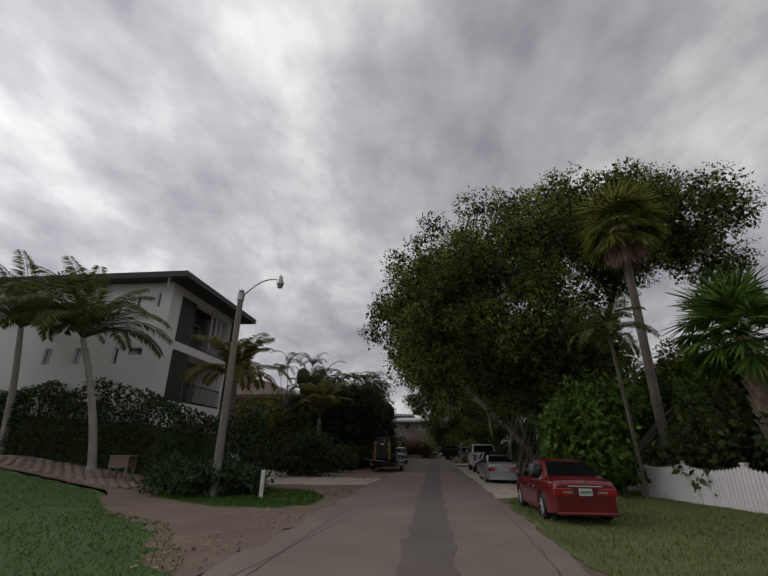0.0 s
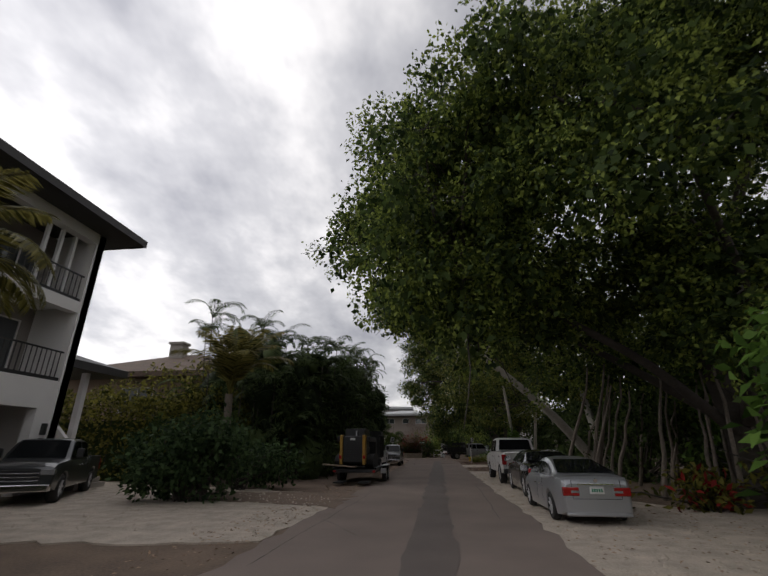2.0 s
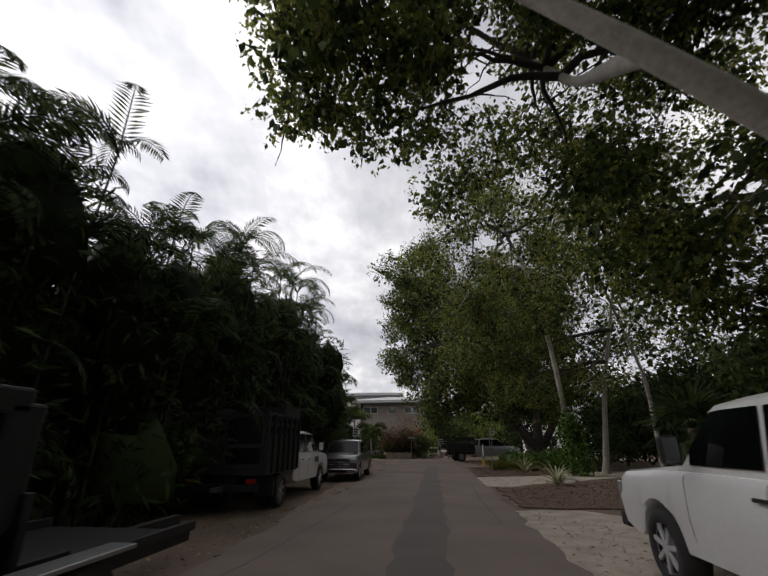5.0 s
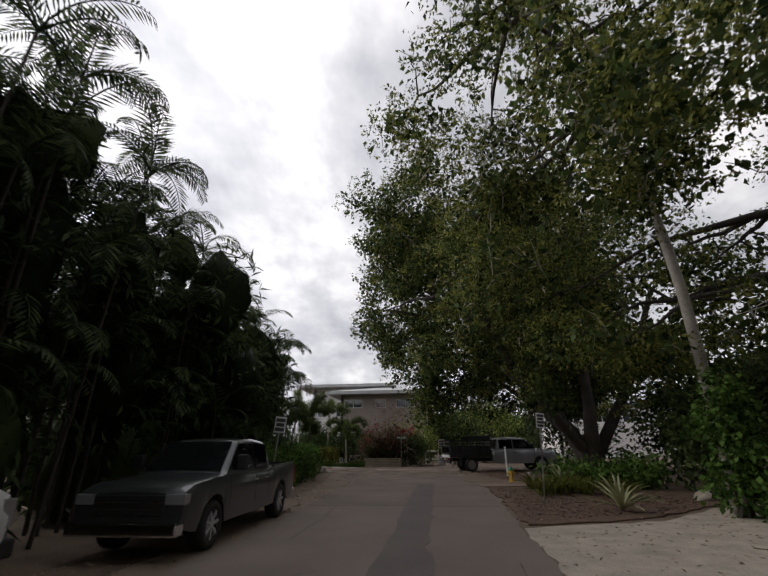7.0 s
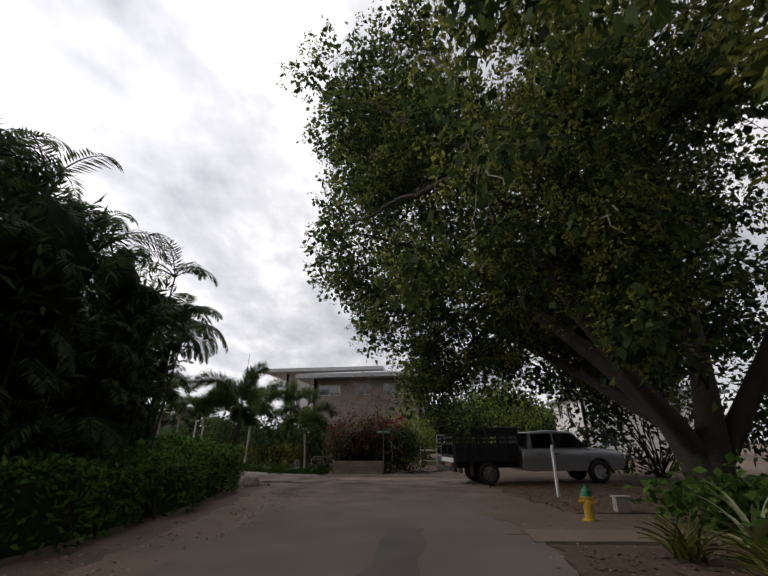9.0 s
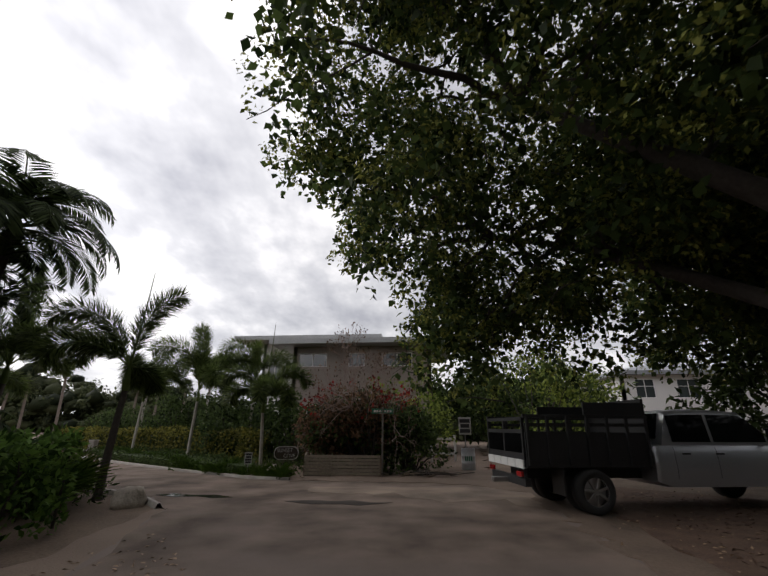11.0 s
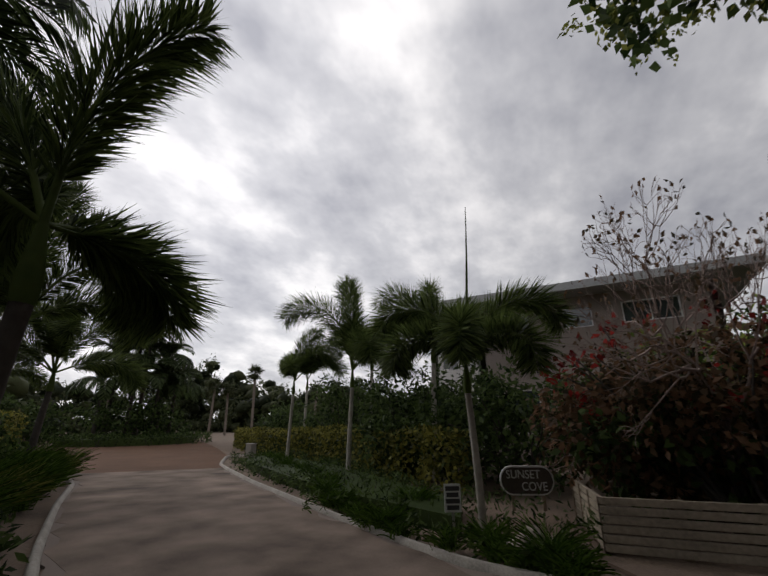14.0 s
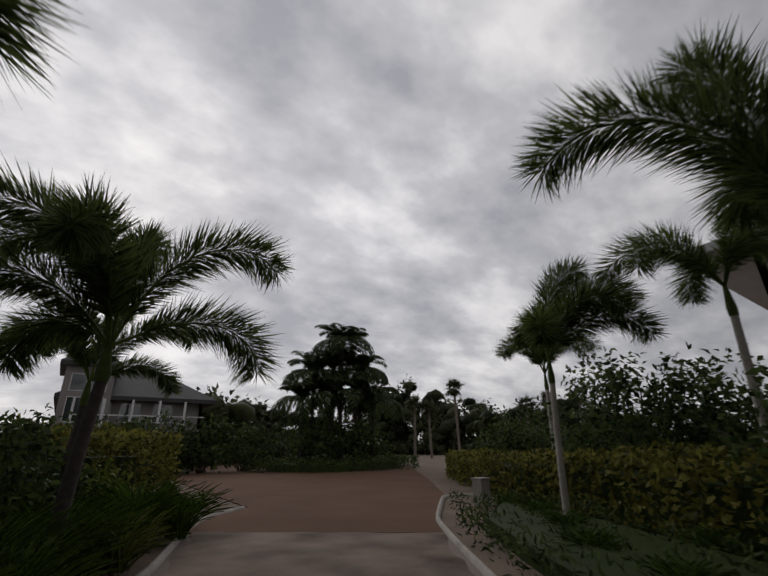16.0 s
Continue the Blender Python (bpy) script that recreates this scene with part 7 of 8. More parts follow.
def villa():
    H = simple_house("house", "weathered grey house with white trim and a long veranda", -60, -48, 75, 84, 5.2, M["grey_wall"], M["roof_dark"], 3.4, 0.9,
                     [("e", 0.8, 2.6, 3.6, 5.0, 2), ("e", 3.2, 4.6, 3.6, 5.0, 1), ("e", 5.4, 6.8, 3.6, 5.0, 1), ("s", 2, 4, 3.6, 5.0, 1)])
    K = H.matrix_world.inverted()
    obs = []
    for k in range(5):
        obs.append(part("veranda_post", boxes((-46.6, -46.45, 75.2 + k * 1.78, 75.35 + k * 1.78, 0, 5.1)), M["white_paint"], H))
    obs.append(part("veranda_floor", boxes((-48, -46.4, 75, 84, 2.9, 3.1)), M["grey_wall"], H))
    obs.append(part("veranda_rail", boxes((-46.55, -46.48, 75.2, 83.9, 3.95, 4.03)), M["white_paint"], H))
    wing, m = wall("gable", (-46.9, 74.4), (-46.9, 77.4), 3.0, 7.6, 0.2, [(0.4, 1.4, 3.5, 5.2), (1.6, 2.6, 3.5, 5.2), (0.4, 1.4, 5.6, 6.8), (1.6, 2.6, 5.6, 6.8)], M["grey_wall"], H)
    obs.append(wing)
    for q in ((0.4, 1.4, 3.5, 5.2), (1.6, 2.6, 3.5, 5.2), (0.4, 1.4, 5.6, 6.8), (1.6, 2.6, 5.6, 6.8)):
        obs.append(window(m, *q, H, M["white_paint"], 0.05))
    obs.append(hip_roof(-52, -46.9, 74.4, 77.4, 7.6, 1.6, 0.4, M["roof_dark"], H, "gable_roof"))
    for o in obs:
        o.matrix_parent_inverse = K
    H.location.y -= 4.6


villa()


# ---- street furniture and small things ----
def street_lamp():
    T = empty("street_lamp", (-6.45, 13.8, 0), 0, "weathered wooden pole with a curved arm and a small street lamp", "street lamp")
    tubes("pole", [(bend((0, 0, 0), (-0.08, 0.15, 6.5), (0, 0, 0), 12), np.linspace(0.13, 0.09, 12))], M["pole"], T, seg=12)
    t = np.linspace(0, 1, 14)
    arm = np.column_stack([-0.08 + 1.66 * t, 0.15 - 0.75 * t, 6.25 + 0.42 * np.sin(t * 2.4)])
    tubes("arm", [(arm, np.full(14, 0.024))], M["metal"], T, seg=8)
    e = arm[-1]
    bm = bmesh.new()
    cyl(bm, e + (0, 0, 0.12), e - (0, 0, 0.06), 0.07, 0.1, 14)
    cyl(bm, e - (0, 0, 0.06), e - (0, 0, 0.14), 0.12, 0.12, 14)
    cyl(bm, e + (0, 0, 0.12), e + (0, 0, 0.2), 0.03, 0.025, 8)
    head = part("lamp_head", bm, M["metal"], T)
    part("lens", cyl(bmesh.new(), e - (0, 0, 0.14), e - (0, 0, 0.26), 0.11, 0.08, 14), M["lamp"], head, "clear lamp bowl")
    part("clamp", cyl(bmesh.new(), (-0.08, 0.15, 6.15), (-0.08, 0.15, 6.4), 0.115, 0.125, 12), M["metal"], T)


street_lamp()


def picket_fence():
    T = empty("picket_fence", (6.3, 16, 0), 0, "white picket fence with scalloped tops along the verge", "fence")
    a, b = np.array((6.8, 17.2)), np.array((8.9, 8.6))
    n = 78
    d = (b - a) / np.linalg.norm(b - a)
    ang = math.degrees(math.atan2(d[1], d[0]))
    me = None
    span = 17
    for i in range(n):
        p = a + (b - a) * i / (n - 1)
        u = (i % span) / span
        h = 0.98 + 0.14 * (2 * u - 1) ** 2 - 0.02
        bm = bmesh.new()
        w = 0.052
        v = [(-w, 0, 0.04), (w, 0, 0.04), (w, 0, h - 0.06), (0, 0, h), (-w, 0, h - 0.06)]
        f0 = [bm.verts.new(q) for q in v]
        f1 = [bm.verts.new((q[0], 0.022, q[2])) for q in v]
        bm.faces.new(f0)
        bm.faces.new(f1[::-1])
        for k in range(5):
            bm.faces.new((f0[k], f1[k], f1[(k + 1) % 5], f0[(k + 1) % 5]))
        bmesh.ops.recalc_face_normals(bm, faces=bm.faces[:])
        o = part("picket", bm, M["white_paint"], T)
        o.matrix_local = pose(p[0] - 6.3, p[1] - 16, 0, 0, 0, ang)
    for z in (0.24, 0.74):
        o = part("rail", boxes((0, np.linalg.norm(b - a), 0.025, 0.065, z, z + 0.09)), M["white_paint"], T)
        o.matrix_local = pose(a[0] - 6.3, a[1] - 16, 0, 0, 0, ang)
    for i in range(0, n, span):
        p = a + (b - a) * i / (n - 1)
        o = part("post", boxes((-0.06, 0.06, 0.03, 0.15, 0, 1.12), (-0.075, 0.075, 0.015, 0.165, 1.12, 1.16), bevel=0.006), M["white_paint"], T)
        o.matrix_local = pose(p[0] - 6.3, p[1] - 16, 0, 0, 0, ang)


picket_fence()


def signpost(name, label, at, h, plate, bars, turn, lean=0, plate_m=None, post_m=None, pz=None, category="sign"):
    T = empty(name, (0, 0, 0), 0, label, category)
    part("post", boxes((-0.02, 0.02, -0.012, 0.0, 0, h), (-0.006, 0.006, 0.0, 0.02, 0, h), bevel=0.001), post_m or M["metal"], T)
    w, ph = plate
    z1 = pz or h
    p = part("sign_plate", boxes((-w / 2, w / 2, -0.026, -0.014, z1 - ph, z1), bevel=0.004), plate_m or M["sign"], T)
    for k in range(bars):
        z = z1 - ph * (k + 0.75) / (bars + 0.5)
        ww = w * (0.36 if k % 2 else 0.42)
        part("text_bar", boxes((-ww, ww, -0.03, -0.0262, z - ph * 0.16 / bars * 2, z + ph * 0.16 / bars * 2)), M["ink"], p)
    T.matrix_world = pose(*at, 0, lean, turn)
    return T


signpost("road_sign", "white regulation sign with dark lines on a galvanised post", (2.92, 52.2, 0.02), 2.12, (0.22, 0.36), 4, 16, 4.5)
signpost("road_sign", "grey-backed road sign beside the low hedge", (-4.3, 53.2, 0.02), 2.2, (0.32, 0.45), 3, 10, 6)
signpost("notice_sign", "small white notice on a short post by the kerb", (-6.07, 70.8, 0.02), 0.62, (0.22, 0.34), 4, 30)
signpost("notice_sign", "tall pale notice board beside the barrel", (0.75, 74.2, 0.02), 1.75, (0.46, 0.62), 3, 10)


def street_name():
    T = empty("street_sign", (-2.08, 71.3, 0), 0, "green street name sign on a wooden post", "street sign")
    part("post", boxes((-0.03, 0.03, -0.03, 0.03, 0, 2.25), bevel=0.006), M["pole"], T)
    p = part("name_plate", boxes((-0.42, 0.42, -0.02, 0.0, 2.02, 2.2), bevel=0.006), M["green_paint"], T)
    for k in range(7):
        part("text_bar", boxes((-0.34 + k * 0.1, -0.27 + k * 0.1, -0.026, -0.0205, 2.07, 2.15)), M["sign"], p)
    T.matrix_world = pose(-2.0, 71.3, 0.02, 0, 0, 18) @ Matrix.Diagonal((0.85, 0.85, 0.88, 1))


street_name()


def cove_sign():
    T = empty("name_sign", (-5.5, 72.4, 0), 0, "rounded wooden sign lettered SUNSET COVE on low posts", "sign")
    bm = bmesh.new()

    def slab(hw, hh, y0, y1, z):
        pts = []
        for cx, a0 in ((hw - hh, -90), (-(hw - hh), 90)):
            for k in range(9):
                a = radians(a0 + k * 22.5)
                pts.append((cx + math.cos(a) * hh, z + math.sin(a) * hh))
        f = [bm.verts.new((x, y0, q)) for x, q in pts]
        b_ = [bm.verts.new((x, y1, q)) for x, q in pts]
        bm.faces.new(f)
        bm.faces.new(b_[::-1])
        for i in range(len(f)):
            j = (i + 1) % len(f)
            bm.faces.new((f[i], b_[i], b_[j], f[j]))
    slab(0.62, 0.27, -0.04, 0.04, 0.85)
    bmesh.ops.recalc_face_normals(bm, faces=bm.faces[:])
    board = part("board", bm, M["sign"], T, "pale sign border")
    bm = bmesh.new()
    slab(0.59, 0.24, -0.048, -0.0405, 0.85)
    bmesh.ops.recalc_face_normals(bm, faces=bm.faces[:])
    part("panel", bm, M["wood_dark"], board, "dark recessed panel")
    for txt, x, z in (("SUNSET", -0.08, 0.89), ("COVE", 0.16, 0.67)):
        c = bpy.data.curves.new("lettering", "FONT")
        c.body, c.size, c.align_x, c.extrude = txt, 0.225, "CENTER", 0.006
        o = new("lettering", c)
        o.data.materials.append(M["sign"])
        o.parent = T
        o.matrix_local = pose(x, -0.055, z, 90, 0, 0)
    for x in (-0.35, 0.35):
        part("post", boxes((x - 0.04, x + 0.04, -0.03, 0.03, 0.3, 0.62)), M["wood"], T)
    T.matrix_world = pose(-5.4, 72.35, -0.12, 0, 0, 22) @ Matrix.Diagonal((0.66, 0.66, 0.78, 1))


cove_sign()


def hydrant():
    T = empty("fire_hydrant", (3.25, 58.9, 0), 0, "yellow fire hydrant with a green cap", "fire hydrant")
    bm = bmesh.new()
    cyl(bm, (0, 0, 0), (0, 0, 0.06), 0.16, 0.16, 18)
    cyl(bm, (0, 0, 0.06), (0, 0, 0.5), 0.105, 0.1, 18)
    cyl(bm, (0, 0, 0.5), (0, 0, 0.54), 0.15, 0.15, 18)
    part("barrel", bm, M["hyd_yellow"], T)
    bm = bmesh.new()
    cyl(bm, (0, 0, 0.54), (0, 0, 0.66), 0.13, 0.1, 18)
    cyl(bm, (0, 0, 0.66), (0, 0, 0.74), 0.1, 0.04, 18)
    cyl(bm, (0, 0, 0.74), (0, 0, 0.8), 0.03, 0.03, 6)
    part("bonnet", bm, M["green_paint"], T, "green domed cap")
    for a in (0, 90, 180):
        d = Vector((math.cos(radians(a)), -math.sin(radians(a)), 0))
        part("outlet", cyl(cyl(bmesh.new(), d * 0.09 + Vector((0, 0, 0.42)), d * 0.17 + Vector((0, 0, 0.42)), 0.055, seg=12), d * 0.17 + Vector((0, 0, 0.42)), d * 0.2 + Vector((0, 0, 0.42)), 0.03, seg=6), M["hyd_yellow"], T)
    T.matrix_world = pose(3.25, 58.95, 0.02)


hydrant()
bpy.data.objects["fire_hydrant"].scale = (0.78, 0.78, 0.78)


def bollard(label, at, h, r, m):
    T = empty("marker_post", at, 0, label, "post")
    part("shaft", cyl(bmesh.new(), (0, 0, 0), (0, 0, h), r, r * 0.95, 12), m, T)
    part("cap", cyl(bmesh.new(), (0, 0, h), (0, 0, h + 0.03), r * 1.1, r * 0.8, 12), m, T)


bollard("short white plastic marker post on the grass strip", (-5.05, 13.9, 0.03), 0.72, 0.06, M["white_paint"])
bollard("slim white post under the ficus", (3.65, 62.6, 0.02), 1.25, 0.045, M["white_paint"])
bollard("thin weathered stake before the hedge", (-9.6, 16.7, 0.0), 1.0, 0.03, M["pole"])


def planter():
    T = empty("planter_wall", (-3.23, 71.24, 0), 0, "low weathered wooden planter wall at the lane's end", "planter")
    for a, b in (((-4.3, 70.85), (-2.05, 71.05)), ((-4.3, 70.85), (-4.73, 72.48))):
        a, b = np.array(a), np.array(b)
        L = np.linalg.norm(b - a)
        ang = math.degrees(math.atan2(*(b - a)[::-1]))
        for k in range(6):
            o = part("board", boxes((0, L, -0.02 - 0.004 * (k % 2), 0.02, 0.03 + k * 0.095, 0.108 + k * 0.095), bevel=0.006), M["wood_pale"], T)
            o.matrix_local = pose(a[0] + 3.23, a[1] - 71.24, 0, 0, 0, ang)
        for u in np.linspace(0, L, 4):
            p = a + (b - a) / L * u
            part("post", boxes((p[0] + 3.23 - 0.045, p[0] + 3.23 + 0.045, p[1] - 71.24 + 0.025, p[1] - 71.24 + 0.11, 0, 0.58), bevel=0.005), M["wood"], T)


planter()


def drum():
    T = empty("barrel", (0.75, 73.2, 0), 0, "pale painted drum barrel beside the sandy track", "barrel")
    P = [(0.0, 0.28), (0.02, 0.29), (0.3, 0.29), (0.32, 0.305), (0.34, 0.29), (0.58, 0.29), (0.6, 0.305), (0.62, 0.29), (0.88, 0.29), (0.9, 0.3), (0.9, 0.27)]
    V = [(math.cos(a) * r, math.sin(a) * r, z) for a in np.arange(24) / 24 * 2 * np.pi for z, r in P]
    k = len(P)
    F = [(i * k + j, ((i + 1) % 24) * k + j, ((i + 1) % 24) * k + j + 1, i * k + j + 1) for i in range(24) for j in range(k - 1)]
    raw("shell", np.array(V), np.array(F), M["barrel"], T, smooth=True)
    part("lid", cyl(bmesh.new(), (0, 0, 0.85), (0, 0, 0.87), 0.285, seg=24), M["barrel"], T)
    T.scale = (0.8, 0.8, 0.8)
    for k in range(4):
        part("scrawl_bar", boxes((-0.16 + k * 0.08, -0.11 + k * 0.08, -0.3, -0.285, 0.42, 0.6)), M["green_paint"], T)


drum()


def boulder(at, s, seed):
    bm = bmesh.new()
    bmesh.ops.create_icosphere(bm, subdivisions=3, radius=1)
    for v in bm.verts:
        n = noise.noise(v.co * 1.3 + Vector((seed, 0, 0))) * 0.35 + noise.noise(v.co * 3 + Vector((0, seed, 0))) * 0.12
        v.co = v.co * (1 + n)
        v.co = Vector((v.co.x * s[0], v.co.y * s[1], max(v.co.z, -0.3) * s[2]))
    o = tagged(part("boulder", bm, M["stone"], smooth=True), "pale weathered boulder in the planting", "boulder", "boulders by the drive")
    o.matrix_world = pose(at[0], at[1], s[2] * 0.25, 0, 0, seed * 40)


for i, (at_, s_) in enumerate([((-4.95, 70.05), (.3, .26, .28)), ((-6.0, 65.45), (.3, .26, .3)), ((-8.6, 17.2), (.5, .28, .22)), ((-18.06, 79.83), (.26, .22, .2)), ((7.4, 53.6), (.5, .3, .2)), ((5.2, 47.2), (.4, .25, .14))]):
    boulder(at_, s_, i + 1)


def kerb(line, label, w=0.12, h=0.09):
    P = np.array(line, float)
    seg = np.linalg.norm(np.diff(P, axis=0), axis=1)
    s = np.concatenate([[0], np.cumsum(seg)])
    t = np.arange(0, s[-1], 0.25)
    Q = np.column_stack([np.interp(t, s, P[:, k]) for k in range(2)])
    for _ in range(6):
        Q[1:-1] = (Q[:-2] + 2 * Q[1:-1] + Q[2:]) / 4
    T = unit(np.gradient(Q, axis=0))
    N = np.column_stack([-T[:, 1], T[:, 0]])
    prof = [(-w / 2, 0.0), (-w / 2 + 0.02, h), (w / 2 - 0.05, h + 0.01), (w / 2, 0.035), (w / 2, 0.0)]
    V = np.array([(q[0] + n[0] * u, q[1] + n[1] * u, z) for q, n in zip(Q, N) for u, z in prof])
    k = len(prof)
    F = [(i * k + j, i * k + j + 1, (i + 1) * k + j + 1, (i + 1) * k + j) for i in range(len(Q) - 1) for j in range(k - 1)]
    return tagged(raw("kerb", V, np.array(F), M["kerb"]), label, "kerb", kind="structure")


kerb([(-5.1, 65.1), (-6, 66), (-7, 66.6), (-8.6, 67.25), (-10, 67.9), (-13.2, 69.6), (-16.6, 71.6), (-19.5, 72.65), (-21, 73.3), (-22.14, 74.63)][::-1], "worn pale concrete kerb beside the planting")
kerb([(-4.2, 69.5), (-5.5, 69.65), (-8, 71), (-12.2, 73.5), (-15.4, 75.6), (-17.4, 77), (-19, 78.6), (-20.6, 80.2), (-19.67, 81.42)][::-1], "pale concrete kerb curving round the palms")


def utility_box(at, s, label):
    T = empty("utility_box", at, 0, label, "utility box")
    part("cabinet", boxes((-s[0], s[0], -s[1], s[1], 0, s[2]), bevel=0.015), M["concrete"], T)
    part("lid", boxes((-s[0] - 0.02, s[0] + 0.02, -s[1] - 0.02, s[1] + 0.02, s[2], s[2] + 0.04), bevel=0.01), M["concrete"], T)


utility_box((-18.4, 79.5, 0), (0.16, 0.16, 0.62), "pale square bollard light by the kerb")
utility_box((-21.29, 72.26, 0), (0.18, 0.18, 0.6), "pale square bollard light by the drive")
utility_box((4.3, 60.2, 0), (0.14, 0.12, 0.28), "small grey meter box at the ficus roots")


def mailbox_shelf():
    T = empty("wooden_box", (-10.6, 15.3, 0), -6, "small slatted wooden box on legs by the driveway", "box")
    for k in range(4):
        part("slat", boxes((-0.38, 0.38, -0.2, -0.17, 0.42 + k * 0.09, 0.5 + k * 0.09), bevel=0.004), M["wood"], T)
        part("slat", boxes((-0.38, 0.38, 0.17, 0.2, 0.42 + k * 0.09, 0.5 + k * 0.09), bevel=0.004), M["wood"], T)
    part("lid", boxes((-0.4, 0.4, -0.22, 0.22, 0.78, 0.81), bevel=0.004), M["wood"], T)
    for x in (-0.32, 0.32):
        for y in (-0.15, 0.15):
            part("leg", boxes((x - 0.03, x + 0.03, y - 0.03, y + 0.03, 0, 0.43)), M["wood"], T)


mailbox_shelf()


def blade_plant(name, label, at, n, L, w, m, seed, spread=0.9, category="plant"):
    rng = np.random.default_rng(seed)
    T = empty(name, at, 0, label, category)
    out = []
    for i in range(n):
        az, el = rng.uniform(0, 2 * np.pi), rng.uniform(0.25, 1.45) * spread + (1 - spread) * 1.2
        l = L * rng.uniform(0.7, 1.1)
        t = np.linspace(0, 1, 6)
        e_ = el - 0.7 * t ** 2
        o = np.array([math.cos(az), math.sin(az), 0])
        P = np.cumsum(np.vstack([[rng.normal(0, 0.07), rng.normal(0, 0.07), 0.03] if n > 40 else [0, 0, 0.03], (o[None] * np.cos(e_)[1:, None] + np.array([0, 0, 1]) * np.sin(e_)[1:, None]) * l / 5]), 0)
        S = np.array([-o[1], o[0], 0])
        W = w * np.array([0.7, 1, 1, 0.8, 0.5, 0.05])
        V = np.concatenate([P + S * W[:, None] + np.array([0, 0, 0.012]), P, P - S * W[:, None] + np.array([0, 0, 0.012])])
        F = [(i0, i0 + 1, i0 + 7, i0 + 6) for i0 in range(5)] + [(i0 + 6, i0 + 7, i0 + 13, i0 + 12) for i0 in range(5)]
        blade = raw("blade", V, np.array(F), m, T) if n <= 40 else None
        out.append((V, F))
    if n > 40:
        V, F = gather(out)
        raw("foliage", V, F, m, T)
    return T


g = "striped agaves in the mulch beds"
for i, (x, y, n, L) in enumerate([(4.35, 51.4, 34, 0.95), (4.3, 45.6, 34, 0.9), (4.55, 56.6, 30, 0.95)]):
    T_ = blade_plant("agave", "spiky cream-striped agave in red-brown mulch", (x, y, 0.02), n, L, 0.035, M["agave"], i + 3, category="agave")
    T_["group"] = g
rb = np.random.default_rng(17)
for i in range(11):
    x, y = 3.3 + rb.random() * 2.4, 53.6 + rb.random() * 2.6
    blade_plant("strap_plant", "clump of olive strap leaves in the mulch bed", (x, y, 0.02), 60, 0.6, 0.018, M["leaf_olive"], 40 + i, 0.55, "strap plant")["group"] = "strap-leaf clumps"
kr = [(-4.88, 70.46), (-5.5, 70.77), (-7.17, 71.34), (-8.19, 72.01), (-9.18, 72.92), (-10.1, 74.04), (-11.31, 75.09), (-12.28, 76.04), (-13.52, 76.84), (-14.71, 77.94), (-16.13, 79.02), (-17.54, 79.88), (-4.43, 70.34), (-7.23, 72.62), (-12.62, 77.77)]
for i, (x, y) in enumerate(kr):
    blade_plant("grass_clump", "rounded clump of dark fine ornamental grass", (x + rb.normal(0, .12), y - 0.5 + rb.normal(0, .12), 0.02), 180, rb.uniform(0.34, 0.52), 0.007, M["grass_dark"], 60 + i, 0.6, "grass clump")["group"] = "grass clumps along the kerb"
for i in range(26):
    k_ = i / 25 * (len(kr) - 4)
    a_, b_ = kr[int(k_)], kr[min(int(k_) + 1, 11)]
    u_ = k_ - int(k_)
    blade_plant("grass_clump", "low tuft of green grass at the kerb", (a_[0] + (b_[0] - a_[0]) * u_ + 0.15, a_[1] + (b_[1] - a_[1]) * u_ - 0.75 + rb.normal(0, .08), 0.02), 90, rb.uniform(0.2, 0.36), 0.008, M["grass_dark"], 400 + i, 0.7, "grass clump")["group"] = "grass clumps along the kerb"
kl = [(-6.56, 64.95), (-7.34, 65.76), (-8.71, 66.23), (-9.76, 66.59), (-10.78, 67.54), (-12.08, 68.49), (-13.25, 69.2), (-14.47, 69.95), (-15.72, 70.7), (-17.11, 71.7), (-18.87, 72.54), (-20.07, 72.98), (-11.54, 67.02), (-13.47, 67.91), (-15.94, 69.5), (-18.37, 71.02)]
for i, (x, y) in enumerate(kl):
    blade_plant("grass_clump", "tall clump of dark arching ornamental grass", (x + rb.normal(0, .12), y - 0.3 + rb.normal(0, .12), 0.02), 220, rb.uniform(0.75, 1.1), 0.009, M["grass"] if i % 4 == 1 else M["grass_dark"], 90 + i, 0.5, "grass clump")["group"] = "grass clumps along the kerb"


for i in range(22):
    k_ = i / 21 * 10.6
    a_, b_ = kl[int(k_)], kl[int(k_) + 1]
    u_ = k_ - int(k_)
    blade_plant("grass_clump", "dense dark clump of arching grass behind the kerb", (a_[0] + (b_[0] - a_[0]) * u_ - 0.2 + rb.normal(0, .1), a_[1] + (b_[1] - a_[1]) * u_ - 0.75 + rb.normal(0, .12), 0.02), 240, rb.uniform(0.9, 1.3), 0.009, M["grass_dark"], 500 + i, 0.45, "grass clump")["group"] = "grass clumps along the kerb"


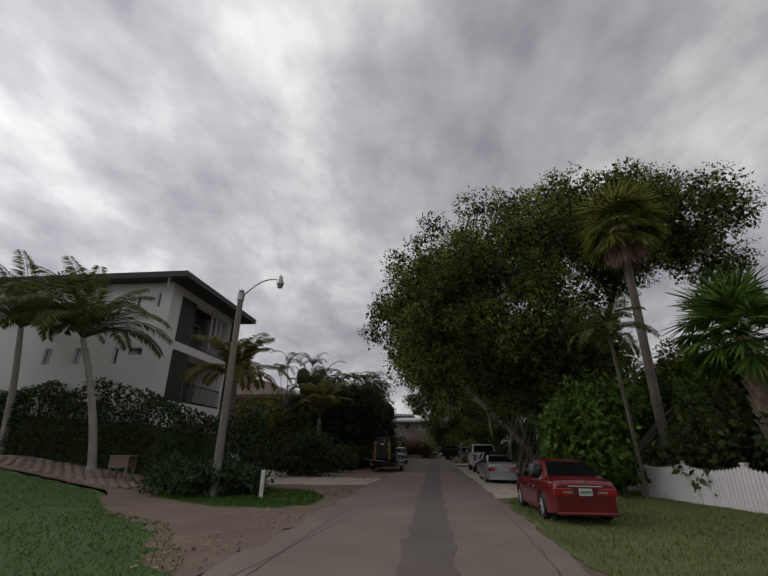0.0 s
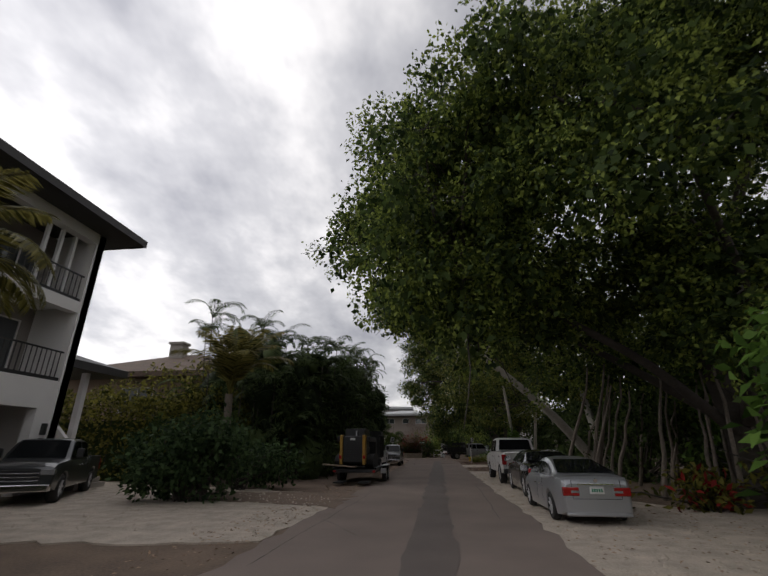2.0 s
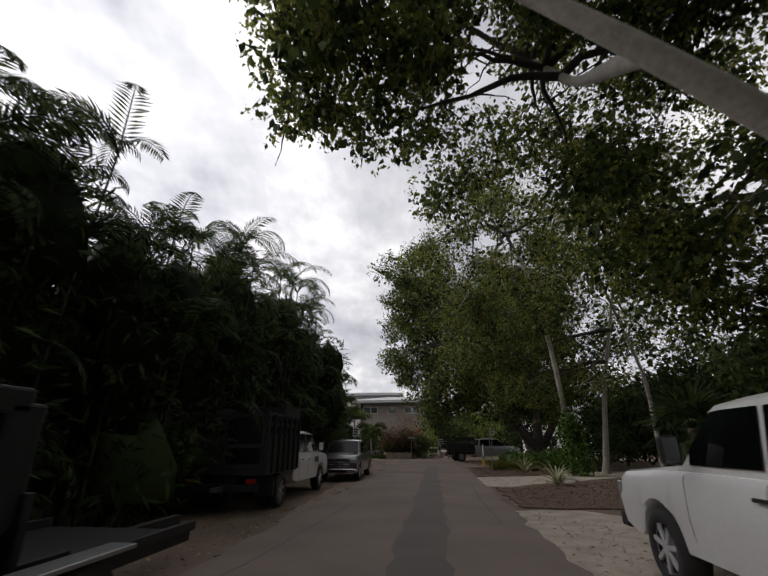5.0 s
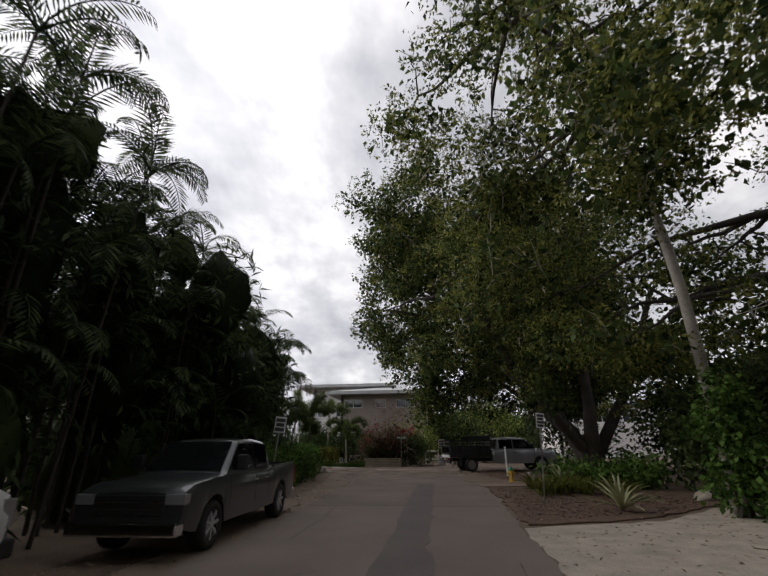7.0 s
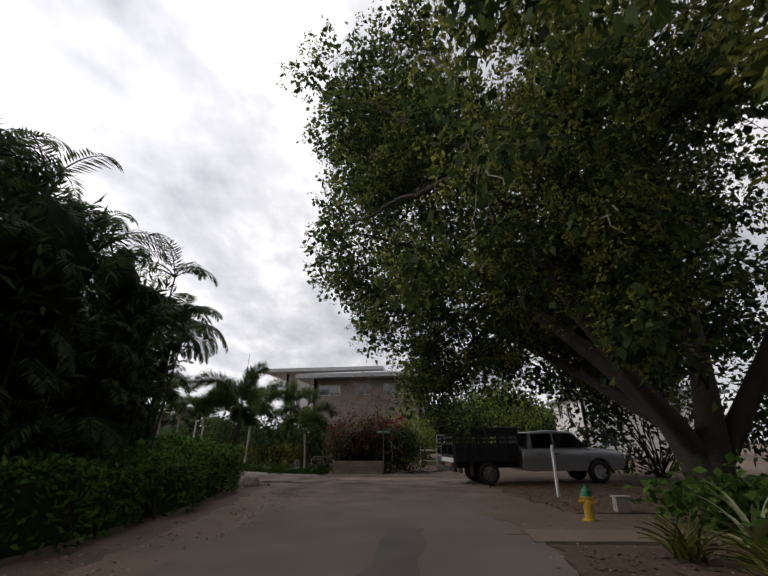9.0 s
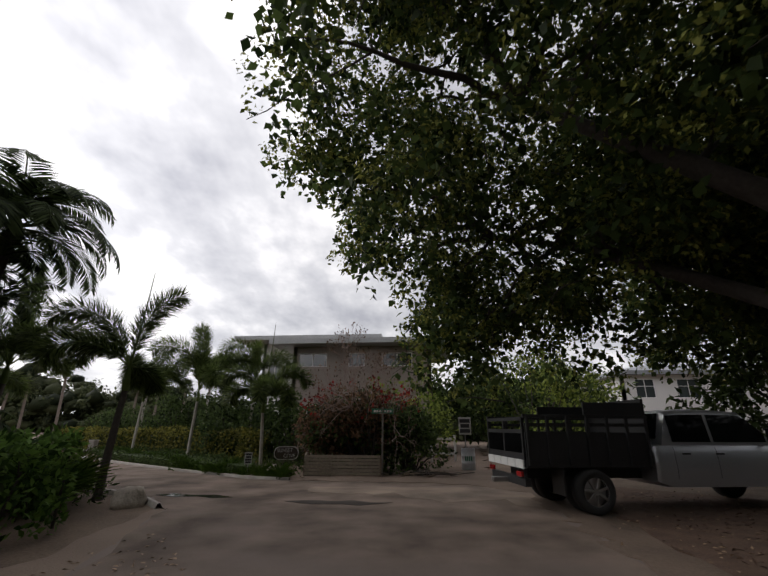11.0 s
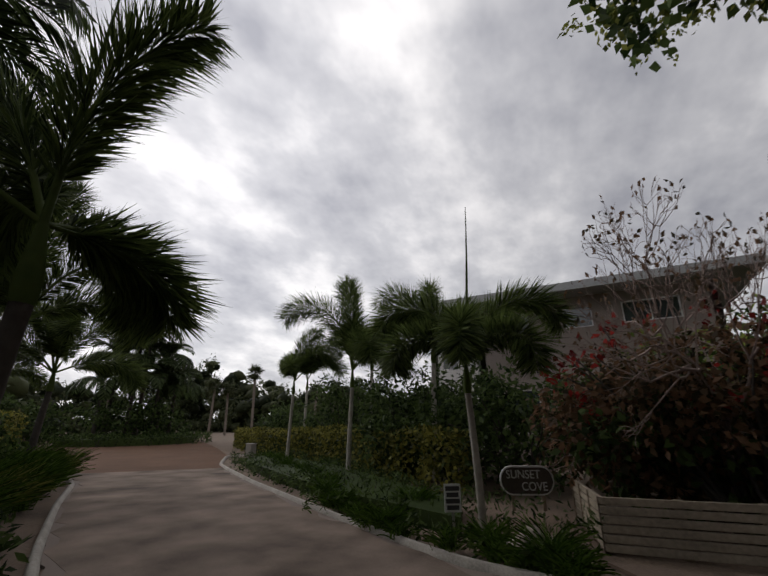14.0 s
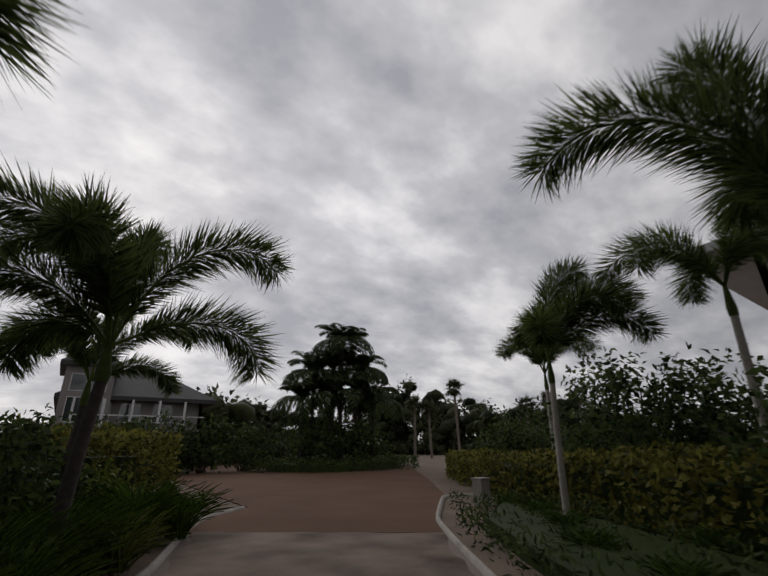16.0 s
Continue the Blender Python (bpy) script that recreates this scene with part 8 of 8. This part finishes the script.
def bare_tree():
    rng = np.random.default_rng(77)
    T = empty("bare_tree", (-2.85, 72.5, 0), 0, "half-bare pinkish twiggy tree rising from the thicket", "tree")
    lines, leaf_at = [], []

    def grow(p, d, L, r, k):
        q = p + d * L
        lines.append((bend(p, q, rng.normal(0, 0.07 * L, 3), 4), np.linspace(r, r * 0.62, 4)))
        if k == 0:
            leaf_at.append(q)
            return
        for _ in range(3):
            grow(q, unit(d + rng.normal(0, 0.5, 3) + np.array([0, 0, 0.12])), L * rng.uniform(0.6, 0.8), r * 0.6, k - 1)
    for a in range(4):
        grow(np.array([rng.normal(0, .1), rng.normal(0, .1), 0]), unit(np.array([rng.normal(0, .3), rng.normal(0, .3), 1])), 2.2, 0.08, 5)
    T.scale = (0.48, 0.44, 0.74)
    tubes("trunk", lines[:1], M["bark_twig"], T, seg=6)
    tagged(tubes("branch", lines[1:], M["bark_twig"], T, seg=4), kind="stuff")
    C = np.array(leaf_at)
    C = C[rng.random(len(C)) < 0.6]
    V, F = leaves(C, rng.normal(size=C.shape), rng.normal(size=C.shape), 0.16, 0.1)
    tagged(raw("leaf_remnant", V, F, M["leaf_rust"], T), kind="stuff")


bare_tree()
patch("puddle", [(-6.19, 66.54), (-5.9, 66.78), (-5.43, 66.66), (-4.96, 66.76), (-4.49, 66.48), (-4.86, 66.33), (-5.23, 66.49), (-5.66, 66.36)], 0.042, M["water"], "shallow puddle by the kerb", "puddle", seed=50, thick=0.003)
patch("puddle", [(-3.29, 66.23), (-2.37, 66.4), (-1.24, 66.33), (-1.78, 65.91), (-2.72, 65.93)], 0.0425, M["wet_mud"], "dark damp patch on the junction", "damp patch", seed=51, thick=0.003)


def brick_drive():
    """Old brick paving: single bricks nearest the lane, the rest joined."""
    drive = bpy.data.objects["paved_drive"]
    rng = np.random.default_rng(9)
    poly = [(-9.5, 13.8), (-9.05, 16.8), (-9.9, 17.4), (-25.8, 23.8), (-25.8, 16.6)]
    bm = boxes((-0.19, 0.19, -0.1, 0.1, 0, 0.05), bevel=0.012)
    me = bpy.data.meshes.new("brick")
    bm.to_mesh(me)
    bm.free()
    me.materials.append(M["brick"])
    rest, k = [], 0
    cs = [(-9 - i * 0.4 + (0.2 if j % 2 else 0), 13.6 + j * 0.215) for i in range(43) for j in range(50)]
    P = np.array(cs)
    P = P[inside(poly, P)]
    P = P[np.argsort(-P[:, 0])]
    base = np.array([v.co for v in me.vertices])
    faces = [tuple(p.vertices) for p in me.polygons]
    Vr, Fr, b = [], [], 0
    for x, y in P:
        m = pose(x, y, rng.uniform(0.0, 0.015), rng.normal(0, 1), rng.normal(0, 1), rng.normal(0, 3))
        if k < 300:
            o = new("brick", me)
            o.parent = drive
            o.matrix_world = m
            k += 1
        else:
            A = np.array(m)
            Vr.append(base @ A[:3, :3].T + A[:3, 3])
            Fr += [tuple(i + b for i in f) for f in faces]
            b += len(base)
    if Vr:
        m2 = bpy.data.meshes.new("brick_rest")
        m2.from_pydata(np.concatenate(Vr).tolist(), [], Fr)
        m2.materials.append(M["brick"])
        tagged(new("brick_rest", m2), kind="stuff").parent = drive


brick_drive()


def gate_frame():
    T = empty("garden_gate", (0, 77, 0), 0, "small white gate frame beside the sandy track", "gate")
    for x in (-0.5, 0.5):
        part("post", boxes((x - 0.05, x + 0.05, -0.05, 0.05, 0, 1.05), (x - 0.065, x + 0.065, -0.065, 0.065, 1.05, 1.09), bevel=0.006), M["white_paint"], T)
    part("rail", boxes((-0.45, 0.45, -0.03, 0.03, 0.88, 0.98), bevel=0.006), M["white_paint"], T)
    part("rail", boxes((-0.45, 0.45, -0.03, 0.03, 0.3, 0.38), bevel=0.006), M["white_paint"], T)


gate_frame()


def branch_pile():
    rng = np.random.default_rng(31)
    T = empty("branch_pile", (-0.53, 71.03, 0), 0, "small heap of cut branches and palm debris at the lane's end", "debris")
    for i in range(26):
        c = np.array([rng.normal(0, 0.55), rng.normal(0, 0.28), rng.uniform(0.03, 0.16)])
        a = rng.uniform(0, np.pi)
        d = np.array([math.cos(a), math.sin(a) * 0.6, rng.normal(0, 0.06)]) * rng.uniform(0.25, 0.7)
        tubes("branch", [(bend(c - d, c + d, rng.normal(0, 0.05, 3), 6), np.linspace(rng.uniform(0.012, 0.03), 0.006, 6))], M["bark_dark"] if i % 3 else M["wood"], T, seg=5)


branch_pile()


def climb(x):
    """Height of the bank that rises from the lane to the brick drive."""
    return 0.12 * min(max(-8.2 - x, 0), 8)


def lift_bank():
    for o in bpy.data.objects:
        base = o.name.split(".")[0]
        if base in ("paved_drive", "lawn", "dirt_apron"):
            bm = bmesh.new()
            bm.from_mesh(o.data)
            for _ in range(4):
                bmesh.ops.subdivide_edges(bm, edges=[e for e in bm.edges if e.calc_length() > 0.8], cuts=1)
            bmesh.ops.triangulate(bm, faces=bm.faces[:])
            bm.to_mesh(o.data)
            bm.free()
        if base in ("paved_drive", "lawn", "lawn_grass", "dirt_apron", "brick_rest"):
            for v in o.data.vertices:
                v.co.z += climb(v.co.x)
        elif base == "brick":
            o.location.z += climb(o.location.x)
        elif base == "hedge" and o.location.y < 20:
            for ch in o.children:
                for v in ch.data.vertices:
                    v.co.z += climb(v.co.x + o.location.x)
        elif base in ("coconut_palm", "wooden_box") or (base == "marker_post" and o.location.x < -9):
            o.location.z += climb(o.location.x)



def ribbon(name, lines, z, material, label, category, seed, wob=0.05):
    """Narrow uneven bands on the ground, as cracks and wheel smears."""
    rng = np.random.default_rng(seed)
    out = []
    for a, b, w in lines:
        a, b = np.array(a, float), np.array(b, float)
        n = max(4, int(np.linalg.norm(b - a) / 0.12))
        P = a + (b - a) * np.linspace(0, 1, n)[:, None]
        N = np.array([-(b - a)[1], (b - a)[0]]) / np.linalg.norm(b - a)
        P = P + N * np.cumsum(rng.normal(0, wob * 0.35, n))[:, None] * 0.6
        ww = w * rng.uniform(0.25, 1.2, n)
        ww[0] = ww[-1] = 0.002
        V = np.concatenate([np.column_stack([P + N * ww[:, None] / 2, np.full(n, z)]), np.column_stack([P - N * ww[:, None] / 2, np.full(n, z)])])
        out.append((V, np.array([(n + i, n + i + 1, i + 1, i) for i in range(n - 1)])))
    V, F = gather(out)
    return tagged(raw(name, V, F, material), label, category, kind="stuff")


ribbon("road_cracks", [((-2.2, 4.5), (-2.15, 12.5), 0.022), ((-2.4, 6.0), (-1.7, 14.0), 0.016), ((-1.6, 9.0), (-2.3, 10.2), 0.014), ((1.4, 5.0), (1.55, 14.0), 0.016), ((0.6, 8.0), (1.7, 9.4), 0.012),
                       ((-2.4, 18.0), (-2.2, 27.0), 0.018), ((-1.4, 20.0), (-2.4, 21.6), 0.014), ((1.2, 22.0), (1.4, 31.0), 0.014), ((-2.3, 34.0), (-1.9, 41.0), 0.018), ((1.3, 38.0), (1.5, 47.0), 0.014), ((-2.2, 45.0), (-1.0, 46.4), 0.014), ((-1.9, 48.0), (-2.3, 56.0), 0.018), ((0.7, 52.0), (1.6, 56.0), 0.014)],
       0.0335, M["crack"], "dark tar-filled cracks along the lane", "road cracks", 71)

def stones():
    """Loose shell and stone lumps over the gravel."""
    rng = np.random.default_rng(41)
    P = np.concatenate([in_poly([(2.0, 16.2), (5.0, 17.8), (9.8, 19.5), (9.8, 23.2), (4.6, 24.5), (4.4, 38), (2.0, 39)], 0.03, rng)(2600), in_poly([(-2.9, 20), (-2.9, 25.2), (-8, 28), (-12, 28), (-12, 20)], 0.03, rng)(1800)])
    o = np.array([(1, 0, 0), (0, 1, 0), (-1, 0, 0), (0, -1, 0), (0, 0, 0.8), (0, 0, -0.3)])
    f = np.array([(0, 1, 4), (1, 2, 4), (2, 3, 4), (3, 0, 4)])
    s = rng.gamma(2.2, 0.008, len(P)) + 0.008
    k = o[None] * s[:, None, None] * rng.uniform(0.6, 1.3, (len(P), 6, 1)) + P[:, None]
    F = (np.arange(len(P)) * 6)[:, None, None] + f[None]
    tagged(raw("gravel_stones", k.reshape(-1, 3), F.reshape(-1, 3), M["gravel"]), "loose pale shell and stone lumps", "gravel", kind="stuff")
    Q = np.concatenate([in_poly([(2.2, 50), (4.6, 50.9), (7.4, 53.4), (6, 56.6), (2.3, 56.6)], 0.035, rng)(2600), in_poly([(2.3, 40.5), (5.8, 40.5), (8.0, 49), (4.2, 45.8), (2.3, 44.6)], 0.035, rng)(1400), in_poly([(2.5, 60), (6, 60.4), (8, 65.6), (3.4, 69)], 0.03, rng)(1400)])
    V, F = leaves(Q, np.column_stack([rng.normal(size=(len(Q), 2)), rng.normal(0, 0.2, len(Q))]), np.tile((0, 0, 1.0), (len(Q), 1)) + rng.normal(0, 0.3, (len(Q), 3)), 0.09, 0.03)
    tagged(raw("mulch_chips", V, F, M["mulch"]), "loose red-brown mulch chips", "mulch", kind="stuff")


stones()


lift_bank()


# ---- the plan's units become metres ----
bpy.context.view_layer.update()
for ob in scene.objects:
    if ob.parent is None and ob.type in ("MESH", "EMPTY", "FONT"):
        ob.matrix_world = Matrix.Scale(UNIT, 4) @ ob.matrix_world
